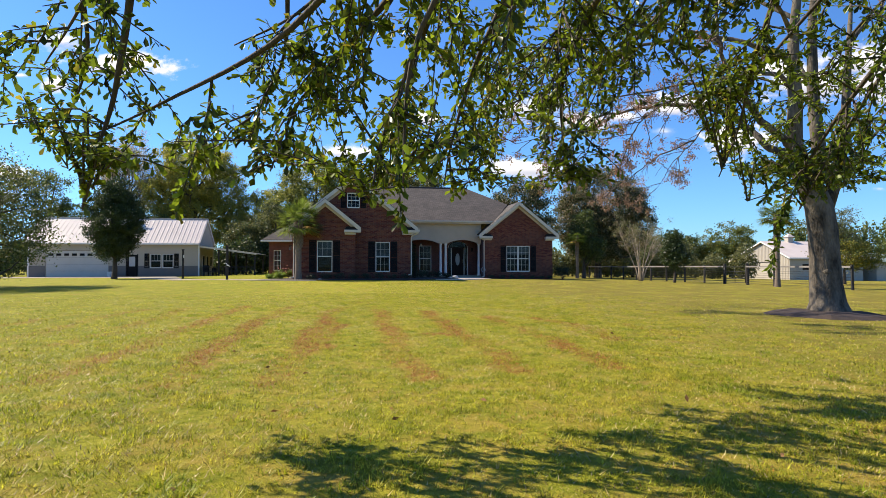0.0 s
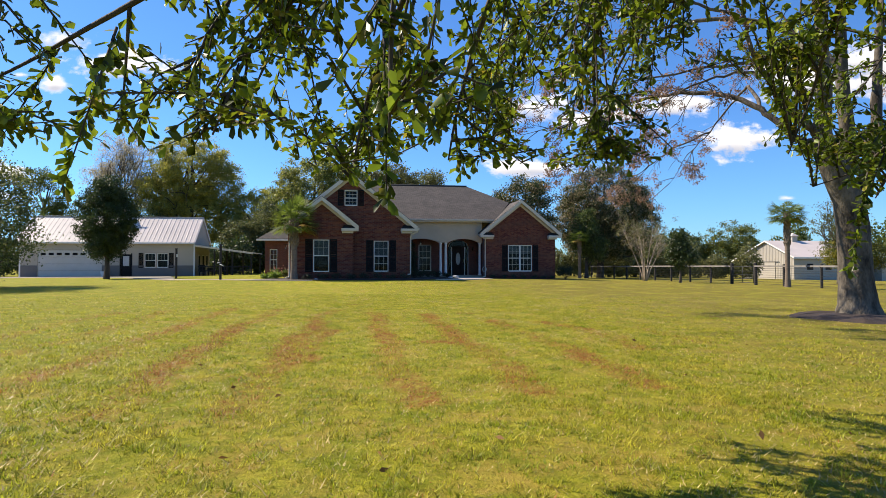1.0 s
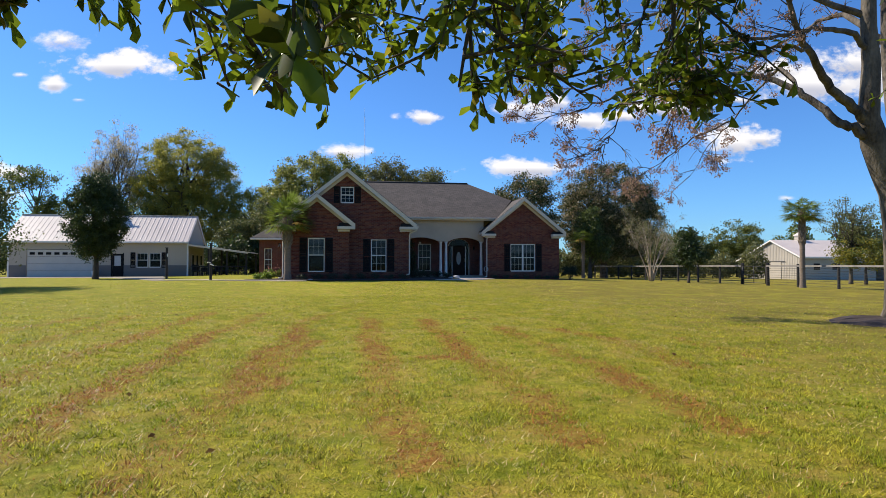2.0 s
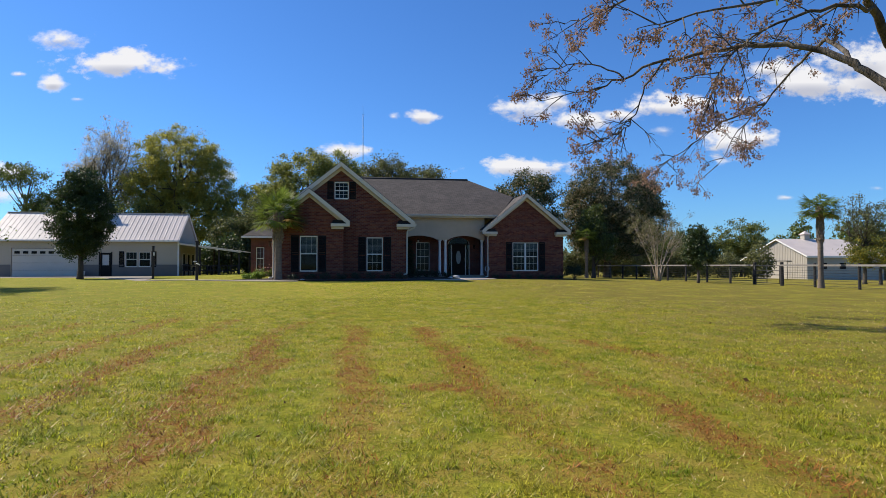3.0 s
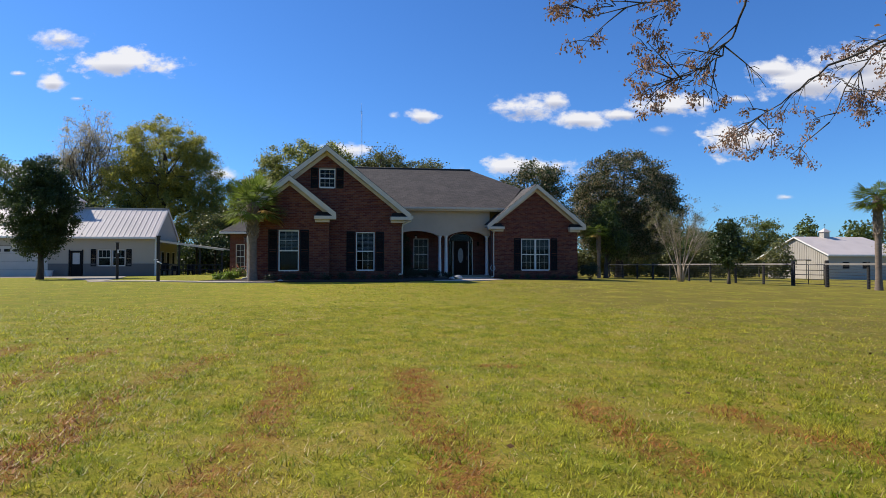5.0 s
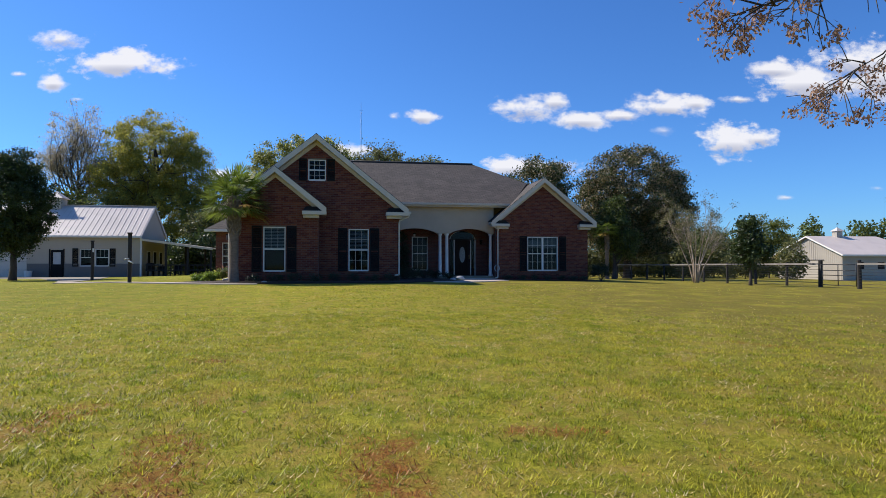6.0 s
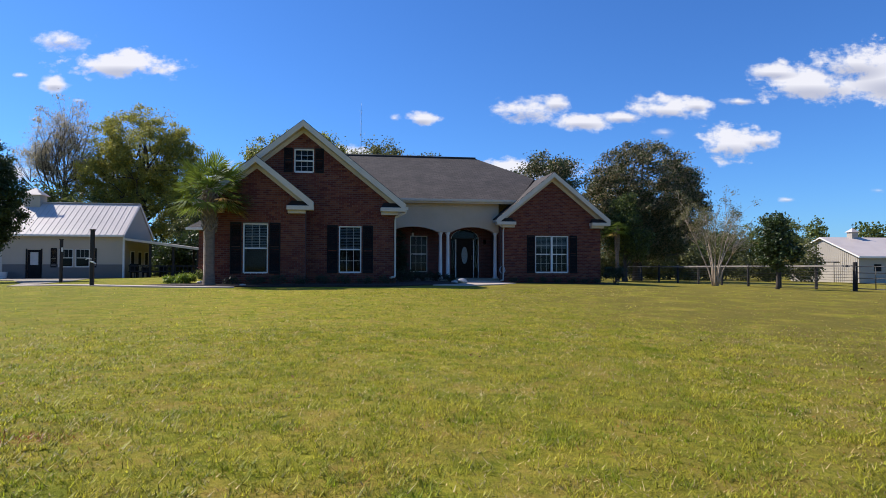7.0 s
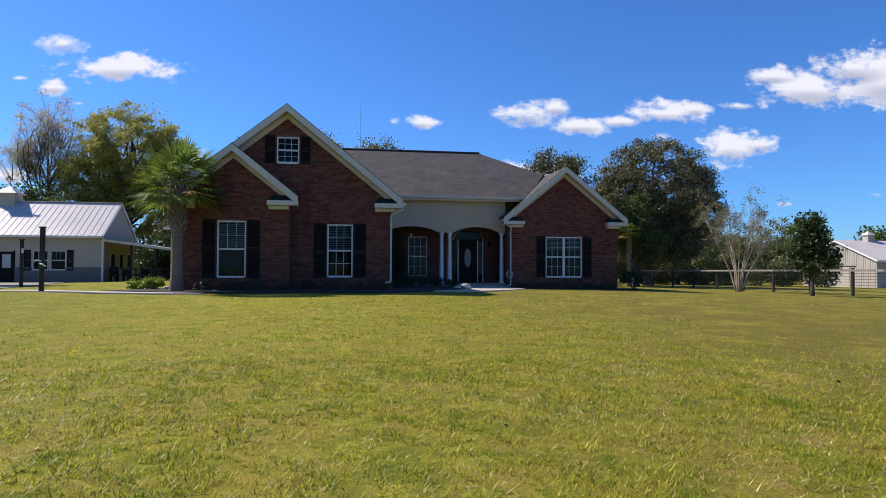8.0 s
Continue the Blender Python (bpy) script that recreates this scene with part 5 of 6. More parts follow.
# pasture woods
for i, (x, y, h, w) in enumerate(((64.8, 95.8, 10.2, 4.4), (45, 84, 6.2, 4), (39.5, 80, 5.8, 3.6), (57, 98, 8, 4.5), (34, 76, 5.0, 3.4), (48.0, 88, 6.0, 3.2))):
    broad_tree("pasture_tree", x, y, [(0, 0, h * 0.62, w, w * 0.8, h * 0.36), (w * 0.4, 0, h * 0.4, w * 0.8, w * 0.7, h * 0.35), (-w * 0.5, 0, h * 0.4, w * 0.7, w * 0.7, h * 0.33)], LEAF_MID, 18000, 0.26, BARK_DARK, "green tree at the pasture's edge", 30 + i, 0.22, 0.25, 10, 190, 0.7, group="pasture trees", mats2=(LEAF_DARK, 0.45) if i % 2 else (LEAF_YELLOW, 0.12))
broad_tree("half_bare_tree", 40.0, 45.4, [(0, 0, 4.9, 2.4, 2.3, 1.9), (1.1, 0, 3.5, 1.9, 1.9, 1.4)], LEAF_OLIVE, 8000, 0.12, BARK_GREY, "half-bare grey twiggy tree in the pasture", 45, 0.15, 0.3, 40, 180, 0.46, 0.2, twigs=150)
broad_tree("pasture_tree", 40.4, 44.4, [(-0.4, 0, 2.5, 2.0, 1.9, 1.15), (1.9, 0, 2.3, 1.9, 1.7, 1.15)], LEAF_YELLOW, 12000, 0.14, BARK_DARK, "yellow-green bushy tree in the pasture", 46, 0.12, 0.3, 10, 130, 0.46, group="pasture trees", mats2=(LEAF_MID, 0.5))
# left side, near the driveway
broad_tree("roadside_tree", -17.8, 30.8, [(0, 0, 4.3, 4.6, 4.4, 2.6), (2.0, 0.5, 2.9, 3.2, 3.2, 2.2), (-1, 0, 2.6, 4, 4, 2)], LEAF_OLIVE, 42000, 0.13, BARK_DARK, "leafy spreading tree at the lawn's edge", 40, 0.25, 0.25, 20, 420, 0.55, mats2=(LEAF_MID, 0.5))
broad_tree("roadside_tree", -37.5, 86, [(0, 0, 11.8, 3.2, 2.5, 1.8), (2.0, 0, 8.3, 2.4, 2, 1.8)], LEAF_MID, 7000, 0.24, BARK_GREY, "tall thin-crowned tree behind the garage", 41, 0.2, 0.5, 14, 80, 0.7, 0.3, twigs=40)


# thickets that close the view under the trees
def thicket(name, x0, x1, y, h, count, seed, label, leaf=LEAF_DARK):
    rng = np.random.default_rng(seed)
    k = int((x1 - x0) / 1.1)
    c = np.stack([np.linspace(x0, x1, k) + rng.uniform(-0.6, 0.6, k), y + rng.uniform(-1.5, 1.5, k), np.zeros(k)], 1)
    hh = h * rng.uniform(0.6, 1.15, k)
    i = rng.integers(0, k, count)
    q = rng.normal(size=(count, 3))
    q /= np.linalg.norm(q, axis=1, keepdims=True)
    q *= rng.uniform(0.55, 1.0, (count, 1))
    p = c[i] + np.stack([q[:, 0] * 1.5, q[:, 1] * 1.3, hh[i] * 0.5 + q[:, 2] * hh[i] * 0.52], 1)
    p[:, 2] += np.array([ground_z(a, b) for a, b in zip(c[:, 0], c[:, 1])])[i]
    tagged(new(name, leaf_mesh(name, p, 0.26, leaf, rng, aspect=0.65)), label, "thicket", kind="stuff")


thicket("thicket", -46, 2, 79, 4.6, 31000, 51, "dark undergrowth behind the garage")
thicket("thicket", -14, -1, 70.5, 4.6, 14000, 55, "dark undergrowth behind the lean-to porch")
thicket("thicket", -60, -29, 66, 4.2, 20000, 52, "dark undergrowth beside the driveway")
thicket("thicket", 18, 52, 73, 4.4, 28000, 53, "shady undergrowth behind the pasture fence", LEAF_OLIVE)
thicket("thicket", 52, 130, 96, 5.5, 28000, 54, "green hedge behind the barn", LEAF_MID)


# the far tree line that closes the horizon: uncounted woods in one sheet of leaves
def far_woods():
    rng = np.random.default_rng(5)
    pts = []
    for x in np.arange(-420, 480, 5.0):
        y = 190 + 30 * math.sin(x * 0.013) + rng.uniform(-12, 12)
        h = rng.uniform(6, 10.5) + 12.0 * smooth(155, 182, x)
        k = 900 if 140 < x < 235 else 320
        q = rng.normal(size=(k, 3))
        q /= np.linalg.norm(q, axis=1, keepdims=True)
        q *= rng.uniform(0.5, 1.0, (k, 1))
        pts.append(np.array([x, y, h * 0.52]) + q * np.array([5.5, 4.0, h * 0.55]))
    pts = np.concatenate(pts)
    pts[:, 2] += -2.5
    me = leaf_mesh("far_woods", pts, 1.05, LEAF_MID, rng, aspect=0.75)
    tagged(new("far_woods", me), "dark green line of far woods", "woods", kind="stuff")


far_woods()


# ---------------------------------------------------------------- palms
def palm(name, x, y, height, trunk_r, crown_r, seed, label, fans=34, base_z=None, lean=(0, 0), boots=1.0, rise=0.95):
    rng = np.random.default_rng(seed)
    z = ground_z(x, y) if base_z is None else base_z
    ob = thing(name, (x, y, z), label, "palm")
    k = 26
    pts = [(lean[0] * (i / k) ** 2, lean[1] * (i / k) ** 2, -0.15 + (height + 0.15) * i / k) for i in range(k + 1)]
    rad = [trunk_r * (1.25 - 0.35 * min(1, i / 5) + (0.05 * (i % 2)) + (0.1 * smooth(0.55, 0.75, i / k))) * (1 - 0.25 * smooth(0.85, 1, i / k)) for i in range(k + 1)]
    tubes("trunk", [(pts, rad)], BARK_PALM, ob, sides=14)
    # old leaf bases, crossed like a lattice on the upper trunk
    runs = []
    for i in range(84):
        t = 0.55 + 0.42 * i / 84
        w = i * 2.4
        c = Vector((lean[0] * t * t, lean[1] * t * t, height * t))
        o = Vector((math.cos(w), math.sin(w), 0))
        sd = Vector((-o.y, o.x, 0))
        s2 = 1 if i % 2 else -1
        runs.append(([c + o * trunk_r * 0.95 - sd * 0.07 * s2, c + o * trunk_r * (1 + 0.2 * boots) + Vector((0, 0, 0.09)), c + o * trunk_r * (1 + 0.5 * boots) + Vector((0, 0, 0.21)) + sd * 0.06 * s2], [0.036, 0.028, 0.013]))
    tubes("leaf_base", runs, BARK_BOOT, ob, "crossed old leaf bases", 5)
    top = Vector((lean[0], lean[1], height))
    for material, group, count, lab in ((LEAF_PALM, "green", fans, "green fan-shaped palm leaves"), (LEAF_PALM_DEAD, "dead", max(3, fans // 8), "drooping yellowed palm leaves")):
        vs, fs, stems = [], [], []
        for i in range(count):
            az = rng.uniform(0, 2 * math.pi) if group == "dead" else i * 2.399
            el = rng.uniform(-0.6, -0.2) if group == "dead" else math.asin(-0.55 + (rise + 0.55) * ((i + 0.5) / count)) + rng.uniform(-0.1, 0.1)
            d = Vector((math.cos(az) * math.cos(el), math.sin(az) * math.cos(el), math.sin(el)))
            L = crown_r * rng.uniform(0.42, 0.58)
            hub = top + d * L - Vector((0, 0, 0.10 * crown_r * math.cos(el)))
            stems.append(([top, top + d * L * 0.5 + Vector((0, 0, 0.03)), hub], [0.02, 0.015, 0.01]))
            side = d.cross(Vector((0, 0, 1)))
            side = side.normalized() if side.length > 0.05 else Vector((1, 0, 0))
            nrm = side.cross(d)
            fl = crown_r * rng.uniform(0.48, 0.64)
            for j in range(22):
                a = -1.45 + 2.9 * j / 21 + rng.uniform(-0.04, 0.04)
                e = d * math.cos(a) + side * math.sin(a) + nrm * 0.12 * math.cos(a * 2)
                l2 = fl * (1 - 0.25 * abs(a) / 1.45) * rng.uniform(0.9, 1.08)
                wv = (e.cross(nrm)).normalized() * 0.018 * crown_r
                m = hub + e * l2 * 0.6 + Vector((0, 0, -0.05 * l2))
                tip = hub + e * l2 + Vector((0, 0, -l2 * rng.uniform(0.05, 0.28)))
                o = len(vs)
                vs += [hub, m - wv, m + wv, tip]
                fs += [(o, o + 1, o + 2), (o + 1, o + 3, o + 2)]
        part("frond_crown", mesh_of("frond_crown", vs, fs, material), ob, lab)
        tubes("stem_crown", stems, LEAF_PALM, ob, sides=4)
    return ob


palm("palm_tree", -2.14, 36.5, 3.45, 0.19, 1.55, 3, "cabbage palm with fan leaves beside the house", 40, base_z=0.2)
palm("palm_tree", 25.95, 33.3, 4.35, 0.145, 1.22, 4, "tall cabbage palm standing by the fence", 44, boots=0.75, rise=0.6)
palm("palm_tree", 22.7, 57.2, 4.1, 0.15, 1.25, 6, "small shaggy palm with drooping dull leaves", 30, boots=0.5, rise=0.4)

# ---------------------------------------------------------------- the big sycamore by the flight line
TREE_X, TREE_Y = 12.25, 13.6
big = thing("sycamore_tree", (TREE_X, TREE_Y, 0), "large pale-barked tree with withered brown leaves", "tree")
brng = np.random.default_rng(77)


trunk = [((0.02, 0.0, -0.3), 0.60), ((0.02, 0.0, -0.08), 0.50), ((0.0, 0.0, 0.15), 0.41), ((-0.04, 0.0, 0.6), 0.36), ((-0.08, -0.01, 1.3), 0.34), ((-0.12, -0.02, 1.9), 0.335), ((-0.25, -0.05, 2.5), 0.32), ((-0.52, -0.07, 3.0), 0.30), ((-0.78, -0.1, 3.45), 0.26), ((-1.0, -0.18, 3.95), 0.2), ((-1.04, -0.27, 4.5), 0.175), ((-1.03, -0.3, 5.0), 0.165), ((-1.1, -0.32, 5.7), 0.145), ((-1.1, -0.35, 6.6), 0.12), ((-1.0, -0.4, 7.6), 0.09), ((-0.9, -0.4, 10), 0.03)]
runs = [([p for p, r in trunk], [r for p, r in trunk])]
runs.append(([(-0.45, -0.06, 2.75), (-0.3, -0.03, 3.2), (-0.16, 0.01, 3.83), (-0.2, 0.08, 4.72), (-0.2, 0.14, 5.5), (-0.15, 0.2, 6.9), (0.0, 0.2, 8.4), (0.1, 0.2, 10.5)], [0.2, 0.2, 0.17, 0.15, 0.135, 0.11, 0.08, 0.03]))
runs.append(([(-0.1, -0.03, 2.3), (0.25, 0.0, 3.1), (0.6, 0.05, 4.2), (0.8, 0.2, 5.5), (1.0, 0.2, 8.0)], [0.2, 0.16, 0.12, 0.10, 0.03]))
# knots and burrs low on the trunk
for kz, ka, kr in ((0.9, -2.0, 0.11), (1.5, -1.2, 0.09), (2.2, -2.4, 0.1), (2.75, -1.6, 0.12), (0.45, -1.0, 0.12)):
    kx, ky = math.cos(ka) * 0.27 - 0.1 - 0.25 * smooth(2.0, 3.0, kz), math.sin(ka) * 0.27
    runs.append(([(kx * 0.8, ky * 0.8, kz - 0.12), (kx, ky, kz), (kx * 0.85, ky * 0.85, kz + 0.13)], [kr * 0.5, kr, kr * 0.4]))
boughs = []


def bough(pts, r0, r1):
    b = [Vector(p) for p in pts]
    # a smooth, slightly crooked line through the joints
    line = []
    for i in range(len(b) - 1):
        p0, p1, p2, p3 = b[max(i - 1, 0)], b[i], b[i + 1], b[min(i + 2, len(b) - 1)]
        for j in range(4):
            t = j / 4
            q = 0.5 * (2 * p1 + (p2 - p0) * t + (2 * p0 - 5 * p1 + 4 * p2 - p3) * t * t + (3 * p1 - p0 - 3 * p2 + p3) * t ** 3)
            line.append(q + (Vector(brng.normal(size=3)) * 0.022 if i + j else Vector()))
    line.append(b[-1])
    boughs.append(line)
    pts = [tuple(p) for p in line]
    k = len(pts)
    runs.append((pts, [r0 + (r1 - r0) * i / (k - 1) for i in range(k)]))


# boughs that reach out over the lawn
bough([(-0.85, -0.12, 3.5), (-1.27, -0.15, 3.75), (-1.55, 0.02, 3.96), (-1.75, 0.34, 4.35), (-2.0, 0.65, 4.75), (-2.49, 1.1, 5.1), (-3.03, 1.5, 5.24), (-3.52, 1.9, 5.28), (-4.57, 2.4, 5.16), (-5.33, 2.7, 4.85), (-6.04, 2.9, 4.62), (-7.1, 3.1, 4.41)], 0.1, 0.004)
bough([(-4.6, 2.42, 5.15), (-4.81, 2.8, 4.71), (-4.94, 3.0, 4.2), (-5.19, 3.2, 3.83), (-5.75, 3.35, 3.61)], 0.022, 0.005)
bough([(-5.33, 2.7, 4.85), (-5.75, 2.9, 5.15), (-6.4, 3.1, 5.2), (-6.9, 3.2, 4.95)], 0.02, 0.005)
bough([(-1.9, 0.55, 4.6), (-1.5, 1.5, 5.4), (-1.07, 2.4, 5.66), (-0.55, 3.7, 5.65), (-0.6, 4.7, 5.05), (-1.23, 4.9, 4.38), (-2.06, 4.5, 3.43)], 0.05, 0.004)
bough([(-0.6, 4.7, 5.05), (-1.67, 4.9, 4.57), (-2.55, 4.8, 3.96), (-3.3, 4.7, 3.5)], 0.028, 0.005)
bough([(-0.9, -0.15, 3.8), (-1.31, -0.24, 4.05), (-1.85, -0.38, 4.34), (-2.43, -0.6, 4.68), (-2.87, -0.84, 5.0), (-3.38, -1.18, 5.35), (-3.8, -1.52, 5.9), (-4.1, -1.8, 6.8)], 0.11, 0.025)
bough([(-1.05, -0.3, 5.0), (-1.25, -0.33, 5.36), (-1.68, -0.51, 5.49), (-2.42, -0.79, 5.42), (-3.2, -1.08, 5.24), (-3.94, -1.31, 5.0), (-4.9, -1.4, 4.8), (-6.1, -1.2, 4.54), (-6.96, -1.2, 4.31)], 0.07, 0.005)
bough([(-2.9, -0.86, 5.02), (-3.6, -0.9, 4.95), (-4.4, -0.7, 4.75), (-5.0, -0.5, 4.35), (-5.3, -0.4, 3.9)], 0.035, 0.005)
bough([(-1.1, -0.33, 5.9), (-2.3, 0.3, 6.6), (-3.6, 1.2, 6.8), (-5.0, 2.0, 6.45), (-5.8, 2.6, 6.23), (-6.5, 3.0, 6.02)], 0.07, 0.005)
bough([(-3.7, -1.45, 5.75), (-4.6, -1.2, 6.2), (-5.4, -0.8, 6.3), (-6.2, -0.6, 6.0)], 0.04, 0.005)
bough([(-1.1, -0.35, 6.4), (-2.0, -0.9, 7.0), (-3.2, -1.3, 7.3), (-4.4, -1.3, 7.3)], 0.06, 0.005)
bough([(-1.05, -0.36, 6.9), (-1.6, 0.6, 7.8), (-2.3, 1.4, 8.4), (-3.2, 2.0, 8.8)], 0.06, 0.005)
bough([(0.85, 0.2, 6.5), (2.0, 0.6, 7.6), (3.6, 0.9, 8.2)], 0.09, 0.006)
bough([(0.62, 0.1, 4.6), (1.6, 1.0, 5.6), (3.0, 1.8, 6.0), (4.5, 2.2, 5.8)], 0.09, 0.006)
bough([(-0.2, 0.15, 5.6), (0.1, 1.6, 6.8), (0.6, 3.2, 7.2), (0.4, 4.8, 7.0)], 0.09, 0.006)
tips = []
for bi, b in enumerate(list(boughs)):
    thin = len(b) < 17
    for _ in range(26 if bi == 0 else 9 if thin else 15):
        u = brng.uniform(0.4 if not thin else 0.25, 1.0) * (len(b) - 1)
        i = min(int(u), len(b) - 2)
        s = b[i].lerp(b[i + 1], u - i)
        along = (b[i + 1] - b[i]).normalized()
        d = (along * 0.9 + Vector(brng.normal(size=3)) * 0.45 + Vector((0, 0, -0.05))).normalized()
        L = brng.uniform(0.3, 1.0)
        m = s + d * L * 0.5 + Vector((0, 0, 0.06))
        e = s + d * L + Vector((0, 0, 0.02))
        runs.append(([tuple(s), tuple(m), tuple(e + Vector((0, 0, 0.08)))], [0.012, 0.008, 0.004]))
        for _ in range(5):
            q = m.lerp(e, brng.random())
            d2 = (d + Vector(brng.normal(size=3)) * 0.6 + Vector((0, 0, -0.2))).normalized()
            e2 = q + d2 * brng.uniform(0.15, 0.42)
            runs.append(([tuple(q), tuple(q.lerp(e2, 0.5) + Vector((0, 0, 0.03))), tuple(e2)], [0.007, 0.005, 0.003]))
            if brng.random() < (0.7 if u > 0.68 * (len(b) - 1) else 0.22):
                tips.append(e2)
tubes("trunk", runs, BARK_GREY, big, "pale grey mottled bark", 10)
lp = np.repeat(np.array([tuple(t) for t in tips]), 42, 0) + brng.normal(size=(len(tips) * 42, 3)) * np.array([0.055, 0.055, 0.05])
part("withered_leaves", leaf_mesh("withered_leaves", lp, 0.056, LEAF_BROWN, brng, droop=1.1, aspect=0.5), big, "curled brown leaves")
# mulch ring
vs, fs = [], []
for j, (r, z) in enumerate(((0.2, 0.14), (0.8, 0.1), (1.25, 0.05), (1.5, -0.02))):
    for i in range(28):
        a = 2 * math.pi * i / 28
        rr = r * (1 + (0.06 * math.sin(5 * a) if j > 1 else 0))
        vs.append((TREE_X + rr * math.cos(a), TREE_Y + rr * math.sin(a), ground_z(TREE_X + rr * math.cos(a), TREE_Y + rr * math.sin(a)) + z + 0.02 * brng.normal() * (j in (1, 2))))
for j in range(3):
    fs += [(j * 28 + i, j * 28 + (i + 1) % 28, j * 28 + 28 + (i + 1) % 28, j * 28 + 28 + i) for i in range(28)]
tagged(new("mulch_ring", mesh_of("mulch_ring", vs, fs, MULCH)), "dark mulch ring round the tree", "mulch", kind="structure")

# ---------------------------------------------------------------- the oak that hangs over the flight line
def obovate_leaves(name, pts, dirs, size, material, rng):
    """Oak leaves, broad towards the tip, folded along the midrib: six corners and four triangles each."""
    n = len(pts)
    d = dirs / (np.linalg.norm(dirs, axis=1, keepdims=True) + 1e-9)
    ref = rng.normal(size=(n, 3)) * 0.55 + np.array([0, 0, 1.0])
    s = np.cross(d, ref)
    s /= np.linalg.norm(s, axis=1, keepdims=True) + 1e-9
    up = np.cross(s, d)
    L = size * rng.uniform(0.65, 1.3, (n, 1))
    W = L * rng.uniform(0.42, 0.58, (n, 1))
    bend = rng.uniform(-0.25, 0.1, (n, 1))
    fold = rng.uniform(0.05, 0.3, (n, 1))
    base, m1, m2 = pts, pts + d * L * 0.42, pts + d * L * 0.78 + up * L * bend * 0.5
    tip = pts + d * L + up * L * bend
    v = np.stack([base, m1 + s * W * 0.3 + up * W * fold * 0.6, m2 + s * W * 0.5 + up * W * fold, tip, m2 - s * W * 0.5 + up * W * fold, m1 - s * W * 0.3 + up * W * fold * 0.6], 1).reshape(-1, 3)
    i = np.arange(n)[:, None] * 6
    f = np.concatenate([i + [0, 1, 2], i + [0, 2, 3], i + [0, 3, 4], i + [0, 4, 5]], 0)
    return big_mesh(name, v, f, material)


def hanging_oak():
    rng = np.random.default_rng(404)
    tx, ty = 3.4, -3.4
    ob = thing("oak_tree", (tx, ty, ground_z(tx, ty)), "spreading oak with low hanging glossy green branches", "tree")
    root = np.array([tx, ty, ground_z(tx, ty)])
    W = lambda *p: tuple(np.array(p) - root)
    runs = [([(0, 0, -0.2), (0, 0, 0.1), (0, 0, 0.6), (0.02, 0.1, 1.8), (-0.1, 0.5, 3.2), (-0.2, 0.9, 4.4), (-0.2, 0.9, 6.5), (0, 0.8, 9)], [0.6, 0.48, 0.4, 0.36, 0.33, 0.27, 0.2, 0.05])]
    boughs = []

    def hang(count, *pts, start=(3.2, -2.6, 4.1)):
        boughs.append((count, [np.array(start)] + [np.array(p, float) for p in pts]))

    # a heavy limb that runs out overhead and feeds the outer sprays
    runs.append(([(-0.15, 0.7, 3.9), W(2.2, -1.4, 4.7), W(0.6, 0.4, 5.0), W(-0.8, 1.6, 4.95), W(-1.8, 2.2, 4.9)], [0.2, 0.15, 0.12, 0.08, 0.03]))
    OVER = (-0.6, 1.4, 4.9)
    hang(6, (-0.9, 2.8, 4.0), (-0.95, 3.9, 3.2), (-1.0, 4.5, 2.5), (-1.2, 4.7, 2.05), start=OVER)
    hang(8, (-0.4, 2.8, 3.8), (-0.5, 3.8, 3.0), (-0.75, 4.3, 2.2), (-0.95, 4.5, 1.75), (-1.0, 4.45, 1.4), start=OVER)
    hang(6, (0.3, 2.6, 3.9), (0.3, 3.9, 3.1), (0.25, 4.5, 2.5), (0.0, 4.6, 2.05), start=OVER)

    hang(10, (1.9, 1.2, 4.0), (1.1, 3.2, 3.25), (0.3, 4.3, 2.65), (-0.7, 4.9, 2.25), (-1.4, 5.2, 2.0))
    hang(18, (1.7, 1.6, 3.9), (1.3, 3.6, 3.2), (0.75, 4.6, 2.75), (0.3, 4.9, 2.3), (0.1, 4.8, 1.75))
    hang(11, (0.9, 1.2, 4.3), (-0.4, 3.3, 3.5), (-0.95, 4.3, 2.9), (-1.5, 4.9, 2.5))
    hang(17, (2.0, 1.8, 4.1), (1.5, 3.8, 3.35), (1.2, 4.9, 2.75), (0.95, 5.2, 2.1), (0.85, 5.0, 1.55))
    hang(17, (2.4, 1.8, 4.1), (2.0, 3.9, 3.4), (1.75, 5.1, 2.8), (1.6, 5.5, 2.2), (1.5, 5.4, 1.75))
    hang(21, (2.8, 1.9, 4.0), (2.6, 4.0, 3.3), (2.5, 5.1, 2.75), (2.6, 5.5, 2.2), (2.7, 5.5, 1.75))
    hang(27, (3.6, 1.6, 4.1), (3.7, 3.6, 3.5), (4.0, 4.7, 2.9), (4.2, 5.3, 2.3), (4.0, 5.3, 1.85))
    hang(20, (4.4, 1.2, 4.2), (5.0, 3.4, 3.6), (5.3, 4.8, 2.8), (5.3, 5.5, 2.1), (5.2, 5.8, 1.6))
    hang(20, (3.1, 2.4, 4.0), (3.3, 4.6, 3.3), (3.2, 6.2, 2.9), (3.3, 6.9, 2.5))
    hang(6, (2.2, 1.0, 3.6), (1.6, 2.6, 3.0), (1.05, 3.3, 2.3), (0.97, 3.45, 1.5))
    hang(30, (5.4, 0.8, 4.4), (6.4, 3.4, 3.9), (6.9, 5.2, 3.1), (6.8, 6.0, 2.2))
    hang(18, (2.4, 2.2, 4.2), (2.1, 4.3, 3.6), (2.1, 5.6, 3.1), (2.2, 6.3, 2.5))
    hang(20, (4.8, 1.4, 4.2), (5.0, 3.6, 3.4), (5.0, 4.9, 2.5), (5.0, 5.6, 1.9), (4.7, 5.9, 1.7))
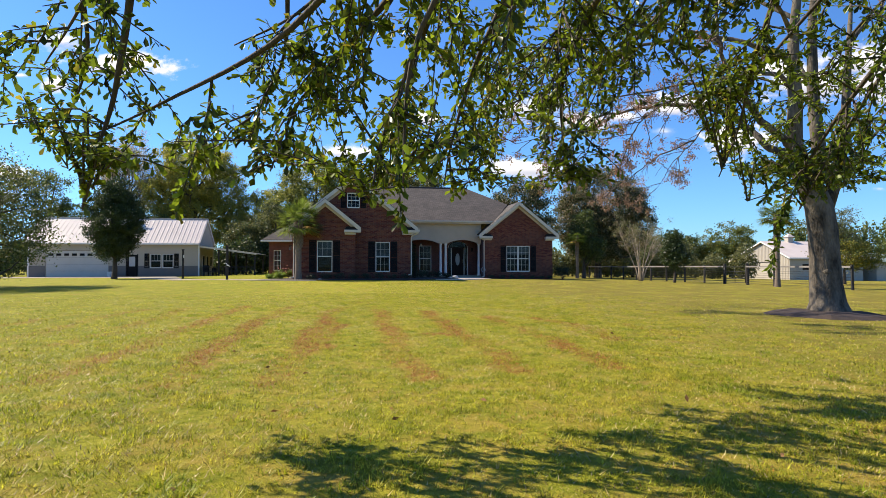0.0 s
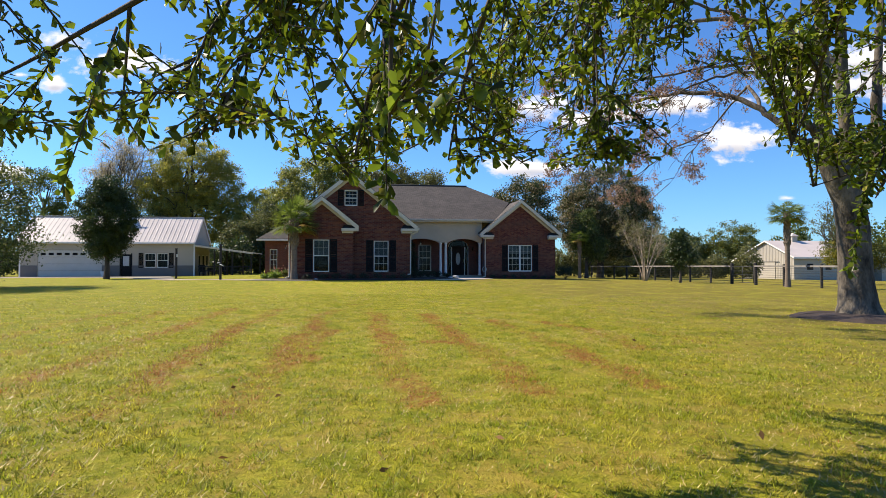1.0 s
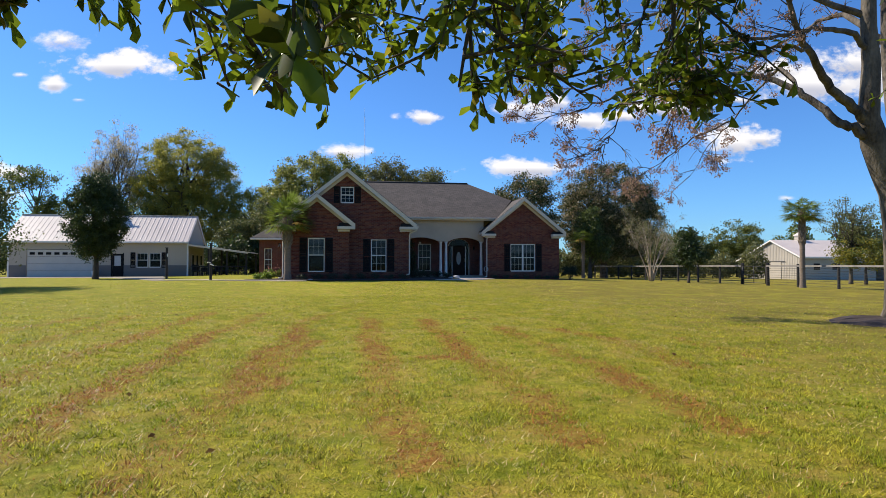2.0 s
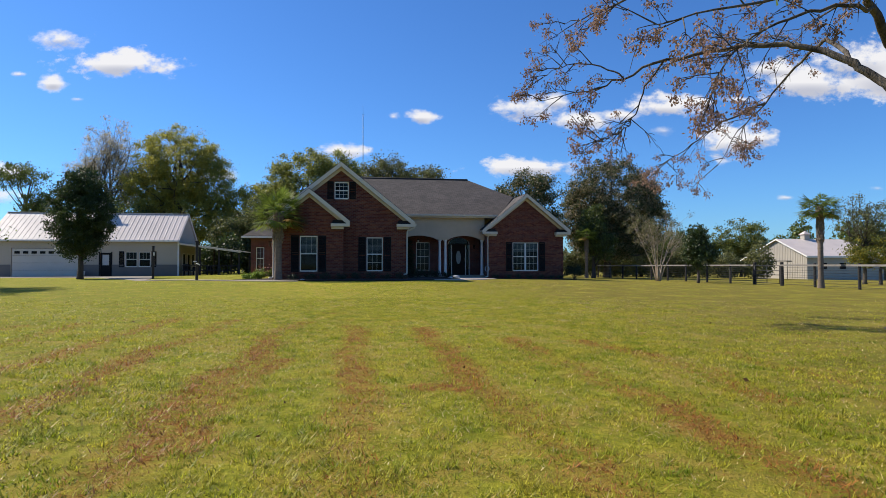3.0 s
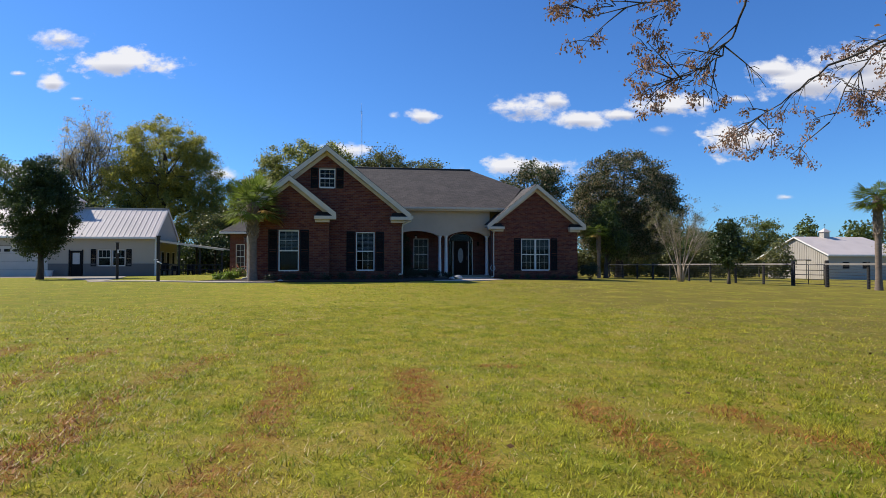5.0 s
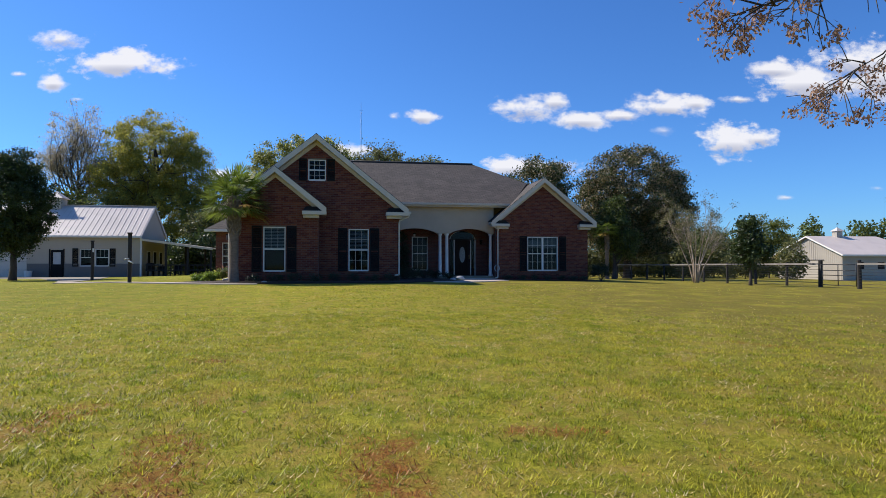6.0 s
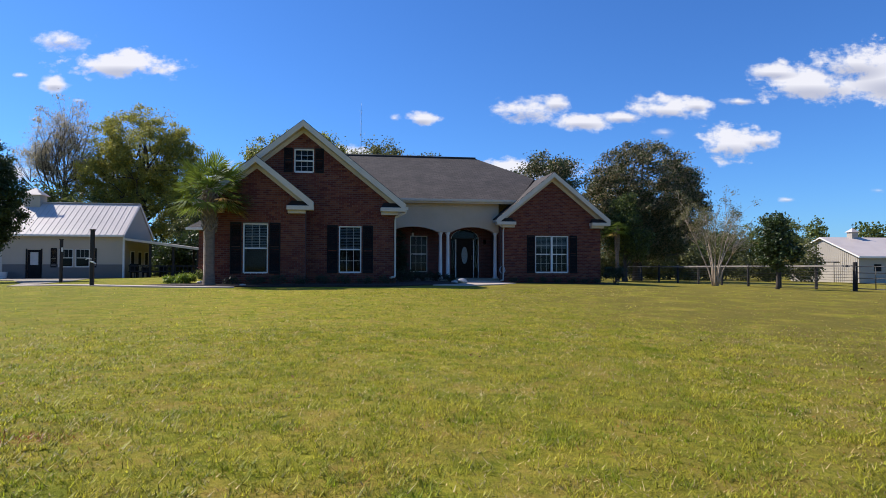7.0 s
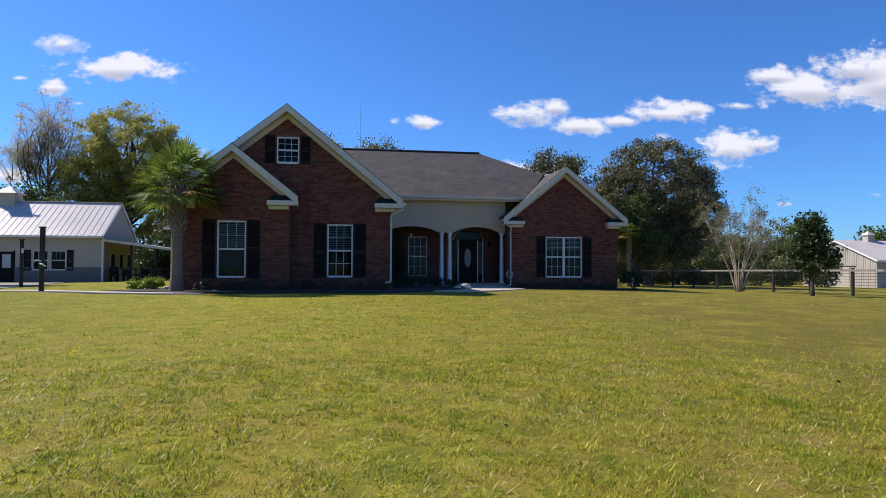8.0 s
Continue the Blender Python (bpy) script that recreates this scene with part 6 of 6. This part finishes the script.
    hang(32, (5.2, 1.2, 4.3), (5.7, 3.4, 3.6), (5.9, 5.0, 2.8), (5.9, 5.8, 2.2), (5.8, 6.2, 1.8))
    hang(26, (5.0, 1.6, 4.4), (5.6, 4.0, 4.0), (5.8, 5.8, 3.4), (6.0, 6.8, 2.8))
    hang(12, (4.2, 1.8, 4.2), (4.5, 4.0, 3.5), (4.6, 5.4, 3.0), (4.7, 6.3, 2.6))
    hang(21, (2.9, 2.6, 4.1), (2.8, 4.8, 3.5), (2.7, 6.0, 3.1), (2.5, 6.8, 2.8))
    hang(16, (1.8, 1.5, 4.1), (1.0, 3.6, 3.3), (0.4, 4.6, 2.95), (-0.2, 5.0, 2.75))
    hang(12, (1.5, 2.2, 4.2), (1.2, 4.2, 3.4), (1.3, 5.6, 3.0), (1.2, 6.2, 2.6))
    hang(18, (2.6, 1.8, 4.2), (2.4, 3.4, 3.7), (2.3, 4.4, 3.2), (2.35, 5.0, 2.75))
    hang(16, (3.4, 1.8, 4.3), (3.2, 3.4, 3.8), (3.0, 4.6, 3.2), (3.0, 5.2, 2.7))
    env_x = [-3, -2.2, -1.5, -1.1, -0.6, -0.25, 0.1, 0.25, 0.5, 0.85, 1.2, 1.6, 2.2, 2.7, 3.0, 3.3, 3.6, 4.4, 4.7, 5.2, 7.5]
    env_z = [2.3, 2.1, 1.9, 1.8, 1.65, 1.6, 1.62, 1.75, 1.65, 1.5, 1.55, 1.6, 1.68, 1.65, 1.8, 2.05, 2.6, 2.6, 1.7, 1.4, 1.5]
    leaf_p, leaf_d = [], []
    NEAR = np.array((0.78, 0.94, 1.04))

    def lowest(x, y):
        """The underside of the hanging foliage: ragged across, and rising ahead."""
        ahead = (x - 1.25) * 0.155 + (y - 4.3) * 0.988
        return max(np.interp(x, env_x, env_z), 1.12 + (0.46 if x < 3.0 else 0.37) * ahead)


    def leaves_on(a, b, gap=0.026):
        a, b = np.array(a), np.array(b)
        L = np.linalg.norm(b - a)
        k = max(2, int(L / gap))
        t = (np.arange(k) + rng.random(k)) / k
        ax = (b - a) / (L + 1e-9)
        o = rng.normal(size=(k, 3)) * 0.8 + ax * 0.7 + np.array([0, 0, -0.25])
        leaf_p.append(a + (b - a) * t[:, None] + rng.normal(size=(k, 3)) * 0.008)
        leaf_d.append(o)

    for count, b in boughs:
        if b[-1][0] < 2.0 and b[0][2] < 4.5:
            b = b[:1] + [NEAR + (p - NEAR) * 0.88 for p in b[1:]]
        n = len(b)
        # a smooth line through the bough's joints
        line = []
        for i in range(n - 1):
            p0, p1, p2, p3 = b[max(i - 1, 0)], b[i], b[i + 1], b[min(i + 2, n - 1)]
            for t in np.linspace(0, 1, 6, endpoint=False):
                line.append(0.5 * (2 * p1 + (p2 - p0) * t + (2 * p0 - 5 * p1 + 4 * p2 - p3) * t * t + (3 * p1 - p0 - 3 * p2 + p3) * t ** 3))
        line.append(b[-1])
        k = len(line)
        runs.append(([W(*p) for p in line], [0.05 * (1 - i / (k - 1)) ** 1.4 + 0.005 for i in range(k)]))
        for _ in range(count):
            u = rng.uniform(0.36 if b[0][2] < 4.5 else 0.62, 1.0) * (k - 1)
            i = min(int(u), k - 2)
            s = line[i] + (line[i + 1] - line[i]) * (u - i)
            along = line[i + 1] - line[i]
            along /= np.linalg.norm(along)
            d = along * 0.5 + rng.normal(size=3) * 0.6 + np.array([0, 0.0, -0.35])
            d /= np.linalg.norm(d)
            L = rng.uniform(0.3, 0.85)
            floor = lowest(s[0] + d[0] * L, s[1] + d[1] * L) + rng.exponential(0.12)
            m = s + d * L * 0.5 + np.array([0, 0, 0.03])
            e = s + d * L + np.array([0, 0, -0.15 * L])
            e[2] = max(e[2], floor)
            m[2] = max(m[2], floor + 0.02)
            if s[0] < -1.35 or s[2] > 4.3:
                continue
            runs.append(([W(*s), W(*m), W(*e)], [0.010, 0.006, 0.003]))
            leaves_on(s, m), leaves_on(m, e)
            for _ in range(4):
                q = s + (e - s) * rng.uniform(0.2, 1.0)
                d2 = d * 0.5 + rng.normal(size=3) * 0.7 + np.array([0, 0, -0.3])
                d2 /= np.linalg.norm(d2)
                e2 = q + d2 * rng.uniform(0.1, 0.34)
                e2[2] = max(e2[2], lowest(e2[0], e2[1]) + rng.exponential(0.08))
                runs.append(([W(*q), W(*((q + e2) / 2)), W(*e2)], [0.005, 0.004, 0.002]))
                leaves_on(q, e2, 0.019)
    # two sprays that hang lower
    for s, e in (((-0.1, 3.9, 2.0), (-0.27, 3.83, 1.32)), ((0.95, 3.5, 1.9), (0.96, 3.45, 1.26)), ((-0.7, 4.8, 2.2), (-0.95, 4.75, 1.7)), ((4.9, 5.4, 2.1), (4.2, 5.0, 1.6)), ((4.75, 5.4, 1.75), (4.5, 5.3, 1.0)), ((4.9, 5.4, 1.9), (4.6, 5.35, 1.35))):
        s, e = np.array(s), np.array(e)
        runs.append(([W(*s), W(*((s + e) / 2)), W(*e)], [0.006, 0.004, 0.002]))
        leaves_on(s, e, 0.014), leaves_on(s, e, 0.02)
    tubes("trunk", runs, BARK_DARK, ob, sides=6)
    p, d = np.concatenate(leaf_p), np.concatenate(leaf_d)
    k = rng.random(len(p)) < 0.06
    part("leaves", obovate_leaves("leaves", p[~k] - root, d[~k], 0.067, LEAF_OAK, rng), ob, "glossy spoon-shaped green oak leaves")
    part("leaves", obovate_leaves("leaves", p[k] - root, d[k], 0.06, LEAF_YELLOW, rng), ob, "yellowing oak leaves")
    # the crown above, out of the low branches
    cp, _ = crown_points([(0.3, 0.5, 6.6, 4.2, 3.6, 2.2), (-2.2, 0.2, 6.0, 2.6, 2.6, 1.6), (3.0, -0.5, 6.0, 2.8, 2.8, 1.6)], 9000, rng, 160, 0.6, 0.3)
    part("crown", leaf_mesh("crown", cp, 0.12, LEAF_OAK, rng), ob)
    return len(p)


hanging_oak()

# ---------------------------------------------------------------- grass blades along the flight line
def grass_mat(name, a, b, tr=0.35):
    return mat(name, a, b, 0.5, 2.6, 20.0, 0.0, span=(0.52, 0.9), translucent=tr, vary=0.6, detail=3.0, spec=0.3)


def grass(name, count, height, material, seed, label, dry=False, rust=False):
    """Short mown blades, a bent triangle each: dense along the flight line, thinner and wider away from it."""
    rng = np.random.default_rng(seed)
    y = np.where(rng.random(count) < 0.9, 1.7 + 21.3 * rng.random(count), 23 + 13 * rng.random(count) ** 1.4)
    wide = rng.random(count) < 0.55
    side = np.where(rng.random(count) < 0.5, -1, 1)
    s = np.where(wide, side * 2.2 / (1 - rng.random(count) * 0.86), (rng.random(count) * 2 - 1) * 2.3)
    x = 0.75 + (y - 0.2) * 0.155 + s
    w = worn_at(x, y)
    # tufts: two sizes of random cells
    cells = rng.random(4096)
    tuft = np.zeros(count)
    for size, share in ((0.055, 0.45), (0.13, 0.3), (0.4, 0.25)):
        cx, cy = np.floor(x / size + 0.35 * np.sin(y * 9)).astype(np.int64), np.floor(y / size + 0.35 * np.sin(x * 8)).astype(np.int64)
        tuft += share * cells[(cx * 7919 + cy * 104729) % 4096]
    tuft = np.clip((tuft - 0.25) / 0.5, 0, 1)
    # broad thin and lush patches
    patch = 0.5 + 0.5 * np.sin(x * 1.7 + 1.3 * np.sin(y * 0.9)) * np.sin(y * 1.3 + 1.1 * np.sin(x * 1.1 + 2)) + 0.25 * np.sin(x * 4.1 + y * 2.3)
    thin = np.clip((x - 5.0) / 6.0, 0, 1)
    w = w * np.clip(0.3 + 1.3 * tuft, 0, 1)
    if rust:
        keep = rng.random(count) < w * 0.85 + 0.05 * (tuft < 0.5)
    elif dry:
        keep = rng.random(count) < (1 - tuft) * (0.25 + 0.6 * patch) * (1 - np.minimum(w, 1))
    else:
        keep = (rng.random(count) > w * 0.6) & (rng.random(count) < 0.1 + 1.1 * tuft ** 1.5) & (rng.random(count) < 1.15 - 0.55 * patch - 0.6 * thin)
    keep &= ~((y > 34.2) & (x > -6) & (x < 9))
    x, y, s, w, tuft = x[keep], y[keep], s[keep], w[keep], tuft[keep]
    n = len(x)
    gx, gy = np.arange(-20, 26, 0.4), np.arange(-1, 38, 0.4)
    gz = np.array([[ground_z(a, b) for a in gx] for b in gy])
    fx, fy = np.clip((x + 20) / 0.4, 0, len(gx) - 1.01), np.clip((y + 1) / 0.4, 0, len(gy) - 1.01)
    i, j = fx.astype(int), fy.astype(int)
    u, v = fx - i, fy - j
    z = gz[j, i] * (1 - u) * (1 - v) + gz[j, i + 1] * u * (1 - v) + gz[j + 1, i] * (1 - u) * v + gz[j + 1, i + 1] * u * v
    far = np.maximum(np.maximum(np.abs(s) / 0.72, 2.4), (y - 17))
    az, lean = rng.random(n) * 2 * np.pi, rng.random(n) * 1.5 + (0.9 if dry else 0.3)
    h = height * (0.4 + 0.8 * rng.random(n)) * (0.25 + 1.5 * tuft)
    wd = (0.0021 + 0.0027 * rng.random(n)) * (far / 2.4) ** 0.52
    dx, dy = np.cos(az), np.sin(az)
    o = np.stack([x, y, z - 0.003], 1)
    sd = np.stack([-dy * wd, dx * wd, np.zeros(n)], 1)
    tip = o + np.stack([dx * h * lean, dy * h * lean, h], 1)
    vs = np.stack([o - sd, o + sd, tip], 1).reshape(-1, 3)
    fs = np.arange(n * 3).reshape(-1, 3)
    tagged(new(name, big_mesh(name, vs, fs, material)), label, "grass", kind="stuff")


GRASS_A = grass_mat("grass_blade", (0.185, 0.25, 0.007), (0.48, 0.42, 0.045), 0.5)
GRASS_DRY = grass_mat("dry_grass_blade", (0.60, 0.50, 0.24), (0.44, 0.31, 0.10), 0.35)
GRASS_RUST = grass_mat("rusty_grass_blade", (0.40, 0.165, 0.034), (0.24, 0.09, 0.018), 0.3)
grass("grass", 1550000, 0.022, GRASS_A, 61, "short mown green grass blades")
grass("dry_grass", 520000, 0.024, GRASS_DRY, 62, "dry straw-coloured grass blades", True)
grass("rusty_grass", 640000, 0.022, GRASS_RUST, 63, "thin rust-coloured dead grass blades", True, True)


LEAF_FALLEN = leaf_mat("fallen_leaf", (0.30, 0.15, 0.05), (0.10, 0.05, 0.02), 0.1, 0.8, 0.6)


def fallen_leaves():
    rng = np.random.default_rng(9)
    n = 170
    y = 2.2 + 24 * rng.random(n) ** 1.1
    x = 0.75 + y * 0.155 + (rng.random(n) * 2 - 1) * (2.5 + y * 0.6)
    p = np.stack([x, y, [ground_z(a, b) + 0.022 for a, b in zip(x, y)]], 1)
    d = rng.normal(size=(n, 3)) * np.array([1, 1, 0.25])
    me = leaf_mesh("fallen_leaves", p, 0.042, LEAF_FALLEN, rng, droop=-0.05, aspect=0.55, spread=0.6, dirs=d)
    tagged(new("fallen_leaves", me), "scattered brown fallen leaves", "leaves", kind="stuff")


fallen_leaves()

# ---------------------------------------------------------------- planting along the house
LEAF_LIME = leaf_mat("lime_shrub_leaf", (0.26, 0.34, 0.04), (0.14, 0.22, 0.03), 0.4)
LEAF_SHRUB = leaf_mat("dark_shrub_leaf", (0.035, 0.055, 0.02), (0.018, 0.03, 0.012), 0.2)
PETAL = leaf_mat("pink_flower_petal", (0.62, 0.16, 0.14), (0.75, 0.45, 0.35), 0.3)


def shrub(x, y, r, h, leaf, seed, label, count=900, size=0.06, group="", dz=0.0):
    rng = np.random.default_rng(seed)
    ob = thing("shrub", (x, y, ground_z(x, y) + 0.03 + dz), label, "shrub", group)
    pts, mids = crown_points([(0, 0, h * 0.55, r, r, h * 0.45)], count, rng, 40, r * 0.3, 0.4)
    runs = [limb((0, 0, -0.05), m * np.array([0.8, 0.8, 1]), 0.012, 0.004, rng, k=3) for m in mids[:12]]
    tubes("stem", runs, BARK_DARK, ob, sides=4)
    part("foliage", leaf_mesh("foliage", pts, size, leaf, rng, aspect=0.5), ob)
    return ob


for i, (x, y, r, h) in enumerate(((-3.9, 38.6, 0.36, 0.3), (-3.35, 38.3, 0.34, 0.38))):
    shrub(x, y, r, h, LEAF_LIME, 200 + i, "low lime-green shrub at the path's edge", 1400, 0.08, "lime shrubs beside the palm")
for i, x in enumerate(np.arange(-1.4, 4.4, 0.8)):
    y = 36.7 + 0.12 * math.sin(i * 2.1) + (0.7 if x > 1.3 else 0)
    shrub(float(x), y, 0.34, 0.3 + 0.05 * (i % 3), LEAF_SHRUB, 220 + i, "small dark evergreen shrub in the mulch bed", 500, 0.05, "dark shrubs along the front wall")
for i, (x, y, r, h) in enumerate(((5.0, 40.2, 0.5, 0.5), (5.6, 41.6, 0.5, 0.55), (6.2, 42.6, 0.45, 0.5), (6.9, 43.2, 0.45, 0.45), (7.6, 42.9, 0.35, 0.35), (5.2, 43.4, 0.5, 0.6))):
    shrub(x, y, r, h, LEAF_SHRUB, 240 + i, "dark shrub beside the porch", 900, 0.06, "dark shrubs beside the porch")
for i, x in enumerate((10.9, 11.7, 12.4, 13.1, 13.9, 14.6, 15.2)):
    shrub(x, 43.3, 0.28, 0.26, LEAF_SHRUB, 260 + i, "small shrub under the double window", 360, 0.05, "small shrubs under the double window")
shrub(16.3, 43.6, 0.6, 1.05, LEAF_SHRUB, 270, "dark bush at the house corner", 2600, 0.07)
# climbing plant on the porch
rng = np.random.default_rng(8)
vine = thing("climbing_vine", (5.4, 44.95, FLOOR), "dark climbing plant beside the porch window", "vine")
pts, mids = crown_points([(0, 0, 0.5, 0.5, 0.25, 0.55), (0.0, 0, 1.3, 0.42, 0.22, 0.7), (-0.05, 0, 2.1, 0.26, 0.18, 0.45)], 4200, rng, 150, 0.13, 0.2)
tubes("stem", [([(0, 0, -0.02), (0.03, 0, 1.0), (0, 0.02, 2.1)], [0.02, 0.015, 0.006])], BARK_DARK, vine, sides=5)
part("foliage", leaf_mesh("foliage", pts, 0.08, LEAF_SHRUB, rng), vine)
# flower bushes by the bay room
for i, (x, y) in enumerate(((-3.4, 44.3), (-4.1, 44.6))):
    s = shrub(x, y, 0.34, 0.5, LEAF_MID, 280 + i, "leafy bush with pink flowers by the bay room", 1000, 0.08, "flowering bushes by the bay room")
    fp = rng.normal(size=(18, 3)) * np.array([0.28, 0.28, 0.1]) + np.array([0, 0, 0.55])
    part("flowers", leaf_mesh("flowers", fp, 0.07, PETAL, rng, droop=-0.2, aspect=0.9), s, "pink blossoms")
# pale stones beside the path
STONE = mat("pale_stone", (0.55, 0.53, 0.5), (0.4, 0.38, 0.36), 0.85, 6, 40, 0.4)
for i, (x, y, r) in enumerate(((8.0, 41.9, 0.26), (7.55, 41.4, 0.16), (-0.9, 35.9, 0.12))):
    bm = bmesh.new()
    bmesh.ops.create_icosphere(bm, subdivisions=3, radius=r)
    for v in bm.verts:
        v.co *= 1 + 0.25 * noise.noise(v.co * 5 + Vector((i * 7, 0, 0)))
        v.co.z *= 0.55
    ob = new("garden_stone", bm_mesh("garden_stone", bm, STONE, True))
    ob.location = (x, y, ground_z(x, y) + r * 0.35)
    tagged(ob, "rounded pale garden stone beside the path", "stone", "garden stones")
# porch lantern on the brick beside the bay room
lan = thing("wall_lantern", (-2.74, 38.9, 2.15), "dark wall lantern on the brick corner", "lantern")
box("backplate", 0.08, 0.118, -0.06, 0.06, -0.1, 0.12, BLACK, lan)
box("arm", -0.06, 0.08, -0.012, 0.012, 0.08, 0.105, BLACK, lan)
box("lamp_glass", -0.14, -0.02, -0.05, 0.05, -0.18, 0.06, glass_mat("lantern_glass", (0.8, 0.8, 0.75)), lan)
box("lamp_cap", -0.16, 0.0, -0.07, 0.07, 0.06, 0.1, BLACK, lan)
# small fixtures of the porch
sconce = thing("wall_lantern", (9.97, 45.9, 2.2), "small dark lantern on the porch wall", "lantern")
box("backplate", -0.05, 0.05, 0.06, 0.098, -0.1, 0.12, BLACK, sconce)
box("lamp_glass", -0.055, 0.055, -0.06, 0.05, -0.14, 0.08, glass_mat("sconce_glass", (0.8, 0.8, 0.75)), sconce, "clear glass lantern body")
box("lamp_cap", -0.075, 0.075, -0.08, 0.06, 0.08, 0.12, BLACK, sconce)
pend = thing("hanging_lantern", (6.02, 45.2, 2.5), "small pale lantern hanging from the porch ceiling", "lantern")
tubes("chain", [([(0, 0, 0.6), (0, 0, 0.18)], [0.008, 0.008])], WIRE, pend, sides=4)
box("lamp_body", -0.05, 0.05, -0.05, 0.05, -0.08, 0.12, CREAM, pend, "pale lantern body", 0.02)
box("lamp_cap", -0.07, 0.07, -0.07, 0.07, 0.122, 0.17, BLACK, pend)
hose = thing("garden_hose", (10.36, 43.66, 0.72), "pale coiled garden hose on a wall hook", "hose")
coil = [(0.13 * (1 + 0.12 * math.sin(a * 0.31)) * math.cos(a), -0.01 * (a / 6.28), 0.17 * math.sin(a)) for a in np.linspace(0, 6.28 * 4, 60)]
tubes("coil", [(coil, [0.012] * 60)], mat("pale_hose", (0.5, 0.52, 0.55), None, 0.5), hose, "pale rubber coil", 5)
box("hook", -0.02, 0.02, -0.05, 0.13, 0.12, 0.17, BLACK, hose)
# radio mast far behind the house
mast = thing("radio_mast", (8.2, 270, -4.0), "thin lattice radio mast far behind the house", "mast")
STEEL = mat("grey_steel", (0.16, 0.17, 0.18), None, 0.5, metal=0.5)
runs = []
for k in range(3):
    a = k * 2.094
    runs.append(([(0.3 * math.cos(a), 0.3 * math.sin(a), 0), (0.22 * math.cos(a), 0.22 * math.sin(a), 69)], [0.05, 0.04]))
for i in range(48):
    a, b = i * 2.094, (i + 1) * 2.094
    runs.append(([(0.26 * math.cos(a), 0.26 * math.sin(a), i * 1.43), (0.26 * math.cos(b), 0.26 * math.sin(b), (i + 1) * 1.43)], [0.025, 0.025]))
tubes("lattice", runs, STEEL, mast, sides=4)
tubes("aerial", [([(0, 0, 68.5), (0, 0, 73)], [0.05, 0.025]), ([(-0.6, 0, 69.5), (0.6, 0, 69.5)], [0.04, 0.04])], STEEL, mast, sides=4)


# ---------------------------------------------------------------- bricks of the walls that face the lawn
def brick_faces(wall, outline, holes, y, first=0):
    """Running bond: whole bricks share one mesh; the first ones become parts, the rest and the cut ones one joined part."""
    course, pitch, joint, thick = 0.0762, 0.213, 0.011, 0.013
    zs = [z for _, z in outline]
    apex = max(outline, key=lambda p: p[1])
    x0, x1 = min(p[0] for p in outline), max(p[0] for p in outline)
    zl, zr = outline[4][1], outline[2][1]
    whole = None
    vs, fs, made = [], [], 0
    rng = random.Random(5)

    def corners(a, b, lo, hi, yy, bev=0.004):
        return [(a, yy + thick, lo), (b, yy + thick, lo), (b, yy + thick, hi), (a, yy + thick, hi), (a + bev, yy, lo + bev), (b - bev, yy, lo + bev), (b - bev, yy, hi - bev), (a + bev, yy, hi - bev)]

    FACES = [(4, 5, 6, 7), (0, 1, 5, 4), (1, 2, 6, 5), (2, 3, 7, 6), (3, 0, 4, 7)]
    row, z = 0, -0.05
    while z + course < max(zs):
        lo, hi, zm = z + joint / 2, z + course - joint / 2, z + course
        left = x0 if zm <= zl else x0 + (zm - zl) / (apex[1] - zl) * (apex[0] - x0)
        right = x1 if zm <= zr else x1 - (zm - zr) / (apex[1] - zr) * (x1 - apex[0])
        spans = [(left, right)]
        for h in holes:
            hx0, hx1, hz0, hz1 = h
            if hi > hz0 and lo < hz1:
                spans = [q for a, b in spans for q in ((a, min(b, hx0 - 0.004)), (max(a, hx1 + 0.004), b)) if q[1] - q[0] > 0.03]
        for a, b in spans:
            x = math.floor(a / pitch) * pitch - (pitch / 2 if row % 2 else 0)
            while x < b:
                p, q = max(x + joint / 2, a), min(x + pitch - joint / 2, b)
                if q - p > 0.02:
                    yy = y + rng.uniform(-0.0012, 0.0012)
                    if q - p > pitch - joint - 1e-4 and made < first and z > 0.5:
                        if whole is None:
                            w, h2 = (pitch - joint) / 2, (course - joint) / 2
                            whole = mesh_of("brick", corners(-w, w, -h2, h2, 0.0), FACES, BRICK_ONE)
                        ob = new("brick", whole)
                        ob.parent = wall
                        ob.location = ((p + q) / 2, yy, (lo + hi) / 2)
                        made += 1
                    else:
                        o = len(vs)
                        vs += corners(p, q, lo, hi, yy)
                        fs += [tuple(o + k for k in f) for f in FACES]
                x += pitch
        z += course
        row += 1
    tagged(part("brickwork", mesh_of("brickwork", vs, fs, BRICK_MANY), wall, "red brick laid in running bond"), kind="stuff")


brick_faces(WALL_A, OUT_A, [WA], 37.31, 300)
brick_faces(WALL_B, OUT_B, [WB, WG], 38.07, 300)
brick_faces(WALL_C, OUT_C, [WC], 43.8, 0)
